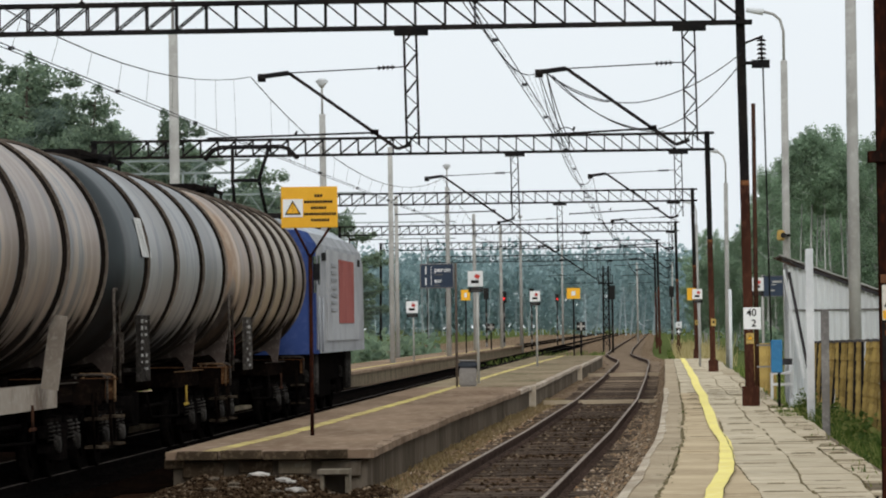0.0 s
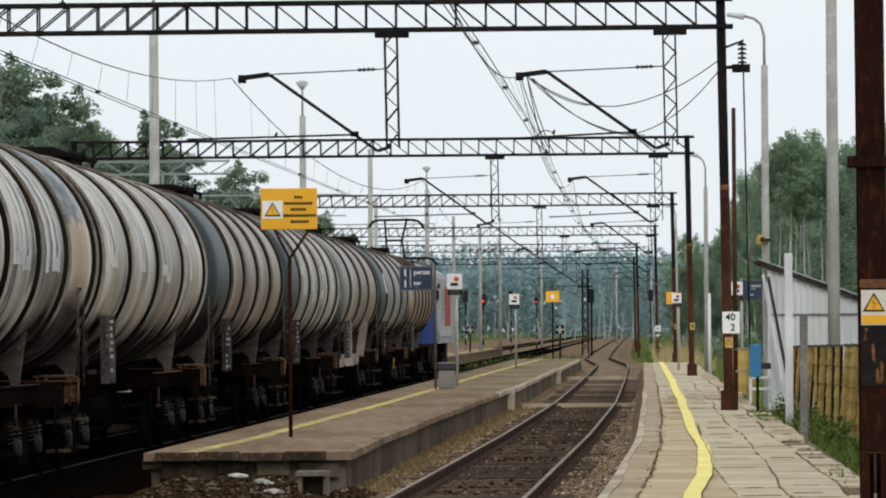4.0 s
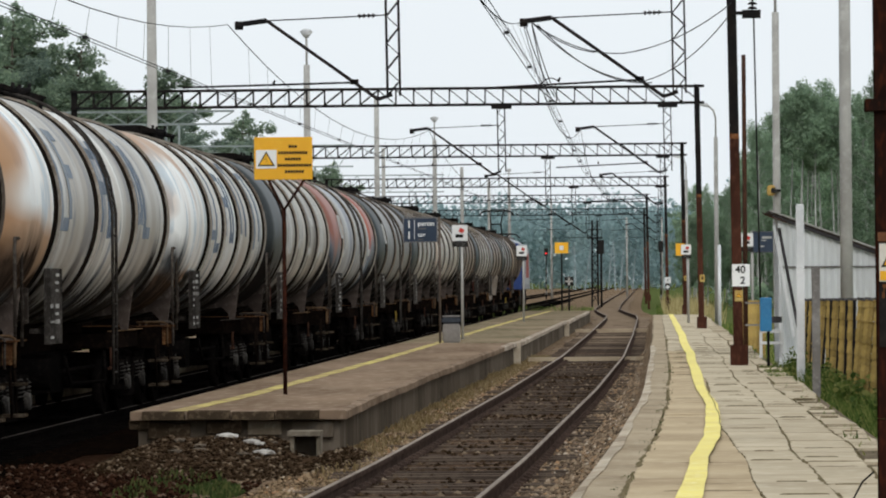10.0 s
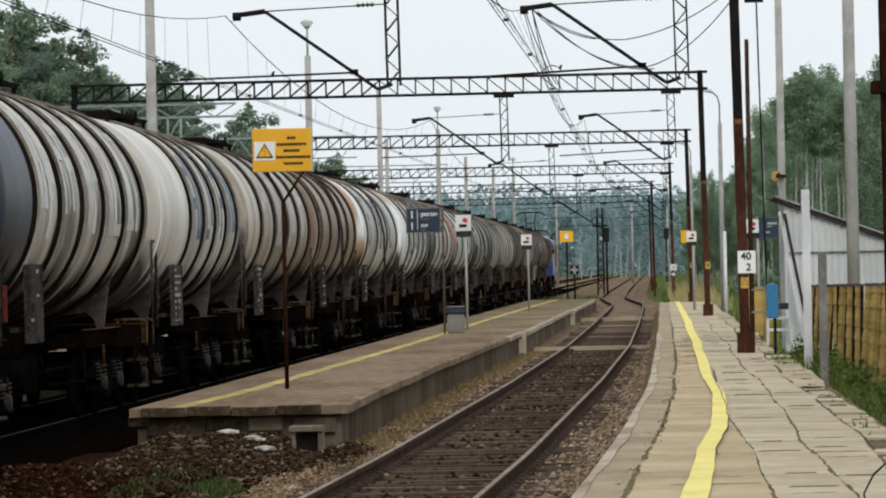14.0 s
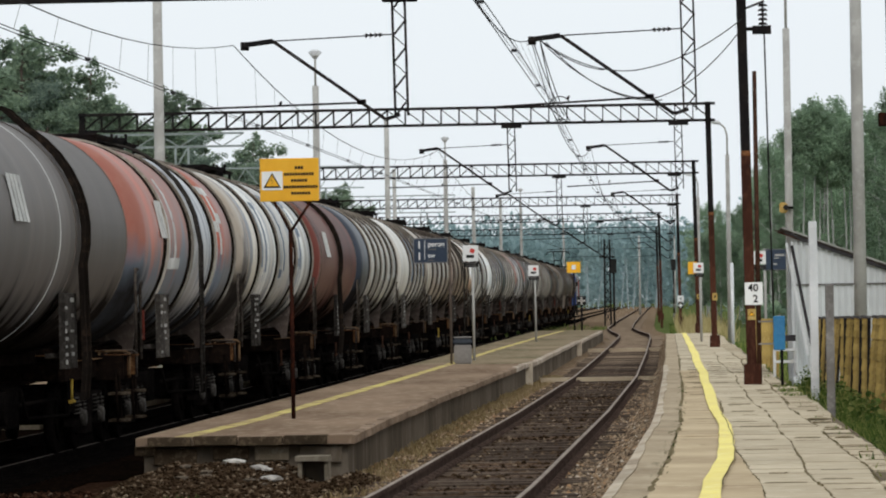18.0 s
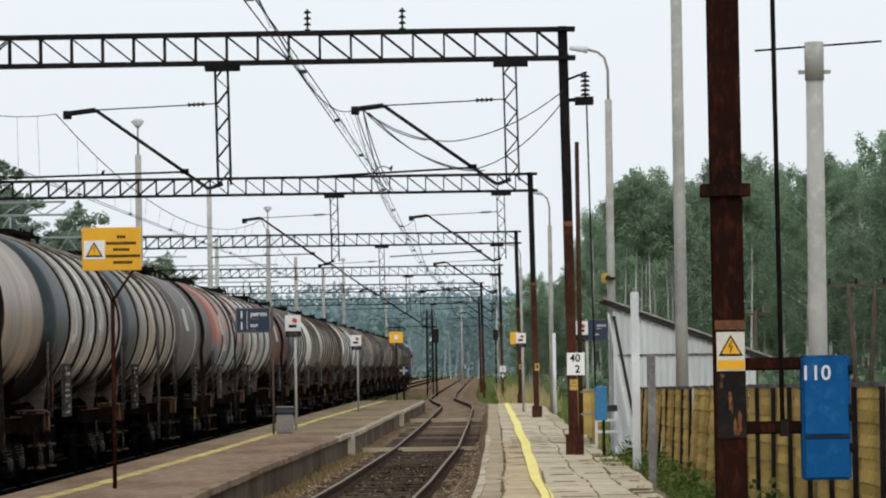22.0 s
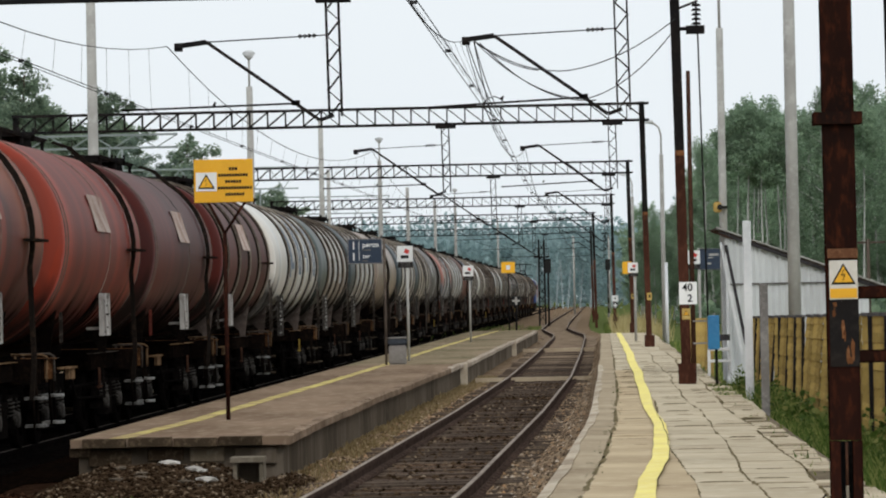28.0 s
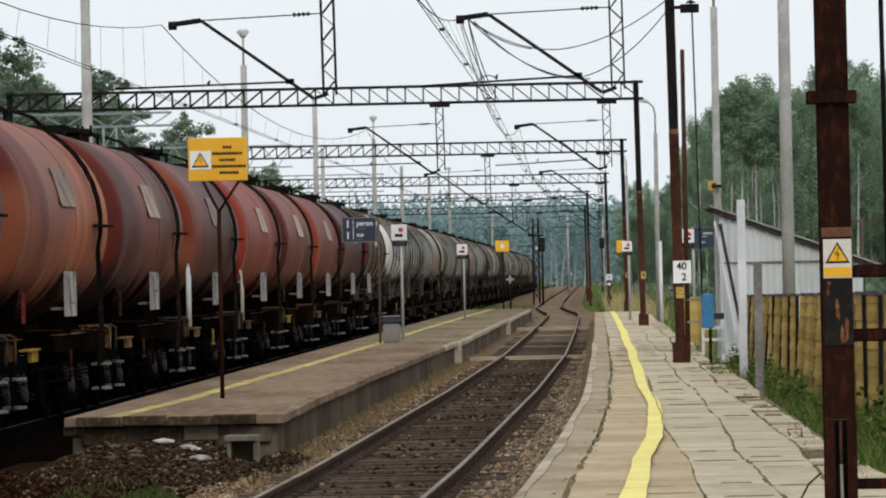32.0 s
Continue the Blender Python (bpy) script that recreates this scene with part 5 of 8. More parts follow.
RING = worn("hoop", (0.015, 0.012, 0.010), (0.009, 0.0075, 0.0065), (0.05, 0.033, 0.023), 3.0, 0.7, rnd=0.35)
RINGLIGHT = hoop_paint("light_hoop", (0.35, 0.32, 0.28), (0.15, 0.11, 0.08), (0.52, 0.49, 0.44), 0.35)
RINGMID = hoop_paint("brown_hoop", (0.15, 0.12, 0.098), (0.065, 0.05, 0.04), (0.3, 0.26, 0.215), 0.4)
SLATEMARK = worn("worn_slate_lettering", (0.17, 0.21, 0.27), (0.3, 0.33, 0.36), (0.12, 0.15, 0.2), 3.0, 0.6)
LOGOWHITE = worn("worn_white_lettering", (0.6, 0.6, 0.58), (0.42, 0.42, 0.41), (0.7, 0.7, 0.68), 6.0, 0.6)

# front end of each tank along the train, its paint, its rear head, its hoops, extras
WAGONS = [
    (86.3, "brown", "tan", 6, ""), (70.3, "grey", "slate", 4, "k"), (54.6, "greybrown", "grey", 4, "w"), (39.0, "striped", "slate", 5, ""),
    (22.9, "greybrown", "slate", 5, ""), (7.2, "light", "light", 5, ""), (-10.2, "striped", "slate", 5, ""), (-25.4, "grey", "slate", 4, "kl"),
    (-42.0, "redblue", "faded", 4, "kl"), (-59.0, "striped", "slate", 5, ""), (-75.2, "whiterust", "rustend", 5, ""), (-91.8, "white", "rustend", 4, "l"),
    (-108.6, "brown", "brown", 5, "l"), (-122.5, "greybrown", "light", 5, ""), (-138.2, "clean", "clean", 5, ""), (-152.1, "striped", "navy", 6, ""),
    (-167.6, "maroon", "maroon", 2, "kt"), (-180.8, "white", "light", 4, ""), (-197.2, "redblue", "faded", 4, "kl"), (-212.0, "warmgrey", "warmgrey", 2, "kt"),
    (-226.3, "cream", "slate", 5, "l"), (-241.2, "striped", "slate", 5, ""), (-256.2, "tan", "tan", 2, "t"), (-272.1, "striped", "slate", 5, ""),
    (-287.0, "greybrown", "darkgreen", 5, ""), (-300.6, "clean", "clean", 5, ""), (-317.2, "darkred", "darkred", 5, "p"), (-331.2, "darkred", "darkred", 3, "tp"),
    (-344.2, "red", "red", 3, "tp"), (-356.4, "redbrown", "redbrown", 3, "tp"), (-368.2, "red", "red", 3, "tp"), (-380.6, "darkred", "redbrown", 3, "tp"),
    (-392.9, "redbrown", "darkred", 3, "tp"), (-405.0, "orange", "redbrown", 3, "tp"), (-416.8, "redbrown", "redbrown", 3, "tp"), (-428.8, "red", "red", 3, "tp"), (-440.8, "", "", 0, ""),
]
R, ZC = 1.5, 2.8
SHARED = {}


def shared(key, make, material):
    if key not in SHARED:
        bm = B()
        make(bm)
        SHARED[key] = mesh_of(bm, material, key)
    return SHARED[key]


def bogie_mesh(bm):
    for x in (-1.02, 1.02):
        box(bm, x, 0, 0.62, 0.12, 2.5, 0.16)
        for y in (-0.9, 0.9):
            box(bm, x, y, 0.52, 0.2, 0.42, 0.34)
            for dy in (-0.22, 0.22):
                rod(bm, (x + 0.04, y + dy, 0.5), (x + 0.04, y + dy, 0.78), 0.07)
        box(bm, x, 0, 0.45, 0.16, 0.7, 0.4)
    box(bm, 0, 0, 0.7, 2.1, 0.5, 0.2)


def axle_box_mesh(bm):
    rod(bm, (0, 0, 0), (0.09, 0, 0), 0.12, 0.10, n=12)


def spring_mesh(bm):
    tube(bm, [(0.055 * math.cos(k * 1.05), 0.055 * math.sin(k * 1.05), -0.12 + 0.0085 * k) for k in range(30)], 0.013, 4)


def brake_rod_mesh(bm):
    tube(bm, [(1.2, -2.1, 0.95), (1.25, -1.9, 0.6), (1.25, 1.7, 0.55), (1.2, 2.0, 0.95)], 0.022, 5)


GEARGREY = worn("gear_grey", (0.055, 0.05, 0.046), (0.02, 0.018, 0.016), (0.13, 0.12, 0.105), 5.0, 0.6, rnd=0.4)


def wheelset_mesh(bm):
    for x in (-0.75, 0.75):
        rod(bm, (x - 0.06, 0, 0.46), (x + 0.06, 0, 0.46), 0.46, n=24)
        rod(bm, (x + (0.06 if x > 0 else -0.1), 0, 0.46), (x + (0.1 if x > 0 else -0.06), 0, 0.46), 0.28, n=16)
    rod(bm, (-1.1, 0, 0.46), (1.1, 0, 0.46), 0.09, n=10)


def buffer_mesh(bm):
    rod(bm, (0, -0.45, 0), (0, 0, 0), 0.11, n=12)
    rod(bm, (0, 0, 0), (0, 0.05, 0), 0.22, n=16)


def panel_mesh(bm):
    box(bm, 0, 0, 0, 0.05, 1.15, 0.92)
    for y in (-0.54, 0.54):
        box(bm, 0.035, y, 0, 0.02, 0.03, 0.92)
    box(bm, -0.12, -0.3, -0.3, 0.24, 0.06, 0.06)
    box(bm, -0.12, 0.3, -0.3, 0.24, 0.06, 0.06)


def end_rail_mesh(bm):
    tube(bm, [(0.95, 0, 1.28), (1.36, 0, 1.28), (1.41, 0, 1.25), (1.41, 0, 0.92)], 0.02, 5)
    tube(bm, [(1.0, 0, 1.28), (1.0, 0, 0.98)], 0.018, 5)


def hook_pipe_mesh(bm):
    for dy, z in ((0.0, 1.05), (0.32, 0.8)):
        tube(bm, [(0, dy, 0), (0, dy, z - 0.12), (-0.03, dy + 0.03, z - 0.02), (-0.1, dy + 0.05, z)], 0.026, 6)


def spear_pipe_mesh(bm):
    for dy, z in ((0.0, 1.1), (0.3, 0.95)):
        rod(bm, (0, dy, 0), (0, dy, z), 0.034, n=8)
        rod(bm, (0, dy, z), (0, dy, z + 0.14), 0.034, 0.008, n=8)


def saddle_arm_mesh(bm):
    pts = ((0.4, 1.36), (0.7, 1.475), (1.0, 1.68), (1.18, 1.86), (1.13, 1.58), (1.08, 1.19), (0.99, 1.19), (0.95, 1.32), (0.84, 1.42), (0.6, 1.385))
    a = [bm.verts.new((px, -0.05, pz)) for px, pz in pts]
    b = [bm.verts.new((px, 0.05, pz)) for px, pz in pts]
    bm.faces.new(a)
    bm.faces.new(b[::-1])
    for j in range(10):
        bm.faces.new((a[j], a[(j + 1) % 10], b[(j + 1) % 10], b[j]))


def sole_bar_mesh(bm):
    box(bm, 0, 0, 0, 0.09, 1.0, 0.24)


def cross_beam_mesh(bm):
    box(bm, 0, 0, 0, 1.8, 0.1, 0.2)


def sill_ledge_mesh(bm):
    box(bm, 0, 0, 0, 0.13, 1.0, 0.012)


def ladder_mesh(bm):
    for dy in (-0.19, 0.19):
        pts = [(1.62, dy, 0.55), (1.62, dy, 2.8)] + [((R + 0.1) * math.cos(a), dy, ZC + (R + 0.1) * math.sin(a)) for a in np.linspace(0.1, 1.45, 8)]
        tube(bm, pts, 0.022, 5)
    for z in np.arange(0.7, 2.9, 0.3):
        rod(bm, (1.62, -0.19, z), (1.62, 0.19, z), 0.016, n=5)
    for a in np.arange(0.2, 1.45, 0.2):
        c, s = (R + 0.1) * math.cos(a), ZC + (R + 0.1) * math.sin(a)
        rod(bm, (c, -0.19, s), (c, 0.19, s), 0.016, n=5)


def strap_mesh(bm):
    pts = [(1.52, 0.75), (1.56, 1.2)] + [((R + 0.07) * math.cos(a), ZC + (R + 0.07) * math.sin(a)) for a in np.linspace(-0.25, 1.0, 9)] + [(0.6, ZC + R + 0.05), (0.34, ZC + R + 0.14)]
    rows = []
    for x, z in pts:
        rows.append([bm.verts.new(p) for p in ((x - 0.04, -0.055, z - 0.02), (x + 0.02, -0.055, z + 0.012), (x + 0.02, 0.055, z + 0.012), (x - 0.04, 0.055, z - 0.02))])
    for p, q in zip(rows, rows[1:]):
        for k in range(4):
            bm.faces.new((p[k], p[(k + 1) % 4], q[(k + 1) % 4], q[k]))
    bm.faces.new(rows[0])
    bm.faces.new(rows[-1][::-1])


def hoop_mesh(bm):
    lathe(bm, [(-0.035, R - 0.01), (-0.03, R + 0.046), (0.03, R + 0.046), (0.035, R - 0.01)], 56, 0, ZC, smooth=False)


def flange_mesh(bm):
    lathe(bm, [(-0.40, R - 0.01), (-0.395, R + 0.007), (-0.2, R + 0.014), (0.16, R + 0.014), (0.235, R + 0.007), (0.24, R - 0.01)], 56, 0, ZC, smooth=False)


def seam_mesh(bm):
    lathe(bm, [(-0.022, R - 0.01), (-0.018, R + 0.008), (0.018, R + 0.008), (0.022, R - 0.01)], 56, 0, ZC, smooth=False)


def arc_patch(bm, y0, y1, a0, a1, r):
    """A thin plate of paint lying on the barrel between two angles."""
    rows = []
    for a in np.linspace(a0, a1, 6):
        rows.append([bm.verts.new((q * math.cos(a), y, ZC + q * math.sin(a))) for q, y in ((r - 0.004, y0), (r, y0), (r, y1), (r - 0.004, y1))])
    for p, q in zip(rows, rows[1:]):
        for k in range(4):
            bm.faces.new((p[k], p[(k + 1) % 4], q[(k + 1) % 4], q[k]))
    bm.faces.new(rows[0][::-1])
    bm.faces.new(rows[-1])


def block_letter(parent, material, kind, y, w, a0, a1):
    """The worn painted strokes of one letter of a wordmark."""
    s = w * 0.36
    am = (a0 + a1) / 2
    strokes = [(y, y + s, a0, a1)] if kind != 2 else [(y + w * 0.3, y + w * 0.7, a0, a1), (y, y + w, a1 + 0.005, a1 + 0.11)]
    if kind == 0:
        strokes += [(y + w - s, y + w, a0, a1 - 0.04), (y + s + 0.002, y + w - s - 0.002, a0 + 0.01, a0 + 0.12)]
    elif kind == 1:
        strokes += [(y + s + 0.002, y + w, a1 - 0.12, a1 - 0.01), (y + s + 0.002, y + w, am - 0.06, am + 0.06)]
    elif kind == 3:
        strokes += [(y + s + 0.002, y + w * 1.1, a0, a0 + 0.11)]
    for y0, y1, b0, b1 in strokes:
        bm = B()
        arc_patch(bm, y0, y1, b0, b1, R + 0.010)
        part("lettering_bar", bm, material, parent, "worn painted lettering")


def manhole_mesh(bm):
    rod(bm, (0, 0, ZC + R - 0.05), (0, 0, ZC + R + 0.14), 0.33, n=18)
    rod(bm, (0, 0, ZC + R + 0.14), (0, 0, ZC + R + 0.2), 0.38, n=18)
    for i in range(6):
        a = i * math.pi / 3
        rod(bm, (0.36 * math.cos(a), 0.36 * math.sin(a), ZC + R + 0.08), (0.36 * math.cos(a), 0.36 * math.sin(a), ZC + R + 0.26), 0.025, n=5)


def rail_mesh(bm):
    tube(bm, [(0, -0.28, 0), (0, -0.28, 1.15), (0, -0.22, 1.25), (0, 0.22, 1.25), (0, 0.28, 1.15), (0, 0.28, 0)], 0.022, 6)


def step_frame_mesh(bm):
    tube(bm, [(0, -0.2, 1.05), (0.03, -0.2, 0.34), (0.03, 0.2, 0.34), (0, 0.2, 1.05)], 0.02, 5)


def step_tread_mesh(bm):
    box(bm, 0, 0, 0, 0.26, 0.42, 0.035)


RUSTBAR = worn("rusty_bar", (0.17, 0.105, 0.06), (0.06, 0.035, 0.02), (0.3, 0.2, 0.11), 5.0, 0.75, rnd=0.4)
PALETREAD = worn("pale_tread", (0.2, 0.195, 0.19), (0.07, 0.065, 0.06), (0.5, 0.5, 0.48), 3.0, 0.7, rnd=0.4)
CREAMPIPE = worn("cream_pipe", (0.55, 0.5, 0.42), (0.36, 0.31, 0.24), (0.65, 0.62, 0.55), 3.0, 0.6)
SADDLEGREY = worn("saddle_grey", (0.098, 0.076, 0.066), (0.035, 0.027, 0.023), (0.22, 0.185, 0.16), 3.0, 0.65, rnd=0.35)
WELD = worn("red_weld", (0.075, 0.024, 0.018), (0.04, 0.016, 0.013), (0.13, 0.05, 0.035), 2.0, 0.7)
TORNPLATE = worn("peeling_plate", (0.46, 0.38, 0.34), (0.27, 0.17, 0.14), (0.6, 0.55, 0.51), 5.0, 0.7, rnd=0.3)
PANELPALE = worn("pale_stencil", (0.36, 0.35, 0.33), (0.2, 0.19, 0.18), (0.5, 0.49, 0.47), 8.0, 0.7, rnd=0.3)
PANELDARK = worn("dark_panel_grey", (0.065, 0.058, 0.052), (0.022, 0.019, 0.017), (0.16, 0.145, 0.13), 3.0, 0.6, rnd=0.4)
PALEBAR = worn("cream_bar", (0.34, 0.29, 0.24), (0.15, 0.115, 0.09), (0.46, 0.42, 0.36), 3.0, 0.6)
DULLYELLOW = worn("dull_yellow", (0.4, 0.27, 0.05), (0.2, 0.13, 0.04), (0.5, 0.36, 0.1), 3.0, 0.6)
LAMPRED = worn("dull_lamp_red", (0.16, 0.035, 0.025), (0.07, 0.02, 0.016), (0.25, 0.09, 0.07), 4.0, 0.7)
RUSTBEAM = worn("rusty_beam", (0.10, 0.045, 0.02), (0.035, 0.018, 0.011), (0.26, 0.15, 0.07), 5.0, 0.7, rnd=0.4)
STEPMAT = worn("step_tread", (0.05, 0.036, 0.024), (0.022, 0.016, 0.012), (0.14, 0.115, 0.085), 3.0, 0.7, rnd=0.5)


def wagon(i):
    front, paint, head, hoops, extra = WAGONS[i]
    pitch = front - WAGONS[i + 1][0]
    gap = 1.25
    L = pitch - gap
    half = L / 2
    words = {"brown": "rusty brown", "greybrown": "grimy grey-brown", "grey": "dark grey", "warmgrey": "smooth warm grey", "light": "pale grey", "white": "dirty white", "whiterust": "white and rust-streaked", "redblue": "red and grey-blue", "striped": "grimy grey striped", "tan": "tan brown", "cream": "dirty cream", "redbrown": "red-brown", "darkred": "dark red", "clean": "fairly clean white", "maroon": "dull maroon", "orange": "orange-brown", "red": "dusty red"}
    w = thing("tank_wagon", words[paint] + " bogie tank wagon with dark hoops" if hoops > 3 else words[paint] + " bogie tank wagon with black straps", "tank wagon", pose(TRAIN_X, front - half, 0), "tank wagons of the goods train")
    dome = 0.5
    bm = B()
    prof = [(-half + dome, R), (half - dome, R)]
    prof += [(half - dome + dome * math.sin(a), 0.02 + (R - 0.02) * math.cos(a) ** 0.8) for a in np.linspace(0.25, 1.54, 6)]
    lathe(bm, prof, 56, 0, ZC)
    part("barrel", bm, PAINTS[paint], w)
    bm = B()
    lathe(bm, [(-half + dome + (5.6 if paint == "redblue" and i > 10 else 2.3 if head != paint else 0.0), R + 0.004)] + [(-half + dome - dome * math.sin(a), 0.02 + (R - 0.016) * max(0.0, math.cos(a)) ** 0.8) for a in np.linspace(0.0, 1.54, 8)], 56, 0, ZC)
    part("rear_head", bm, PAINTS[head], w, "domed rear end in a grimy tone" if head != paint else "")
    if paint == "redblue":
        bm = B()
        lathe(bm, [(half - dome - 2.7, R - 0.01), (half - dome - 2.7, R + 0.004), (half - dome, R + 0.004), (half - dome, R - 0.01)], 56, 0, ZC)
        part("front_band", bm, PAINTS["faded"], w, "faded red and blue front band")
    smooth_end = 4.6 if paint in ("whiterust", "clean") else 2.9 if head != paint else 1.7
    lo, hi = -half + smooth_end, half - 0.55
    ring_y = []
    if hoops > 3:
        for k in range(hoops):
            ring_y.append(lo + (hi - lo) * k / (hoops - 1) + 0.12 * math.sin(7.0 * k + i) * (0 < k < hoops - 1))
        if head == paint and paint != "clean":
            ring_y.insert(0, -half + 1.0)
        for y in ring_y:
            rim = RINGLIGHT if paint in ("light", "white", "clean", "whiterust", "striped", "redblue", "cream") else RINGMID
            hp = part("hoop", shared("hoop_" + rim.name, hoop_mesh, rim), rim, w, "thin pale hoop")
            hp.matrix_basis = pose(0, y, 0)
            part("hoop_band", shared("hoop_band", flange_mesh, RING), RING, hp, "flat dark band along the hoop")
    else:
        for y in (-half + 0.62, -half + 0.95, half * 0.12, half - 0.6):
            part("seam", shared("seam", seam_mesh, WELD if i > 25 else RINGMID), WELD, w, "thin weld seam", at=pose(0, y, 0))
    if (paint in ("striped", "light", "white", "clean", "whiterust", "redblue") or (paint == "greybrown" and i > 10)) and hoops > 3:
        mt = SLATEMARK if paint in ("white", "clean", "whiterust") else LOGOWHITE
        rl = random.Random(i)
        for k, (ya, yb) in enumerate(zip(ring_y[-hoops:], ring_y[-hoops + 1:])):
            n = 2 if yb - ya > 1.6 else 1
            for q in range(n):
                wd = min(0.7, (yb - ya - 0.7) / n * 0.9)
                a0 = rl.uniform(-0.3, -0.05)
                block_letter(w, mt, rl.randrange(4), ya + 0.27 + q * (wd + 0.1), wd, a0, a0 + rl.uniform(0.75, 1.05))
    if paint == "warmgrey":
        part("white_line", shared("white_line", seam_mesh, LOGOWHITE), LOGOWHITE, w, "thin white painted line round the barrel", at=pose(0, -0.6, 0))
    if "t" in extra:
        for y in (1.1, 1.5) if paint == "warmgrey" else (-0.55, 0.0) if paint in ("grey", "maroon", "tan") and i < 26 else (half - 2.1,):
            part("strap", shared("strap", strap_mesh, RING), RING, w, at=pose(0, y, 0))
    part("manhole", shared("manhole", manhole_mesh, DARKSTEEL), DARKSTEEL, w, at=pose(0, 0.9, 0))
    bm = B()
    for x in (-0.3, 0.3):
        beam(bm, (x, -2.6, ZC + R + 0.12), (x, 2.6, ZC + R + 0.12), 0.05, 0.05)
    for y in np.arange(-2.6, 2.61, 0.26):
        box(bm, 0, y, ZC + R + 0.14, 0.7, 0.12, 0.025)
    for y in (-2.4, 0, 2.4):
        for x in (-0.3, 0.3):
            box(bm, x, y, ZC + R, 0.05, 0.05, 0.25)
    if "walkway" not in SHARED:
        SHARED["walkway"] = mesh_of(bm, DARKSTEEL, "walkway")
    else:
        bm.free()
    part("walkway", SHARED["walkway"], DARKSTEEL, w, "dark steel walkway on the crown")
    # frame
    fl = half + gap / 2 - 0.55
    bm = B()
    reach = 2 * fl if "w" in extra else 3.3
    ends = (0.0,) if "w" in extra else (-fl + reach / 2, fl - reach / 2)
    for y in ends:
        for x in (-0.95, 0.95):
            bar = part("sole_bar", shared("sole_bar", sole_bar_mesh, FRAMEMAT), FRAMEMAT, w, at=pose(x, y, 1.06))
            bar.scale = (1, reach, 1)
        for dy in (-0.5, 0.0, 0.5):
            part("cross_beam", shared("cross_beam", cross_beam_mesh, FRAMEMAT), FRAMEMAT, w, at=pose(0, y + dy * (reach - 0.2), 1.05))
    # Added deep black box, closing the view under the tank so it stays dark.
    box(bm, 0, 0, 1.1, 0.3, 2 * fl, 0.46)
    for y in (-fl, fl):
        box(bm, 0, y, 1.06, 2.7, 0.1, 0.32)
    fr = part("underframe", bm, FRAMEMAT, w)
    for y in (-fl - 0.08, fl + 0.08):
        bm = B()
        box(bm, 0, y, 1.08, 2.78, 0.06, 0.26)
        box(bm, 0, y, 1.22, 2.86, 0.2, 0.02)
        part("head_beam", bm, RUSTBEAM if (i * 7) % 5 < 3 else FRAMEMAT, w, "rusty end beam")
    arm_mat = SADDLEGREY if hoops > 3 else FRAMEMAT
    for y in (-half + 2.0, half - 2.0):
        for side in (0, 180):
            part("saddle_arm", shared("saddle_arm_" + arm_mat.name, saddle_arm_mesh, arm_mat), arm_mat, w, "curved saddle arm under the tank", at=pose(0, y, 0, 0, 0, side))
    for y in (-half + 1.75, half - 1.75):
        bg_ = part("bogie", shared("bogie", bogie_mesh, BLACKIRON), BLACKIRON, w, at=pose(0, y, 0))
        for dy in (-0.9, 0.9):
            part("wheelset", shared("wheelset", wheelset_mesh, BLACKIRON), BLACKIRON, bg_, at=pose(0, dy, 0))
            part("axle_box", shared("axle_box", axle_box_mesh, GEARGREY), GEARGREY, bg_, at=pose(1.1, dy, 0.46))
            for ds in (-0.24, 0.24):
                part("coil_spring", shared("coil_spring", spring_mesh, GEARGREY), GEARGREY, bg_, at=pose(1.1, dy + ds, 0.6))
    for y, rz in ((fl + 0.5, 0), (-fl - 0.5, 180)):
        for x in (-0.875, 0.875):
            part("buffer", shared("buffer", buffer_mesh, BLACKIRON), BLACKIRON, w, at=pose(x, y, 1.06, 0, 0, rz))
    plate_mat = PANELWHITE if i > 25 else PANELDARK
    lp = part("label_panel", shared("label_panel_" + plate_mat.name, panel_mesh, plate_mat), plate_mat, w, "upright label panel with worn pale writing", at=pose(1.36, -half + 3.4 if "t" not in extra else 0.9, 1.6 if i < 26 else 1.78))
    lp.scale = (1, 1 if i < 26 else 0.8, 1 if i < 26 else 0.68)
    rl = random.Random(100 + i)
    for k in range(9):
        for dy in (-0.3, 0.22):
            if rl.random() < (0.6 if i < 26 else 0.3):
                bm = B()
                box(bm, 0.03, dy + rl.uniform(-0.05, 0.05), 0.38 - 0.095 * k, 0.008, rl.uniform(0.15, 0.4), rl.uniform(0.025, 0.055))
                part("text_bar", bm, PANELDARK if i > 25 else PANELPALE, lp)
    rusted = RUSTBAR if i % 2 else RAILGREY
    for sy in (-fl - 0.14, fl + 0.14):
        part("end_rail", shared("end_rail_" + rusted.name, end_rail_mesh, rusted), rusted, w, "bent rusty end rail", at=pose(0, sy, 0))
    for y in ends:
        ledge = part("sill_ledge", shared("sill_ledge_" + rusted.name, sill_ledge_mesh, rusted), rusted, w, "thin paler strip on top of the sole bar", at=pose(1.0, y, 1.19))
        ledge.scale = (1, reach, 1)
    for sy in (-fl + 0.35, fl - 0.35):
        st = part("step_frame", shared("step_frame", step_frame_mesh, FRAMEMAT), FRAMEMAT, w, at=pose(1.3, sy, 0))
        for zz in (0.36, 0.72):
            tread = PALETREAD if i > 25 else STEPMAT
            part("step_tread", shared("step_tread_" + tread.name, step_tread_mesh, tread), tread, st, at=pose(0.03, 0, zz))
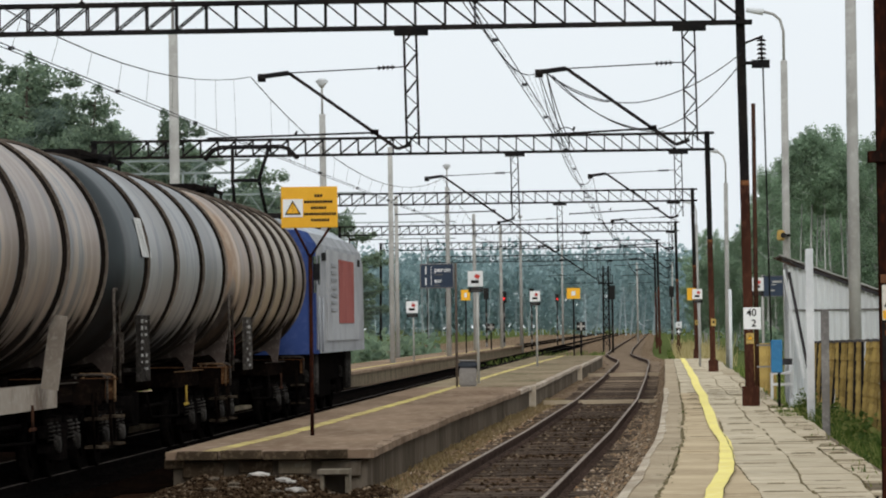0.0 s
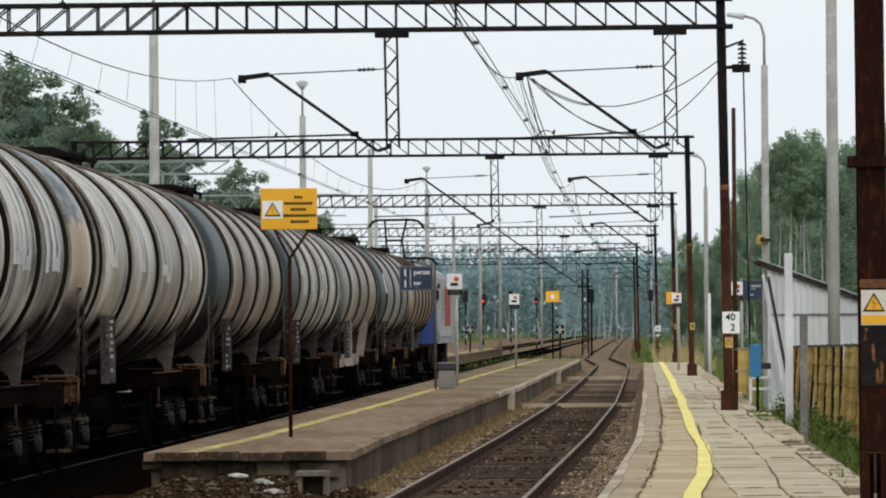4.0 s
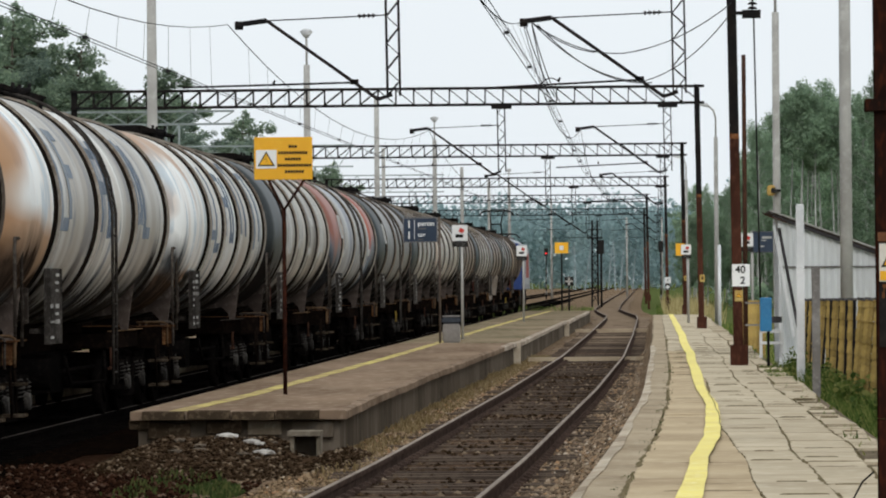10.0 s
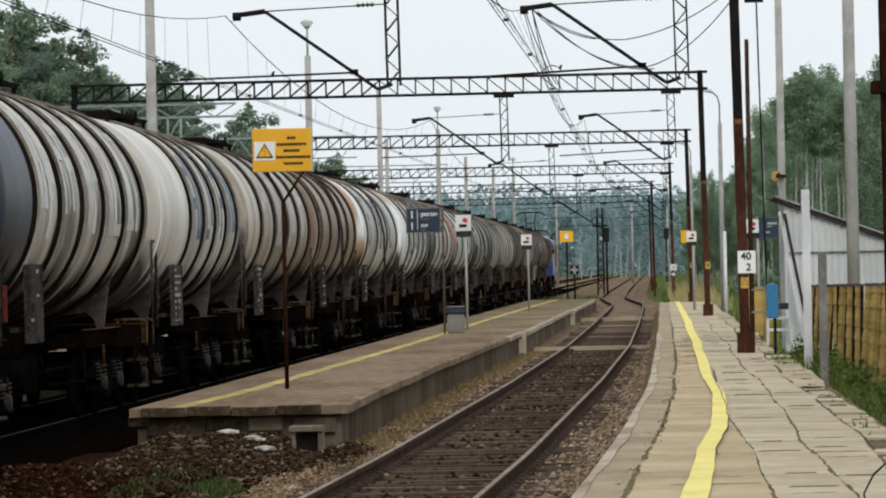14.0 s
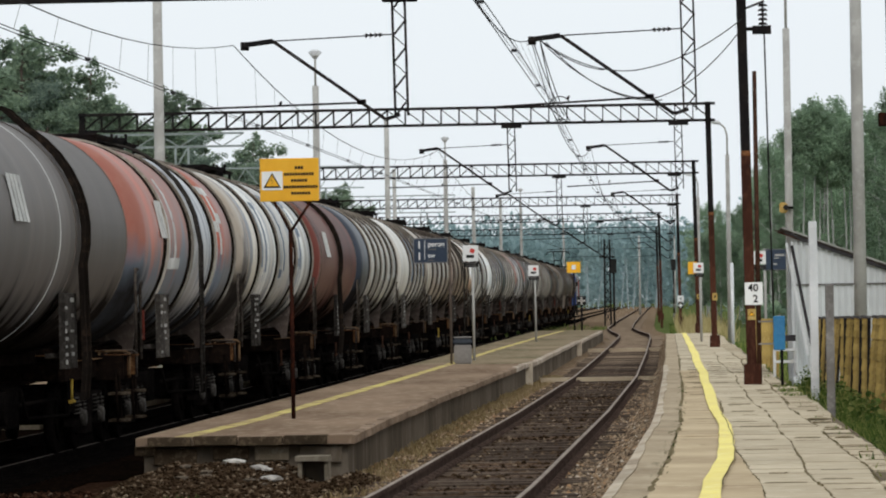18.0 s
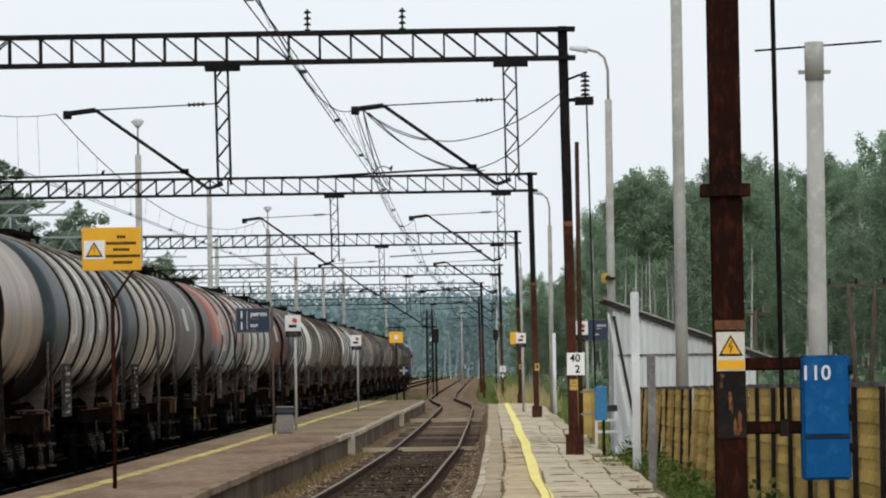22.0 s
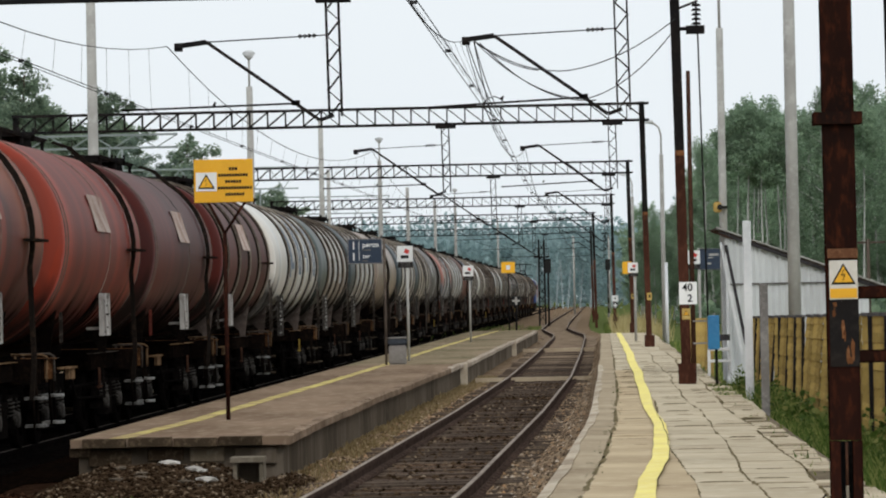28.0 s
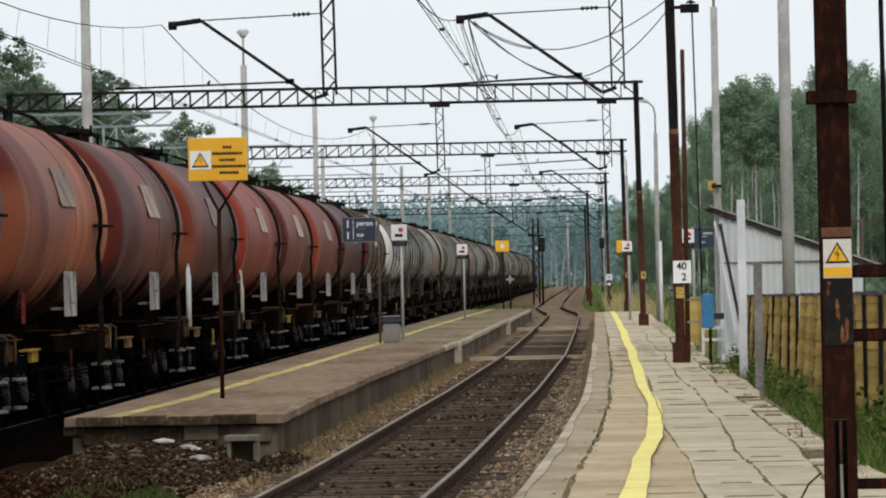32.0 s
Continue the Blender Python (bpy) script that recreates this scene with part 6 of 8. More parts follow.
    if i > 25:
        if i == 31:
            part("air_pipe", shared("spear_pipe", spear_pipe_mesh, WHITEPAINT), WHITEPAINT, w, "pair of white pointed uprights", at=pose(1.36, -fl + 0.5, 1.1))
        elif i == 30:
            part("air_pipe", shared("hook_pipe", hook_pipe_mesh, CREAMPIPE), CREAMPIPE, w, "pair of cream hooked pipes", at=pose(1.36, -fl + 0.45, 1.1))
        bm = B()
        box(bm, 1.38, -fl + 1.9, 0.98, 0.05, 0.7, 0.14)
        box(bm, 1.38, -fl + 1.6, 1.07, 0.12, 1.3, 0.025)
        part("brake_board", bm, DULLYELLOW if i % 4 == 1 else RUSTBAR, w, "brake lever board")
    else:
        part("handrail", shared("handrail", rail_mesh, RAILGREY), RAILGREY, w, at=pose(1.38, -fl + 0.4, 1.15))
    bm = B()
    box(bm, 1.30, -half + 1.55, 1.62, 0.04, 0.09, 0.42)
    part("lamp_bracket", bm, LAMPRED if i % 3 == 0 else RAILGREY, w)
    bm = B()
    rod(bm, (1.1, -1.6, 0.75), (1.1, 1.6, 0.75), 0.03, n=6)
    box(bm, 0.3, 0.4, 0.68, 0.9, 0.9, 0.5)
    # Added filler box, hiding the bright ground beyond and keeping this dark.
    box(bm, 0, 0, 0.64, 0.5, 2 * half - 5.6, 0.56)
    rod(bm, (-0.2, -1.2, 0.7), (0.9, -1.2, 0.7), 0.2, n=12)
    part("brake_gear", bm, BLACKIRON, w)
    part("brake_rod", shared("brake_rod", brake_rod_mesh, BLACKIRON), BLACKIRON, w)
    bm = B()
    rod(bm, (1.32, half - 4.0 - (i % 3), 1.0), (1.32, half - 4.0 - (i % 3), 0.72), 0.02, n=5)
    rod(bm, (1.32, half - 4.2 - (i % 3), 0.72), (1.32, half - 3.8 - (i % 3), 0.72), 0.025, n=5)
    part("brake_handle", bm, DULLYELLOW if i % 6 == 1 else RUSTBROWN, w)
    if "l" in extra:
        part("ladder", shared("ladder", ladder_mesh, PANELDARK), PANELDARK, w, at=pose(0, -0.2, 0))
    if "k" in extra:
        bm = B()
        for k in range(4):
            box(bm, 0, -0.42 + k * 0.28, 0, 0.008, 0.2, 0.55)
        part("lettering", bm, LOGOWHITE, w, "worn white lettering", at=pose(R * math.cos(0.22) + 0.012, -half + 2.6, ZC + R * math.sin(0.22), 0, -12.6, 0))
    if "p" in extra:
        bm = B()
        box(bm, 0, 0, 0, 0.008, 1.7, 0.56)
        part("data_plate", bm, TORNPLATE, w, "pale inspection plate", at=pose(R * math.cos(0.3) + 0.012, -0.3, ZC + R * math.sin(0.3), 0, -17.2, 0))
        bm = B()
        box(bm, 0, 0, 0, 0.16, 1.3, 0.035)
        part("shelf_bracket", bm, RING, w, at=pose(R + 0.1, half - 2.1, ZC - 0.05))
    if "w" in extra:
        for y, tilt in ((-half + 4.9, 0), (-half + 10.4, 8)):
            bm = B()
            box(bm, 1.30, y, 1.6, 0.2, 0.12, 0.9, 0, tilt, 0)
            part("pale_stay", bm, PALEBAR, w, "pale painted tank stay")
        bm = B()
        box(bm, 1.05, -half + 7.5, 1.06, 0.12, 2.0 * fl * 0.62, 0.3)
        part("side_sill", bm, PALEBAR, w, "pale beige side sill")
    return w, front - half


LOCOBLUE = worn("loco_blue", (0.042, 0.07, 0.2), (0.03, 0.05, 0.145), (0.08, 0.11, 0.25), 2.0, 0.5)
LOCOGREY = worn("loco_grey", (0.33, 0.335, 0.345), (0.24, 0.243, 0.25), (0.4, 0.405, 0.415), 2.0, 0.55)
LOCORED = worn("loco_red", (0.36, 0.125, 0.11), (0.29, 0.10, 0.09), (0.38, 0.18, 0.16), 2.0, 0.5)
LOCOROOF = worn("loco_roof", (0.5, 0.52, 0.55), (0.36, 0.38, 0.4), (0.58, 0.6, 0.62), 2.0, 0.5)
DARKGLASS = worn("cab_glass", (0.02, 0.025, 0.03), (0.015, 0.02, 0.02), (0.03, 0.03, 0.035), 2.0, 0.1, relief=0.0)


def locomotive():
    half = 8.6
    tail = 87.2
    zb = 1.32
    w = thing("locomotive", "blue and grey electric locomotive with a raised pantograph", "locomotive", pose(TRAIN_X, tail + half, 0))
    sec = [(-1.46, zb), (-1.46, 3.3), (-1.40, 3.62), (-1.22, 3.86), (1.22, 3.86), (1.40, 3.62), (1.46, 3.3), (1.46, zb)]

    def hull(bm, y0, y1, slope0=0.0, slope1=0.0):
        a = [bm.verts.new((x, y0 + slope0 * max(0, z - 2.2), z)) for x, z in sec]
        b = [bm.verts.new((x, y1 + slope1 * max(0, z - 2.2), z)) for x, z in sec]
        bm.faces.new(a)
        bm.faces.new(b[::-1])
        for i in range(8):
            f = bm.faces.new((a[i], a[(i + 1) % 8], b[(i + 1) % 8], b[i]))
    bm = B()
    hull(bm, -half, -half + 3.1, 0.35)
    cab = part("rear_cab", bm, LOCOBLUE, w, "blue cab end")
    bm = B()
    box(bm, 0, -half + 0.24, 3.02, 2.3, 0.1, 0.75, -18)
    part("windscreen", bm, DARKGLASS, cab)
    bm = B()
    box(bm, 1.47, -half + 1.7, 2.95, 0.03, 0.7, 0.75)
    part("side_window", bm, DARKGLASS, cab)
    bm = B()
    box(bm, 1.47, -half + 2.6, 2.45, 0.03, 0.7, 2.1)
    door = part("cab_door", bm, LOCOGREY, cab)
    bm = B()
    box(bm, 1.49, -half + 2.6, 3.05, 0.02, 0.45, 0.6)
    part("door_window", bm, DARKGLASS, door)
    bm = B()
    box(bm, 1.56, -half + 1.15, 3.0, 0.12, 0.06, 0.34)
    part("mirror", bm, SIGNBLACK, cab)
    for y in (-half + 2.15, -half + 3.05):
        bm = B()
        rod(bm, (1.53, y, 1.35), (1.53, y, 2.5), 0.02, n=6)
        part("handrail", bm, LOCOROOF, cab)
    bm = B()
    hull(bm, -half + 3.1, half - 0.2, 0, -0.3)
    body = part("body", bm, LOCOGREY, w, "grey body side")
    bm = B()
    box(bm, 1.475, 1.2, 2.55, 0.04, 9.6, 1.95)
    fr = part("side_frame", bm, LOCOSIDE, body, "paler raised side panel")
    bm = B()
    box(bm, 1.505, 1.9, 2.65, 0.02, 4.6, 1.4)
    part("red_panel", bm, LOCORED, fr, "faded red side panel")
    for k in range(7):
        bm = B()
        box(bm, 1.505, -1.9, 3.2 - k * 0.16, 0.03, 1.6, 0.07)
        part("louvre", bm, LOCOGREY, fr)
    for y in (-4.6, 5.9):
        bm = B()
        box(bm, 1.49, y, 3.35, 0.06, 0.5, 0.16)
        part("grille", bm, SIGNBLACK, body)
    bm = B()
    hull2 = [(-1.16, 3.86), (-0.8, 4.1), (0.8, 4.1), (1.16, 3.86)]
    a = [bm.verts.new((x, -half + 0.9, z)) for x, z in hull2]
    b = [bm.verts.new((x, half - 1.2, z)) for x, z in hull2]
    bm.faces.new(a)
    bm.faces.new(b[::-1])
    for i in range(4):
        bm.faces.new((a[i], a[(i + 1) % 4], b[(i + 1) % 4], b[i]))
    roof = part("roof", bm, LOCOROOF, w, "pale roof")
    for y, L in ((-2.2, 1.6), (0.6, 2.2), (3.0, 1.2)):
        bm = B()
        box(bm, 0, y, 4.17, 1.4, L, 0.16)
        part("roof_unit", bm, PANELGREY, roof)
    bm = B()
    box(bm, 0, 0, 1.0, 2.3, 2 * half - 1.0, 0.6)
    box(bm, 0, 0, 0.6, 2.2, 4.0, 0.5)
    part("underframe", bm, BLACKIRON, w)
    for y in (-4.9, 4.9):
        bg_ = part("bogie", shared("bogie", bogie_mesh, BLACKIRON), BLACKIRON, w, at=pose(0, y, 0.1))
        for dy in (-1.35, 1.35):
            part("wheelset", shared("wheelset", wheelset_mesh, BLACKIRON), BLACKIRON, bg_, at=pose(0, dy, -0.1))
            part("coil_spring", shared("coil_spring", spring_mesh, GEARGREY), GEARGREY, bg_, at=pose(1.18, dy * 0.7, 0.75))
            bm = B()
            rod(bm, (1.28, dy * 0.4, 0.35), (1.28, dy * 0.4, 1.25), 0.05, n=6)
            part("damper", bm, GEARGREY, bg_)
    for y, rz in ((half + 0.4, 0), (-half - 0.4, 180)):
        for x in (-0.875, 0.875):
            part("buffer", shared("buffer", buffer_mesh, BLACKIRON), BLACKIRON, w, at=pose(x, y, 1.06, 0, 0, rz))
    for y0, up in ((-5.0, True), (5.2, False)):
        zt = 5.68 if up else 4.5
        zm = (zt + 4.2) / 2
        bm = B()
        box(bm, 0, y0, 4.2, 1.3, 1.0, 0.08)
        pan = part("pantograph", bm, DARKSTEEL, w, "raised black pantograph" if up else "folded pantograph")
        for x in (-0.55, 0.55):
            bm = B()
            tube(bm, [(x * 0.6, y0, 4.22), (x * 0.5, y0 - 1.1, zm), (x * 0.7, y0 + 0.1, zt)], 0.04, 6)
            part("folding_arm", bm, DARKSTEEL, pan)
        bm = B()
        rod(bm, (-0.3, y0 - 1.1, zm), (0.3, y0 - 1.1, zm), 0.04, n=6)
        part("knee_bar", bm, DARKSTEEL, pan)
        for dy, r in ((0.0, 0.045), (0.35, 0.035)):
            bm = B()
            tube(bm, [(-0.98, y0 + dy, zt - 0.25), (-0.8, y0 + dy, zt - 0.05), (-0.62, y0 + dy, zt), (0.62, y0 + dy, zt), (0.8, y0 + dy, zt - 0.05), (0.98, y0 + dy, zt - 0.25)], r, 6)
            part("contact_bow", bm, DARKSTEEL, pan)
    return w, tail + half


LOCOSIDE = worn("loco_side", (0.38, 0.385, 0.395), (0.29, 0.293, 0.3), (0.45, 0.455, 0.465), 2.0, 0.55)


def travelled(t):
    """How far the train has come since the start."""
    if t <= 9.6:
        return 15.8 * t
    if t <= 14.5:
        return 151.68 + 14.4 * (t - 9.6)
    return 222.24 + 14.25 * (t - 14.5)


TRAIN = []


def train():
    TRAIN.append(locomotive())
    for i in range(len(WAGONS) - 1):
        TRAIN.append(wagon(i))


def motions():
    for ob, y0 in TRAIN:
        walk(ob, [(t, pose(TRAIN_X, y0 + travelled(t), 0)) for t in (0, 2, 4, 6, 8, 9, 10, 11, 12.5, 14, 16, 18, 20, 22, 24, 26, 28, 30, 32)])


# ---- poles and lamp posts ----
def lamp_post(x, y, top, side, r=0.11, arm=0.55):
    p = thing("lamp_post", "tall pale concrete lamp post with a curved arm", "lamp post", pose(x, y, 0), "station lamp posts")
    bm = B()
    rod(bm, (0, 0, GROUND_Z), (0, 0, top - 1.2), r, r * 0.78, n=12)
    part("pole", bm, POLE, p)
    bm = B()
    pts = [(0, 0, top - 1.25), (0, 0, top - 0.45), (side * 0.08, 0, top - 0.15), (side * 0.25, 0, top), (side * arm, 0, top + 0.08)]
    tube(bm, pts, 0.035, 8)
    part("arm", bm, POLE, p)
    bm = B()
    rod(bm, (side * (arm - 0.05), 0, top + 0.06), (side * (arm + 0.4), 0, top + 0.12), 0.09, 0.06, n=10)
    part("lamp_head", bm, WHITEPAINT, p)
    return p


def bowl_post(x, y, top):
    p = thing("lamp_post", "tall pale concrete post with a bowl-shaped lamp", "lamp post", pose(x, y, 0), "station lamp posts")
    bm = B()
    rod(bm, (0, 0, GROUND_Z), (0, 0, top - 1.1), 0.14, 0.10, n=12)
    part("pole", bm, POLE, p)
    bm = B()
    rod(bm, (0, 0, top - 1.1), (0, 0, top - 0.1), 0.035, n=6)
    part("stem", bm, POLE, p)
    bm = B()
    rod(bm, (0, 0, top - 0.22), (0, 0, top - 0.02), 0.06, 0.22, n=14)
    rod(bm, (0, 0, top - 0.02), (0, 0, top + 0.08), 0.22, 0.10, n=14)
    part("bowl_lamp", bm, WHITEPAINT, p)


def plain_pole(x, y, top, r=0.12, material=POLE, label="plain pale concrete pole", base=GROUND_Z):
    bm = B()
    rod(bm, (0, 0, base), (0, 0, top), r, r * 0.82, n=12)
    solid("concrete_pole" if material is POLE else "steel_pole", bm, material, label, "pole", m=pose(x, y, 0))


OLDWOOD = worn("old_pole_wood", (0.10, 0.078, 0.062), (0.055, 0.043, 0.035), (0.16, 0.135, 0.11), 2.0, 0.9, streak=(1, 1, 0.3))


def poles():
    for x, y, top in ((-10.98, 97, 9.7), (-11.2, 144, 10.0), (-10.9, 223, 10.0), (-10.6, 330, 10.0)):
        bowl_post(x, y, top)
    for x, y, top in ((-11.4, 184, 9.4), (-11.2, 262, 8.5), (-11.0, 300, 8.6), (-14.5, 240, 9.0), (-17, 400, 9), (-10.65, 470, 10.4), (-3.0, 520, 9), (4.5, 480, 9), (1.2, 560, 9.5)):
        plain_pole(x, y, top)
    post = lamp_post(3.12, 112, 9.75, -1)
    bm = B()
    box(bm, -0.15, -0.3, 4.06, 0.2, 0.2, 0.26)
    bmesh.ops.bevel(bm, geom=bm.edges[:], offset=0.03, segments=2, affect="EDGES")
    box_lamp = part("box_lamp", bm, DULLPLATE, post, "yellow box lamp clamped to the pole")
    bm = B()
    rod(bm, (-0.09, -0.41, 4.06), (-0.09, -0.43, 4.06), 0.07, n=12)
    part("lens", bm, SIGNBLACK, box_lamp)
    bm = B()
    box(bm, -0.02, -0.15, 4.06, 0.24, 0.2, 0.06)
    part("clamp", bm, DARKSTEEL, box_lamp)
    lamp_post(2.5, 175, 8.6, -1, 0.10, 0.35)
    lamp_post(1.9, 250, 8.6, -1, 0.10, 0.35)
    plain_pole(3.43, 79, 9.0, 0.118)
    plain_pole(1.63, 79, 5.85, 0.045, RUSTBROWN, "thin rusty brown pole beside the gantry mast")
    # street pole with a collar and cross wires
    s = thing("street_pole", "thick concrete pole with a collar and a thin crossbar", "pole", pose(4.28, 58, 0))
    bm = B()
    rod(bm, (0, 0, GROUND_Z), (0.02, 0, 5.6), 0.13, 0.112, n=14)
    part("shaft", bm, POLE, s)
    bm = B()
    rod(bm, (0.02, 0, 5.55), (0.02, 0, 6.05), 0.125, 0.125, n=14)
    box(bm, 0.02, 0, 5.66, 0.42, 0.06, 0.05)
    part("collar", bm, POLE, s)
    bm = B()
    rod(bm, (-0.75, 0, 5.95), (0.9, 0, 6.05), 0.014, n=5)
    part("crossbar", bm, DARKSTEEL, s)
    # wooden double pole and a single pole on the meadow
    h = thing("wooden_pole", "distant brown wooden double pole with a crossbar", "pole", pose(12.6, 150, 0))
    for dx in (-0.47, 0.44):
        bm = B()
        rod(bm, (dx * 0.35, 0, GROUND_Z), (dx, 0, 4.5), 0.09, 0.07, n=8)
        part("leg", bm, OLDWOOD, h)
    bm = B()
    beam(bm, (-1.2, 0, 4.44), (0.85, 0, 4.44), 0.09, 0.1)
    arm = part("crossbar", bm, OLDWOOD, h)
    for dx in (-1.1, -0.2, 0.75):
        bm = B()
        rod(bm, (dx, 0, 4.46), (dx, 0, 4.68), 0.05, 0.03, n=8)
        part("insulator", bm, DARKSTEEL, arm)
    h = thing("wooden_pole", "distant brown wooden pole with a crossbar", "pole", pose(15.6, 260, 0))
    bm = B()
    rod(bm, (0, 0, GROUND_Z), (0, 0, 4.9), 0.13, 0.1, n=8)
    part("stem", bm, OLDWOOD, h)
    bm = B()
    beam(bm, (-0.7, 0, 4.7), (1.0, 0, 4.7), 0.1, 0.12)
    part("crossbar", bm, OLDWOOD, h)
    # low white platform end post
    bm = B()
    rod(bm, (0, 0, GROUND_Z), (0, 0, 2.98), 0.055, n=10)
    solid("marker_post", bm, WHITEPAINT, "short thick white post beside the platform", "post", m=pose(2.23, 150, 0))
    # signal by the line
    s = thing("signal_mast", "dark lattice signal mast with signal heads", "signal", pose(-4.1, 316, 0))
    bm = B()
    for dx in (-0.2, 0.2):
        beam(bm, (dx * 1.1, 0, GROUND_Z), (dx * 0.9, 0, 6.0), 0.16, 0.12)
    for k in range(9):
        z = 0.2 + k * 0.62
        for e in (-1, 1):
            beam(bm, (-0.2 * e, 0, z), (0.2 * e, 0, z + 0.6), 0.06, 0.05)
    part("lattice", bm, DARKSTEEL, s)
    bm = B()
    box(bm, 0, 0, 4.75, 1.1, 0.5, 0.1)
    for dx in (-0.5, -0.25, 0.25, 0.5):
        beam(bm, (dx, -0.2, 4.75), (dx, -0.2, 5.35), 0.04, 0.04)
    beam(bm, (-0.5, -0.2, 5.35), (0.5, -0.2, 5.35), 0.04, 0.04)
    part("service_platform", bm, DARKSTEEL, s, "small railed service platform")
    bm = B()
    box(bm, 0.45, 0, 4.1, 0.4, 0.3, 1.0)
    part("signal_head", bm, SIGNBLACK, s)
    bm = B()
    rod(bm, (0.45, 0, GROUND_Z), (0.45, 0, 3.8), 0.07)
    part("post", bm, DARKSTEEL, s)
    for x, y, h, lit in ((-11.25, 312, 3.65, True), (-12.5, 312, 3.9, False), (-10.75, 450, 4.35, True), (0.6, 330, 4.0, False), (-12.2, 250, 3.2, False), (-11.0, 370, 4.3, False)):
        s = thing("light_signal", "slim light signal on a striped post" + (", red lamp lit" if lit else ", unlit"), "signal", pose(x, y, 0), "light signals along the line")
        bm = B()
        rod(bm, (0, 0, GROUND_Z), (0, 0, h), 0.06)
        post = part("post", bm, DARKSTEEL, s)
        for k in range(4):
            bm = B()
            rod(bm, (0, 0, 0.3 + k * 0.7), (0, 0, 0.65 + k * 0.7), 0.07, n=10)
            part("white_band", bm, PANELGREY, post, "white painted band")
        bm = B()
        box(bm, 0, -0.05, h + 0.2, 0.36, 0.2, 0.8)
        part("signal_head", bm, SIGNBLACK, s)
        if lit:
            bm = B()
            rod(bm, (0, -0.16, h + 0.1), (0, -0.2, h + 0.1), 0.09, n=10)
            part("red_lamp", bm, REDLAMP, s, "lit red signal lamp")
    # light steel frame behind the train
    for x0, y, za, zb in ((-23.8, 172, 8.0, 8.5), (-24.4, 250, 8.3, 9.5), (-23.5, 340, 8.6, 9.9)):
        s = thing("yard_gantry", "pale steel lattice portal over the far tracks", "gantry", pose(x0, y, 0))
        for dx in (-8.6, 5.2):
            bm = B()
            for e in (-0.25, 0.25):
                beam(bm, (dx + e, 0, GROUND_Z), (dx + e, 0, za), 0.08, 0.08)
            for k in range(10):
                z = GROUND_Z + (za - GROUND_Z) * k / 10
                beam(bm, (dx - 0.25 if k % 2 else dx + 0.25, 0, z), (dx + 0.25 if k % 2 else dx - 0.25, 0, z + (za - GROUND_Z) / 10), 0.04, 0.04)
            part("tower", bm, PALESTEEL, s)
        bm = B()
        for z in (za, zb):
            beam(bm, (-9, 0, z), (7.6, 0, z), 0.08, 0.08)
        for k in range(20):
            x = -9 + k * 0.83
            beam(bm, (x, 0, za if k % 2 else zb), (x + 0.83, 0, zb if k % 2 else za), 0.045, 0.045)
        part("beam_truss", bm, PALESTEEL, s)


def red_glow(t, b):
    b.inputs["Base Color"].default_value = (0.8, 0.02, 0.02, 1)
    b.inputs["Emission Color"].default_value = (1.0, 0.03, 0.03, 1)
    b.inputs["Emission Strength"].default_value = 1.0


REDLAMP = mat("red_lamp", red_glow)


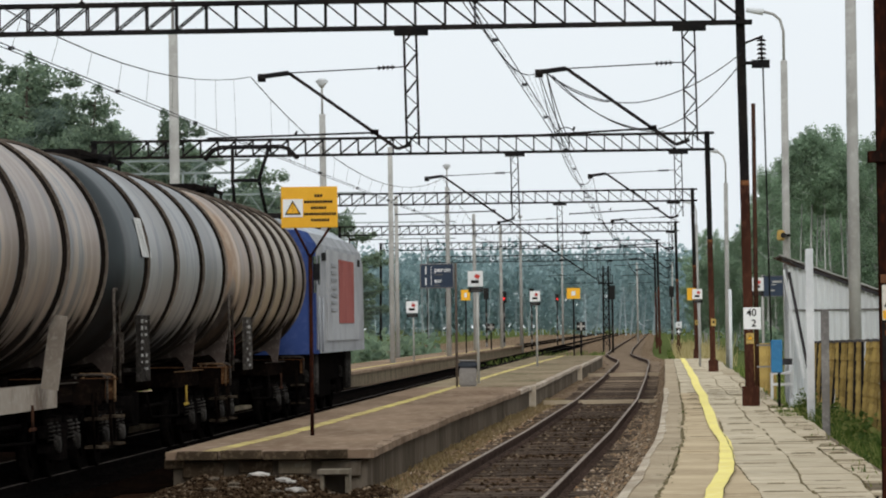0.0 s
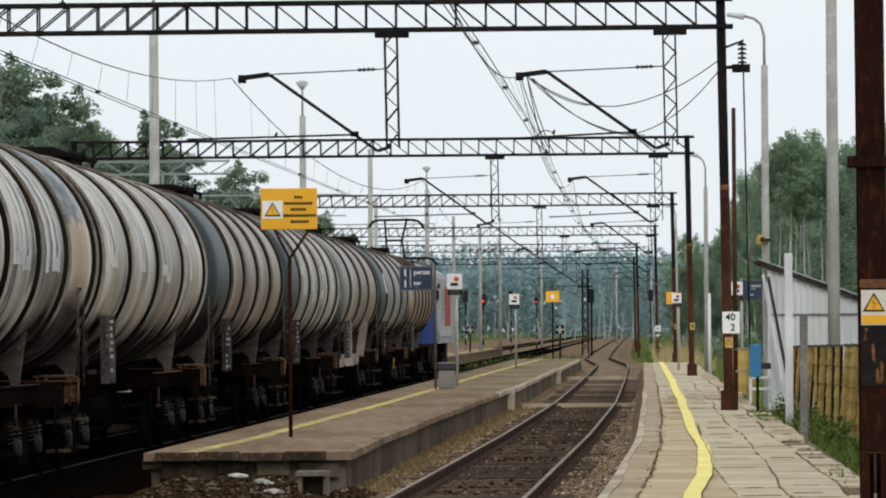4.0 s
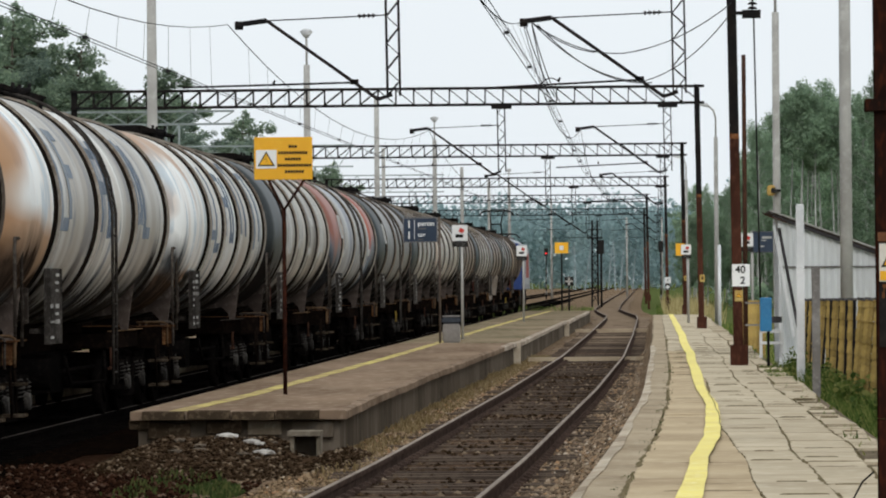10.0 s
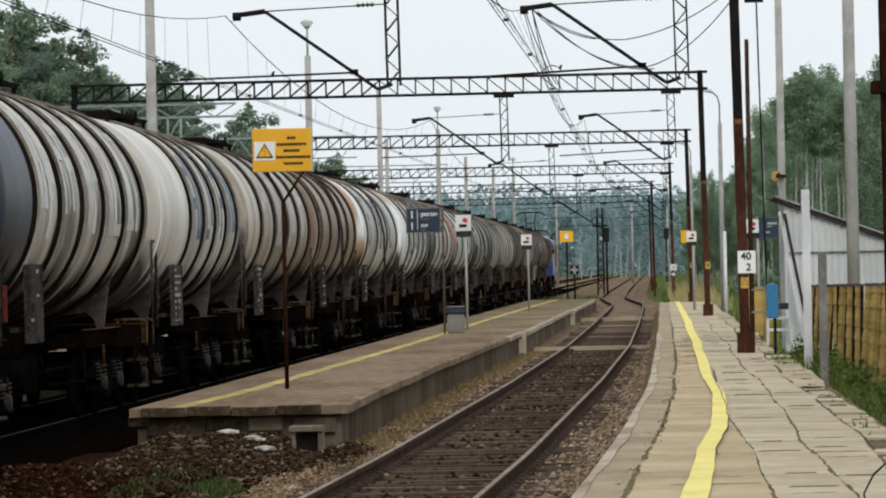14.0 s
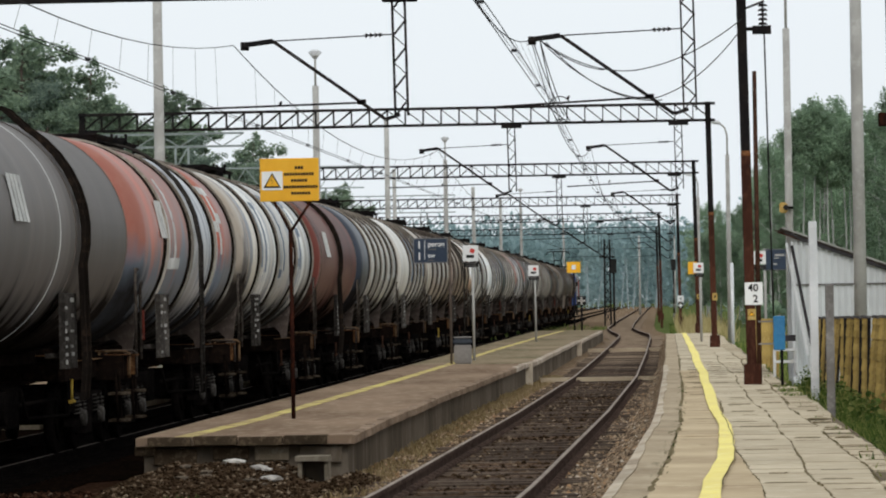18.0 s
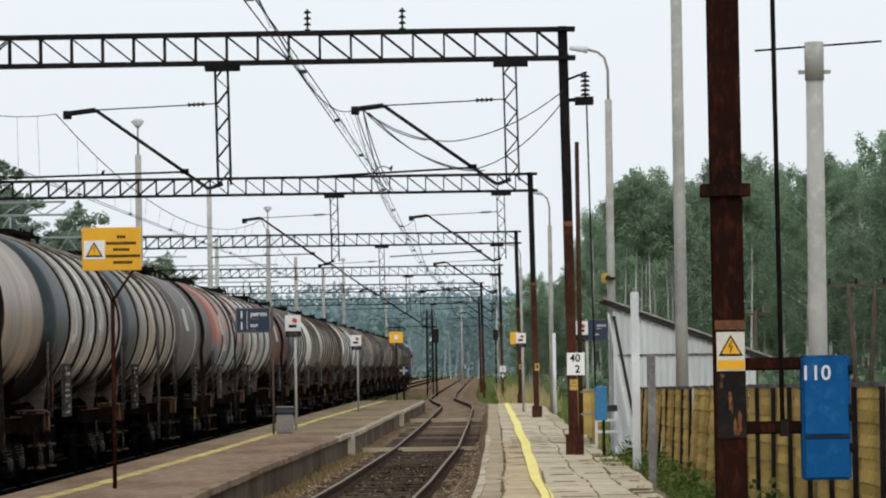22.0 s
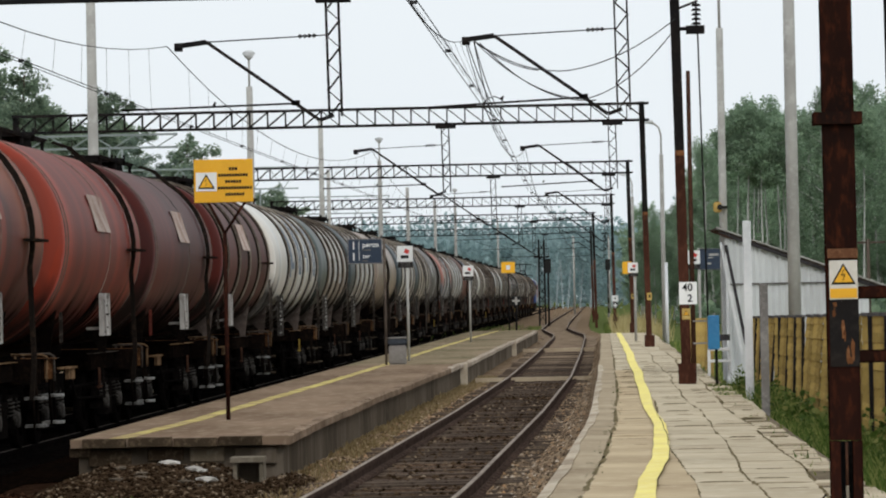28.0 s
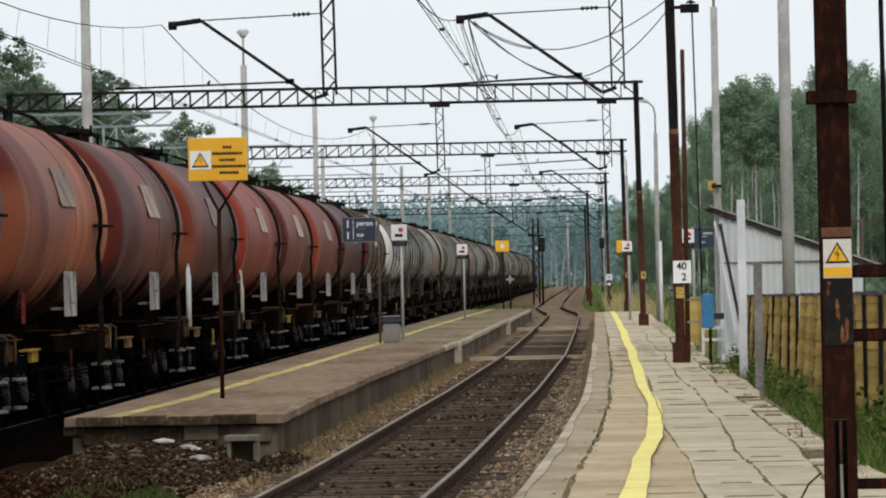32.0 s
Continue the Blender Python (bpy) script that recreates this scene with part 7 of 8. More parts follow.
# ---- shelter and fence ----
def shelter():
    s = thing("shelter", "small white sheet-metal shelter with a sloping roof", "shelter", pose(2.50, 88, 0))
    zl, zr, w, d = 3.07, 2.06, 2.75, 3.4
    step = 0.062
    n = int(w / step)
    bm = B()
    pts = []
    for i in range(n + 1):
        x = w * i / n
        pts.append((x, (-0.014 if i % 2 else 0.014)))
    low = [bm.verts.new((x, y, -0.1)) for x, y in pts]
    up = [bm.verts.new((x, y, zl - 0.06 + (zr - zl) * x / w)) for x, y in pts]
    for i in range(n):
        bm.faces.new((low[i], low[i + 1], up[i + 1], up[i]))
    back = [bm.verts.new((pts[-1][0], 0.05, -0.1)), bm.verts.new((0, 0.05, -0.1)), bm.verts.new((0, 0.05, zl - 0.06)), bm.verts.new((pts[-1][0], 0.05, zr - 0.06))]
    bm.faces.new(back)
    part("end_wall", bm, SHEET, s, "white corrugated end wall")
    bm = B()
    box(bm, w, d / 2, zr / 2, 0.05, d, zr)
    part("rear_wall", bm, SHEET, s)
    bm = B()
    box(bm, w / 2, d, 1.2, w, 0.05, 2.3)
    part("far_wall", bm, SHEET, s)
    bm = B()
    box(bm, w / 2, -0.02, 2.08, w, 0.03, 0.03)
    part("trim_rail", bm, PANELGREY, s)
    bm = B()
    ang = math.degrees(math.atan2(zl - zr, w))
    box(bm, w / 2 + 0.3, d / 2 + 0.05, (zl + zr) / 2 - 0.07, (w + 1.0) / math.cos(radians(ang)), d + 0.24, 0.05, 0, ang, 0)
    part("roof", bm, ROOFING, s, "thin dark sloping roof")
    bm = B()
    box(bm, w / 2 + 0.3, -0.09, (zl + zr) / 2 - 0.045, (w + 1.0) / math.cos(radians(ang)), 0.03, 0.03, 0, ang, 0)
    part("roof_edge", bm, POLE, s, "pale thin roof edge")
    # Dark strip painted in for the shaded underside of the roof.
    bm = B()
    box(bm, w / 2 + 0.25, -0.07, (zl + zr) / 2 - 0.12, (w + 0.8) / math.cos(radians(ang)), 0.03, 0.06, 0, ang, 0)
    part("roof_batten", bm, DARKWOOD, s, "dark strip standing in for the shaded roof underside")
    bm = B()
    for k in range(7):
        box(bm, -0.2 + 0.03 * k, -0.22 - 0.012 * k, zl + 0.03 - 0.014 * k, 0.34, 0.05, 0.012, 0, ang + 4 * math.sin(k * 2.1), 3 * k)
    part("torn_felt", bm, RUSTBROWN, s, "frayed brown roofing felt")
    for y in (0.05, d - 0.1):
        bm = B()
        box(bm, 0.02, y, 1.5, 0.09, 0.09, 3.2)
        part("corner_post", bm, WHITEPAINT, s)
    bm = B()
    beam(bm, (-0.02, -0.35, 2.85), (0.38, -0.35, 0.65), 0.08, 0.06)
    part("brace", bm, DARKWOOD, s, "dark slanting brace")
    bm = B()
    beam(bm, (-0.12, -0.3, 2.9), (0.26, -0.3, 0.7), 0.05, 0.05)
    part("brace", bm, WHITEPAINT, s)
    b = thing("bench", "white slatted bench at the shelter", "bench", pose(2.22, 84.5, PLAT_Z))
    for z in (0.28, 0.5):
        bm = B()
        box(bm, 0, 0, z, 0.42, 0.35, 0.05)
        part("slat", bm, WHITEPAINT, b)
    for x in (-0.19, 0.19):
        bm = B()
        box(bm, x, 0, 0.24, 0.05, 0.3, 0.48)
        part("leg", bm, WHITEPAINT, b)
    bm = B()
    box(bm, 0.02, 0.18, 0.72, 0.4, 0.04, 0.12)
    part("backrest", bm, DARKWOOD, b)
    for x, y, top, r, mt, lb in ((2.33, 70.6, 2.84, 0.065, WHITEPAINT, "white square steel post"), (2.16, 59.2, 1.82, 0.055, PANELGREY, "short grey steel post")):
        bm = B()
        box(bm, 0, 0, (top + 0.1) / 2, 2 * r, 2 * r, top + 0.3)
        bmesh.ops.bevel(bm, geom=bm.edges[:], offset=0.01, segments=1, affect="EDGES")
        solid("steel_post", bm, mt, lb, "post", m=pose(x, y, 0))


def thing_part(name, parent, m):
    """An empty part that carries small pieces of its thing."""
    ob = new(name)
    ob.empty_display_size = 0.1
    ob.parent = parent
    ob.matrix_basis = m
    return ob


def fence():
    """Panels of thin level slats between navy posts, parallel to the platform."""
    f = thing("fence", "weathered yellow slatted wooden fence with dark navy posts", "fence", pose(0, 0, 0))
    bm = B()
    quad_box(bm, Matrix(), 0.024, 2.38, 0.106)
    slat = mesh_of(bm, WOODY, "slat")
    bm = B()
    quad_box(bm, Matrix(), 0.044, 0.09, 1.76)
    mp = mesh_of(bm, FENCENAVY, "fence_post")
    bm = B()
    quad_box(bm, Matrix(), 0.05, 2.36, 0.04)
    cap = mesh_of(bm, FENCEGREY, "cap_rail")
    y = 84.2
    while y > 34:
        x = 2.84 + (84.2 - y) * 0.0063
        top = 1.45 + (84.2 - y) * 0.0055
        lean = random.uniform(1.5, 4.5) if y > 58 else random.uniform(-0.8, 0.8)
        panel = thing_part("fence_panel", f, pose(x + random.uniform(-0.02, 0.02), y - 1.2, top, 0, lean, random.uniform(-0.5, 0.5)))
        for k in range(17):
            part("slat", slat, WOODY, panel, at=pose(0.006 * math.sin(k * 2.4), 0, -0.06 - 0.1 * k, random.uniform(-0.2, 0.2), random.uniform(3, 7), 0))
        part("cap_rail", cap, FENCEGREY, panel, "grey weathered cap rail", at=pose(0, 0, 0.0))
        part("fence_post", mp, FENCENAVY, f, at=pose(x - 0.05, y - 2.42, top - 0.89, 0, lean + random.uniform(-1, 1), 0))
        y -= 2.46
    bm = B()
    quad_box(bm, Matrix(), 0.12, 0.022, 1.62)
    me = mesh_of(bm, WOODY, "plank")
    f2 = thing("far_fence", "short piece of yellow plank fence behind the box", "fence", pose(0, 0, 0))
    for i in range(6):
        part("plank", me, WOODY, f2, at=pose(1.95 + i * 0.1, 100, 0.55, 0, random.uniform(-2, 2), 0))


# ---- growth ----
def clump_cloud(bm, centre, spread, count, size, rnd, flat=0.6):
    """Small leaf clumps: bent quads at random places in an uneven cloud."""
    for _ in range(count):
        while True:
            v = Vector((rnd.uniform(-1, 1), rnd.uniform(-1, 1), rnd.uniform(-1, 1)))
            if v.length < 1:
                break
        v *= 0.55 + 0.45 * rnd.random()
        c = centre + Vector((v.x * spread[0], v.y * spread[1], v.z * spread[2]))
        s = size * rnd.uniform(0.5, 1.25)
        m = Matrix.Translation(c) @ Euler((rnd.uniform(-1.2, 1.2), rnd.uniform(-1.2, 1.2), rnd.uniform(0, 6.3))).to_matrix().to_4x4()
        pts = [(-s, -s * 0.5, 0), (0, -s * 0.7, s * 0.25), (s, -s * 0.3, 0), (s * 0.7, s * 0.5, -s * 0.15), (0, s * 0.75, s * 0.1), (-s * 0.8, s * 0.45, -s * 0.2)]
        vs = [bm.verts.new(m @ Vector(p)) for p in pts]
        bm.faces.new((vs[0], vs[1], vs[4], vs[5]))
        bm.faces.new((vs[1], vs[2], vs[3], vs[4]))


def tree(name, label, h, kind, seed, m):
    rnd = random.Random(seed)
    t = thing(name, label, "tree", m, "trees beside the line")
    bm = B()
    lean = rnd.uniform(-0.04, 0.04)
    r = 0.014 * h if kind not in ("birch", "bare") else 0.0085 * h
    pts = [Vector((lean * z + 0.12 * math.sin(z * 0.5 + seed), 0.1 * math.cos(z * 0.4 + seed), z)) for z in np.linspace(-0.4, h * 0.93, 9)]
    for i, (p, q) in enumerate(zip(pts, pts[1:])):
        rod(bm, p, q, r * (1 - i / 9.5), r * (1 - (i + 1) / 9.5), n=7, caps=False)
    limbs = []
    lo = {"bare": 0.72, "birch": 0.2, "pine": 0.42, "oak": 0.2}[kind]
    for k in range(26):
        f = lo + (0.97 - lo) * (k + rnd.random()) / 26
        b = pts[min(8, int(f * 8.6))].copy()
        b.z = f * h * 0.95
        a = rnd.uniform(0, 6.28)
        reach = h * (0.16 if kind in ("birch", "bare") else 0.2) * (1.15 - abs(f - 0.5) * 1.5) * rnd.uniform(0.6, 1.25)
        e = b + Vector((math.cos(a) * reach, math.sin(a) * reach, reach * (0.6 if kind == "birch" else 0.25)))
        rod(bm, b, e, r * 0.3, r * 0.08, n=5, caps=False)
        limbs.append((b, e, reach))
    part("trunk", bm, BIRCH if kind in ("birch", "bare") else BARK, t)
    bm = B()
    wide, tall = {"bare": (1.0, 0.9), "birch": (0.8, 1.25), "pine": (1.15, 0.55), "oak": (1.0, 0.85)}[kind]
    for b, e, reach in limbs:
        for f in (0.35, 0.6, 0.85, 1.05):
            c = b.lerp(e, f) + Vector((rnd.uniform(-0.5, 0.5), rnd.uniform(-0.5, 0.5), rnd.uniform(-0.4, 0.4))) * h * 0.035
            k = rnd.uniform(0.5, 1.2) * h * 0.05
            clump_cloud(bm, c, (k * wide, k * wide, k * tall), 60 if kind == "bare" else 112, 0.088 if kind != "pine" else 0.075, rnd)
    for f in range(4):
        clump_cloud(bm, pts[-1] + Vector((rnd.uniform(-0.5, 0.5), rnd.uniform(-0.5, 0.5), 0.5 - 0.45 * f)), (h * 0.022 * (1 + 0.5 * f), h * 0.022 * (1 + 0.5 * f), h * 0.03), 60, 0.085, rnd)
    part("crown", bm, {"pine": LEAF_PINE, "oak": LEAF_OAK}.get(kind, LEAF_BIRCH), t)
    return t


def woods():
    rnd = random.Random(5)
    skyline = [(2.0, 7.6), (3.0, 9.3), (6.3, 9.9), (7.4, 13.0), (9, 14.9), (12, 16.3), (14, 15.9), (16, 16.9), (20, 17.6), (28, 19.2), (60, 20)]

    def spot(xs, y, h, drop):
        """Where and how large a tree stands whose top reaches the skyline of the wood."""
        k = y / 320
        top = (lerp(skyline, xs) - drop - 1.9) * k + 1.9
        s = (top - GROUND_Z) / h
        return pose(xs * k, y, GROUND_Z, 0, 0, rnd.uniform(0, 360)) @ Matrix.Diagonal((s, s, s, 1))
    heights = [17 + i * 0.9 for i in range(5)]
    birches = [tree("birch_tree", "tall birch with a pale trunk and an airy green crown", heights[i], "birch", 10 + i, spot((12.0, 15.8, 9.2, 19.0, 7.6)[i], 318 + (i % 3) * 9, heights[i], 0.0)) for i in range(5)]
    spots = []
    for row, (y, n, x0, x1) in enumerate(((300, 9, 14, 40), (316, 16, 9, 46), (332, 20, 7.2, 50), (350, 20, 6.6, 52), (372, 20, 5.5, 50), (395, 16, 2.2, 30), (345, 9, 2.6, 8.5), (360, 9, 2.2, 8.0))):
        for i in range(n):
            spots.append((x0 + (x1 - x0) * (i + rnd.random() * 0.8) / n, y + rnd.uniform(-6, 6)))
    for i, (x, y) in enumerate(spots):
        copy_thing(birches[i % 5], spot(x, y, heights[i % 5], rnd.uniform(0.0, 2.6)))
    bare = tree("birch_tree", "slender birch with a long bare white trunk", 15.5, "bare", 71, pose(10.1, 297, GROUND_Z))
    for i, (x, y) in enumerate(((10.5, 299), (10.9, 296), (11.25, 300), (11.9, 297), (12.3, 299), (17.4, 294), (9.4, 300))):
        copy_thing(bare, pose(x, y, GROUND_Z, 0, 0, 50 * i) @ Matrix.Diagonal((0.8, 0.8, 0.86 + 0.02 * i, 1)))
    left_line = [(-60, 19.5), (-44.8, 18.8), (-42.4, 19.4), (-40.5, 18.3), (-38, 17.3), (-37, 15.5), (-34.8, 17.0), (-33.6, 15.6), (-31, 13.6), (-29.5, 12.8), (-27.8, 12.7), (-26.2, 12.2), (-25, 11.3), (-22, 9.8), (-19.5, 8.6)]

    def left_spot(x, y, h, drop):
        k = y / 300
        s = ((lerp(left_line, x) - drop - 2.5) * k + 1.9 - GROUND_Z) / h
        return pose(x * k, y, GROUND_Z, 0, 0, rnd.uniform(0, 360)) @ Matrix.Diagonal((s * 1.1, s * 1.1, s, 1))
    pines = [tree("pine_tree", "dark pine with a ragged crown", 17.5 + i, "pine", 30 + i, left_spot(-41.5 + i * 4.5, 292 + 7 * (i % 2), 17.5 + i, 0.3)) for i in range(3)]
    oaks = [tree("broadleaf_tree", "dense green broadleaf tree", 14.5 + i, "oak", 50 + i, left_spot(-39 + i * 5.5, 288, 14.5 + i, 0.2)) for i in range(3)]
    for i in range(84):
        x, y = -58 + 37.5 * ((i * 0.618) % 1.0), rnd.uniform(278, 335)
        copy_thing((pines + oaks)[i % 6], left_spot(x, y, (17.5, 18.5, 19.5, 14.5, 15.5, 16.5)[i % 6], rnd.uniform(0.0, 1.5)))
    # undergrowth under the birches
    bm = B()
    for _ in range(130):
        x, y = rnd.uniform(6, 48), rnd.uniform(285, 330)
        clump_cloud(bm, Vector((x, y, GROUND_Z + 0.8)), (1.6, 1.2, rnd.uniform(0.9, 2.4)), 44, 0.3, rnd)
    for _ in range(300):
        x, y = rnd.uniform(3, 62), rnd.uniform(378, 412)
        clump_cloud(bm, Vector((x, y, rnd.uniform(1.0, 6.5))), (2.4, 2.0, 2.6), 60, 0.34, rnd)
    for _ in range(60):
        x, y = rnd.uniform(-60, -14), rnd.uniform(240, 300)
        clump_cloud(bm, Vector((x, y, GROUND_Z + 0.8)), (1.8, 1.2, rnd.uniform(0.9, 2.4)), 44, 0.3, rnd)
    tagged(new("undergrowth", mesh_of(bm, LEAF_SHRUB, "undergrowth")), "green bushes at the edge of the wood", "bushes", kind="stuff")
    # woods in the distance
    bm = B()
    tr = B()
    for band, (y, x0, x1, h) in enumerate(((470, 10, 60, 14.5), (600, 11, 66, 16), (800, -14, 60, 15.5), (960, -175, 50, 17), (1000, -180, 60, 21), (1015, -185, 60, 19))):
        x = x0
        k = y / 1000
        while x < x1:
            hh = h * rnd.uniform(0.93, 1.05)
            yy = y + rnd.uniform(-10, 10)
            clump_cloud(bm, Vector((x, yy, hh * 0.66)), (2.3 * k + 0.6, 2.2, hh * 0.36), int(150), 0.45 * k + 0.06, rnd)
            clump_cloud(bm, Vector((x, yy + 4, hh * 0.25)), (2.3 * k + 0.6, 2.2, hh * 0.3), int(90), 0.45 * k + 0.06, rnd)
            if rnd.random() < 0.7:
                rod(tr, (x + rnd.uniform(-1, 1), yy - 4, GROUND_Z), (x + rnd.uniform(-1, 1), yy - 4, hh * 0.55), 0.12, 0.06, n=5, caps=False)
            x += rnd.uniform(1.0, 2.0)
    tagged(new("distant_wood", mesh_of(bm, LEAF_FAR, "distant_wood")), "wood on the horizon, blue-green with painted haze", "wood", kind="stuff")
    tagged(new("distant_trunks", mesh_of(tr, FARBARK, "distant_trunks")), "trunks of the distant wood, pale with painted haze", "trunks", kind="stuff")


# Haze of the far distance is mixed into this bark colour.
FARBARK = worn("hazed_distant_bark", (0.36, 0.41, 0.43), (0.27, 0.32, 0.33), (0.42, 0.46, 0.48), 1.0, 0.9)


def blades(name, label, material, spots, hmin, hmax, width, seed):
    """Grass as single bent blades; spots: (x0, x1, y0, y1, z, count)."""
    rnd = np.random.RandomState(seed)
    vs, fs = [], []
    for x0, x1, y0, y1, z, n in spots:
        for _ in range(n):
            x, y = rnd.uniform(x0, x1), rnd.uniform(y0, y1)
            if seed == 6 and noise.noise(Vector((x * 1.1, y * 0.35, 2.0))) < -0.05 + 0.5 * (x + 4.6):
                continue
            g = 0.55 + 0.9 * max(0.0, noise.noise(Vector((x * 1.3, y * 0.6, seed))) + 0.35)
            h = rnd.uniform(hmin, hmax) * g
            a = rnd.uniform(0, 6.28)
            bx, by = math.cos(a) * h * 0.35, math.sin(a) * h * 0.35
            k = len(vs)
            w = width * rnd.uniform(0.6, 1.3)
            vs += [(x - w, y, z), (x + w, y, z), (x + w * 0.7 + bx * 0.4, y + by * 0.4, z + h * 0.6), (x - w * 0.7 + bx * 0.4, y + by * 0.4, z + h * 0.6), (x + bx, y + by, z + h)]
            fs += [(k, k + 1, k + 2, k + 3), (k + 3, k + 2, k + 4)]
    me = bpy.data.meshes.new(name)
    me.from_pydata(vs, [], fs)
    me.materials.append(material)
    tagged(new(name, me), label, "grass", kind="stuff")


def growth():
    blades("grass", "tall green grass beside the platform", GRASS, [(2.12, 3.0, 28, 60, -0.26, 15000), (2.2, 3.0, 52, 84, -0.3, 15000), (2.3, 3.1, 34, 62, -0.2, 7000), (1.9, 6, 90, 180, -0.3, 6500)], 0.22, 0.58, 0.012, 3)
    blades("grass_low", "short weeds in the joints of the platform", GRASS, [(1.8, 2.2, 24, 100, PLAT_Z - 0.07, 700), (2.0, 2.3, 24, 60, 0.1, 900), (1.78, 2.12, 68, 78, PLAT_Z - 0.05, 500)], 0.04, 0.12, 0.01, 4)
    blades("grass_patch", "low dull weeds in the gravel", WEEDS, [(-5.3, -3.5, 29, 47, -0.19, 2600), (-4.7, -3.6, 33, 45, -0.19, 2600), (-2.9, -2.2, 40, 90, -0.2, 300)], 0.025, 0.095, 0.013, 6)
    edge_spots = [(lerp(RIGHT_EDGE, y) + 0.28, lerp(RIGHT_EDGE, y) + 0.42, y, y + 3, PLAT_Z - 0.015, 45) for y in range(24, 78, 3)]
    blades("edge_weeds", "olive weeds in the joint behind the kerb", WEEDS, edge_spots, 0.008, 0.028, 0.009, 14)
    dry_spots = [(lerp(LEFT_PLAT_R, y) - 0.02, lerp(LEFT_PLAT_R, y) + 0.5, y, y + 2, -0.19, 150) for y in range(50, 118, 2)]
    dry_spots += [(lerp(NEAR_TRACK, y) - 1.5, lerp(NEAR_TRACK, y) - 0.8, y, y + 2, -0.19, 70) for y in range(34, 50, 2)]
    blades("dry_weeds", "dead tan grass and weeds along the platform wall", DRYWEED, dry_spots, 0.02, 0.10, 0.009, 24)
    rnd = random.Random(77)
    bm = B()
    for _ in range(150):
        y = rnd.uniform(30, 86)
        x = 2.15 + 0.012 * max(0, y - 40) * rnd.random() + abs(rnd.gauss(0, 0.35))
        clump_cloud(bm, Vector((x, y, -0.12 + rnd.uniform(0, 0.32))), (0.16, 0.3, rnd.uniform(0.1, 0.3)), 46, 0.03, rnd)
    for _ in range(110):
        f = rnd.random()
        x, y = 2.6 + 0.3 * f, 83.5 - 46 * f
        clump_cloud(bm, Vector((x + rnd.uniform(-0.2, 0.2), y, -0.2 + rnd.uniform(0, 0.6))), (0.3, 0.3, rnd.uniform(0.15, 0.5)), 46, 0.04, rnd)
    tagged(new("leafy_weeds", mesh_of(bm, GRASS, "leafy_weeds")), "leafy green weeds along the platform and the fence", "weeds", kind="stuff")
    blades("grass_verge", "green grass along the far tracks", GRASS, [(-4.6, -3.9, 218, 300, -0.2, 500), (-9.6, -4.5, 215, 320, -0.2, 900), (-22, -13.2, 120, 330, -0.2, 6000), (0.2, 3.0, 188, 320, -0.25, 2500)], 0.1, 0.3, 0.014, 9)
    blades("straw_field", "yellow dry grass behind the fence", STRAW, [(0.6, 3.4, 205, 330, -0.25, 1500), (4.0, 16, 90, 150, -0.3, 16000), (5.0, 12, 62, 90, -0.3, 5000)], 0.5, 1.15, 0.014, 7)


def stones(name, label, material, spots, smin, smax, seed, height=None):
    rnd = np.random.RandomState(seed)
    vs, fs = [], []
    shape = [(-1, 0, 0), (0, -1, 0), (1, 0, 0), (0, 1, 0), (0, 0, 0.8), (0, 0, -0.8)]
    tri = [(0, 1, 4), (1, 2, 4), (2, 3, 4), (3, 0, 4), (1, 0, 5), (2, 1, 5), (3, 2, 5), (0, 3, 5)]
    for x0, x1, y0, y1, z, n in spots:
        for _ in range(n):
            y = rnd.uniform(y0, y1)
            x = rnd.uniform(x0, x1) + (lerp(NEAR_TRACK, y) if z > -0.5 else 0)
            s = rnd.uniform(smin, smax)
            lift = height(x, y) if (height and z == -1.0) else 0.0
            if z > -0.5 and x0 > 1.3:
                e = lerp(RIGHT_EDGE, y)
                n0 = lerp(NEAR_TRACK, y) + 1.15
                x = n0 + (e - 0.02 - n0) * rnd.uniform(0, 1)
                lift = 0.27 * (x - n0) / max(0.1, e - n0)
            a = rnd.uniform(0, 6.28)
            k = len(vs)
            for p in shape:
                q = (p[0] * s * rnd.uniform(0.7, 1.2), p[1] * s * rnd.uniform(0.7, 1.2), p[2] * s * rnd.uniform(0.6, 1.0))
                vs.append((x + q[0] * math.cos(a) - q[1] * math.sin(a), y + q[0] * math.sin(a) + q[1] * math.cos(a), (z if z > -0.5 else z + 1) + lift + q[2] + s * 0.35))
            fs += [tuple(k + i for i in t) for t in tri]
    me = bpy.data.meshes.new(name)
    me.from_pydata(vs, [], fs)
    me.materials.append(material)
    tagged(new(name, me), label, "gravel", kind="stuff")


def gravel_stone(t, b):
    g = node(t, "ShaderNodeNewGeometry")
    c = ramp(t, g.outputs["Random Per Island"], [(0.0, (0.055, 0.04, 0.028)), (0.45, (0.17, 0.122, 0.082)), (0.8, (0.29, 0.22, 0.15)), (0.94, (0.32, 0.19, 0.10)), (1.0, (0.5, 0.44, 0.36))])
    t.links.new(c, b.inputs["Base Color"])
    b.inputs["Roughness"].default_value = 0.9
    b.inputs["Specular IOR Level"].default_value = 0.0


GRAVEL = mat("gravel_stone", gravel_stone)


def dark_stone(t, b):
    g = node(t, "ShaderNodeNewGeometry")
    c = ramp(t, g.outputs["Random Per Island"], [(0.0, (0.012, 0.0075, 0.0045)), (0.5, (0.034, 0.021, 0.012)), (0.85, (0.08, 0.052, 0.031)), (1.0, (0.24, 0.185, 0.13))])
    t.links.new(c, b.inputs["Base Color"])
    b.inputs["Roughness"].default_value = 0.9
    b.inputs["Specular IOR Level"].default_value = 0.0


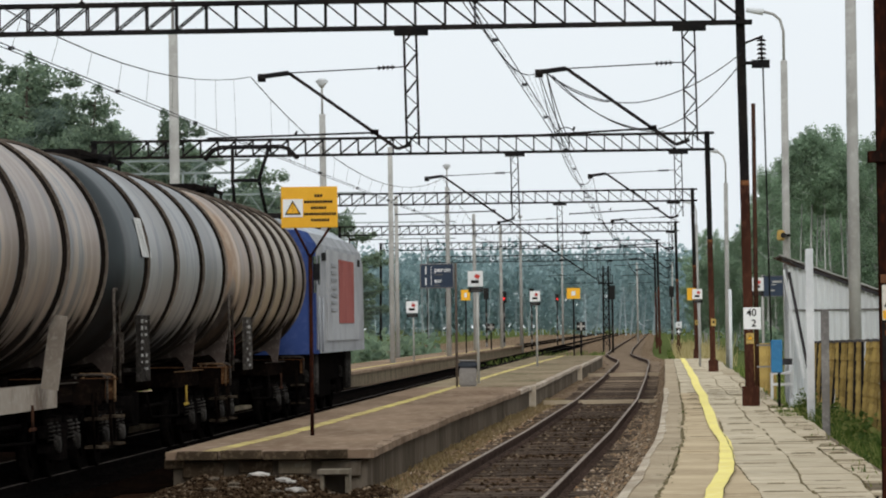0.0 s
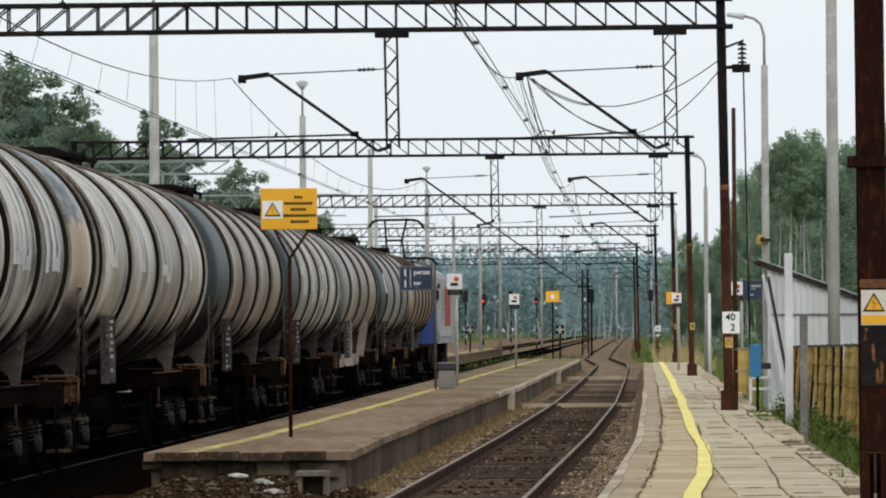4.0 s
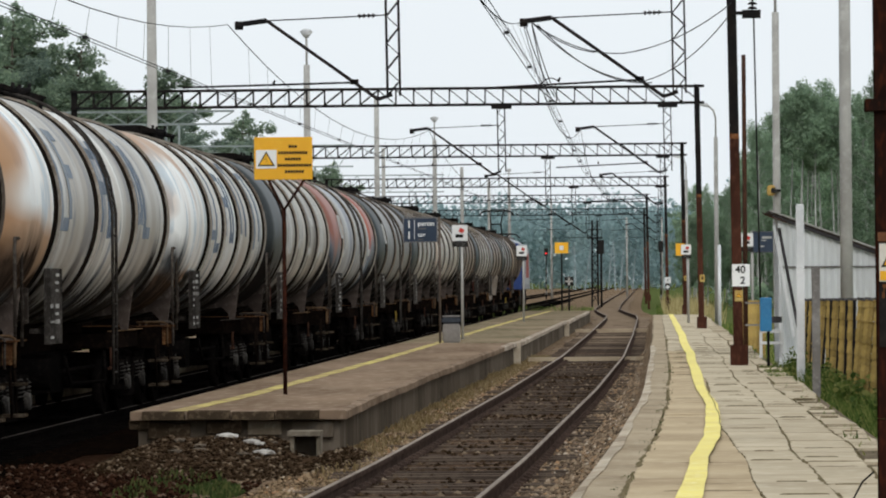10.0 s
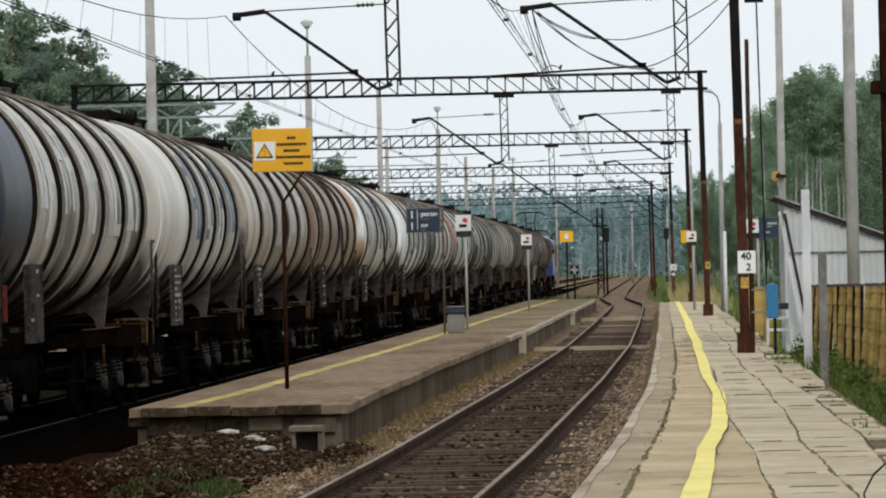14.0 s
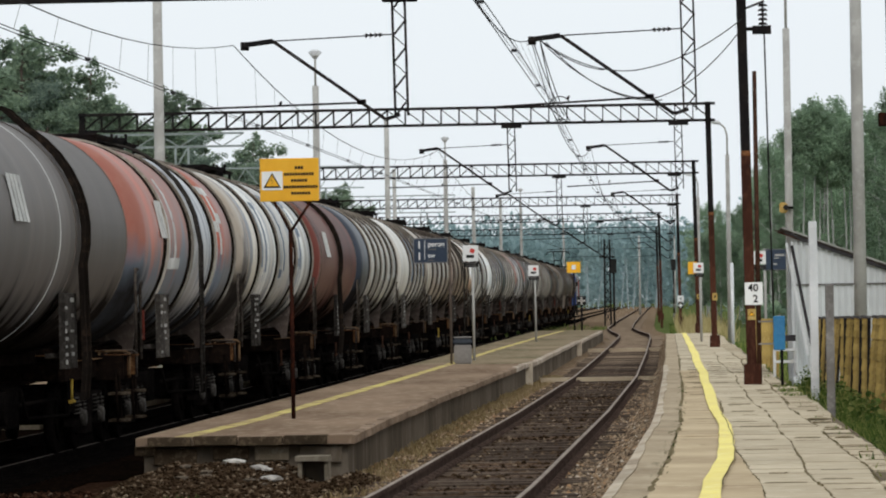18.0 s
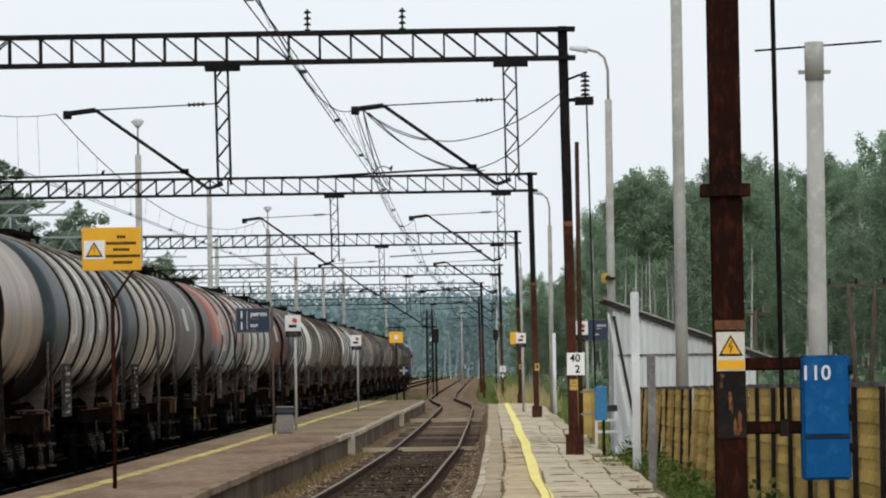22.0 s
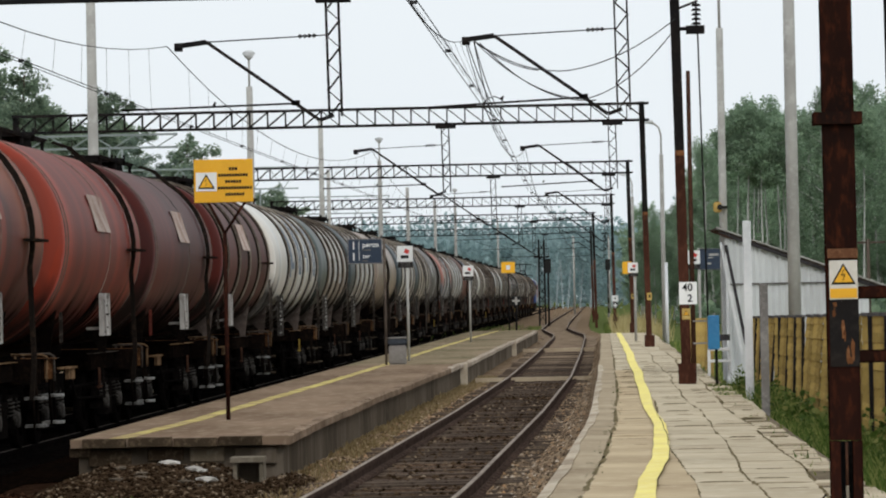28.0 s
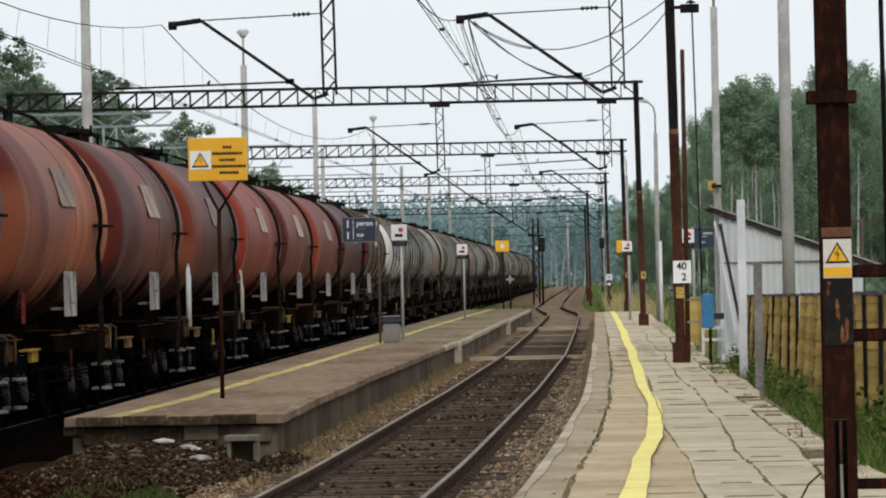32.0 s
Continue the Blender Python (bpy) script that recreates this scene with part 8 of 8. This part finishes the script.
def brown_stone(t, b):
    g = node(t, "ShaderNodeNewGeometry")
    c = ramp(t, g.outputs["Random Per Island"], [(0.0, (0.05, 0.034, 0.02)), (0.4, (0.16, 0.108, 0.063)), (0.85, (0.32, 0.23, 0.145)), (0.93, (0.33, 0.17, 0.085)), (1.0, (0.5, 0.43, 0.33))])
    t.links.new(c, b.inputs["Base Color"])
    b.inputs["Roughness"].default_value = 0.9
    b.inputs["Specular IOR Level"].default_value = 0.0


def rusty_stone(t, b):
    g = node(t, "ShaderNodeNewGeometry")
    c = ramp(t, g.outputs["Random Per Island"], [(0.0, (0.008, 0.004, 0.003)), (0.6, (0.022, 0.010, 0.006)), (0.92, (0.055, 0.026, 0.016)), (1.0, (0.16, 0.11, 0.08))])
    t.links.new(c, b.inputs["Base Color"])
    b.inputs["Roughness"].default_value = 0.9
    b.inputs["Specular IOR Level"].default_value = 0.0


GRAVEL_RUST = mat("rusty_gravel_stone", rusty_stone)
GRAVEL_BROWN = mat("brown_gravel_stone", brown_stone)
GRAVEL_DARK = mat("dark_gravel_stone", dark_stone)


MOUND = worn("mound_earth", (0.052, 0.032, 0.019), (0.024, 0.015, 0.009), (0.1, 0.068, 0.042), 4.0, 0.95)


def loose():
    stones("gravel", "loose brown ballast stones round the near track", GRAVEL, [(0.82, 1.2, 26, 110, -0.185, 3000), (1.4, 1.5, 22, 120, -0.19, 11000)], 0.012, 0.042, 8)
    stones("gravel_brown", "brown weathered ballast stones left of the near track", GRAVEL_BROWN, [(-1.75, -0.85, 28, 110, -0.185, 7000), (-1.6, -0.85, 28, 60, -0.185, 4000)], 0.010, 0.038, 28)
    stones("gravel_stained", "dark oily ballast stones between the near rails", GRAVEL_DARK, [(-0.68, 0.68, 28, 110, -0.185, 2600)], 0.018, 0.05, 18)
    stones("gravel_rusty", "dark red-brown gravel beside the goods track", GRAVEL_RUST, [(-7.5, -4.6, 26, 49, -1.17, 8500), (-5.6, -3.9, 26, 45, -1.19, 1800)], 0.016, 0.045, 33)
    # earth mound with rubble before the platform end
    def mound(x, y):
        f = max(0.0, min(1.0, (y - 45.5) / 5.0)) * max(0.0, min(1.0, (x + 6.5) / 0.8)) * max(0.0, min(1.0, (-3.25 - x) / 0.5)) * (1.0 - 0.85 * max(0.0, 1 - abs(x + 3.95) / 0.55))
        return -0.21 + 0.25 * f + 0.05 * f * noise.noise(Vector((x * 2, y * 1.3, 3)))
    bm = B()
    rows = []
    for y in np.linspace(44.5, 52.1, 20):
        row = []
        for x in np.linspace(-6.7, -3.2, 18):
            row.append(bm.verts.new((x, y, mound(x, y))))
        rows.append(row)
    for p, q in zip(rows, rows[1:]):
        for i in range(17):
            bm.faces.new((p[i], p[i + 1], q[i + 1], q[i]))
    solid("earth_mound", bm, MOUND, "low mound of dark earth and gravel at the platform end", "earth", kind="structure")
    stones("mound_gravel", "small stones on the earth mound", GRAVEL_DARK, [(-6.2, -3.3, 45.5, 51.7, -1.0, 4200), (-5.2, -3.6, 30, 46.5, -1.2, 700)], 0.010, 0.036, 12, mound)
    for i in range(15):
        bm = B()
        bmesh.ops.create_icosphere(bm, subdivisions=1, radius=1.0)
        for v in bm.verts:
            v.co *= 1 + 0.35 * noise.noise(v.co * 1.7 + Vector((i * 3.1, 0, 0)))
        pale = i < 4
        if pale:
            x, y, s = ((-5.0, 51.3, 0.10), (-4.62, 50.3, 0.085), (-4.38, 49.1, 0.09), (-4.5, 49.9, 0.06))[i]
            z = mound(x, y) + 0.03
        else:
            x, y, s, z = random.uniform(-5.6, -3.7), random.uniform(47.5, 51.2), random.uniform(0.03, 0.07), 0.0
            z = mound(x, y) + 0.01
        solid("rubble_chunk", bm, RUBBLE if pale else WALLC, "pale broken lump of concrete on the gravel" if pale else "dark lump of broken concrete", "rubble", "rubble before the platform", m=pose(x, y, z, 0, 0, random.uniform(0, 90)) @ Matrix.Diagonal((s * 1.6, s * 1.2, s * 0.45, 1)))
    c = thing("drain_box", "small open concrete drain box at the platform end", "drain", pose(-4.02, 50.6, -0.12))
    for nm, a in (("side_wall", (-0.15, 0, 0.1, 0.045, 0.4, 0.24)), ("side_wall", (0.15, 0, 0.1, 0.045, 0.4, 0.24)), ("cover", (-0.01, -0.02, 0.25, 0.38, 0.46, 0.055)), ("rear_wall", (0, 0.18, 0.1, 0.27, 0.05, 0.24))):
        bm = B()
        box(bm, *a)
        part(nm, bm, PALESTONE if nm in ("cover", "side_wall") else WALLC, c)
    bm = B()
    tube(bm, [(0, 0, 0.32), (-0.09, -0.02, 0.42), (-0.11, -0.02, 0.55), (-0.05, 0, 0.66), (0.02, 0, 0.72)], 0.006, 6)
    solid("loose_cable", bm, DARKSTEEL, "loop of black cable at the foot of the mast", "cable", m=pose(1.27, 26.0, 0))


ground()
beds()
far_bed()
poles()
shelter()
fence()
woods()
growth()
loose()
gantries()
front_mast()
first_mast_kit()
signs()
train()
tracks()
platforms()
motions()
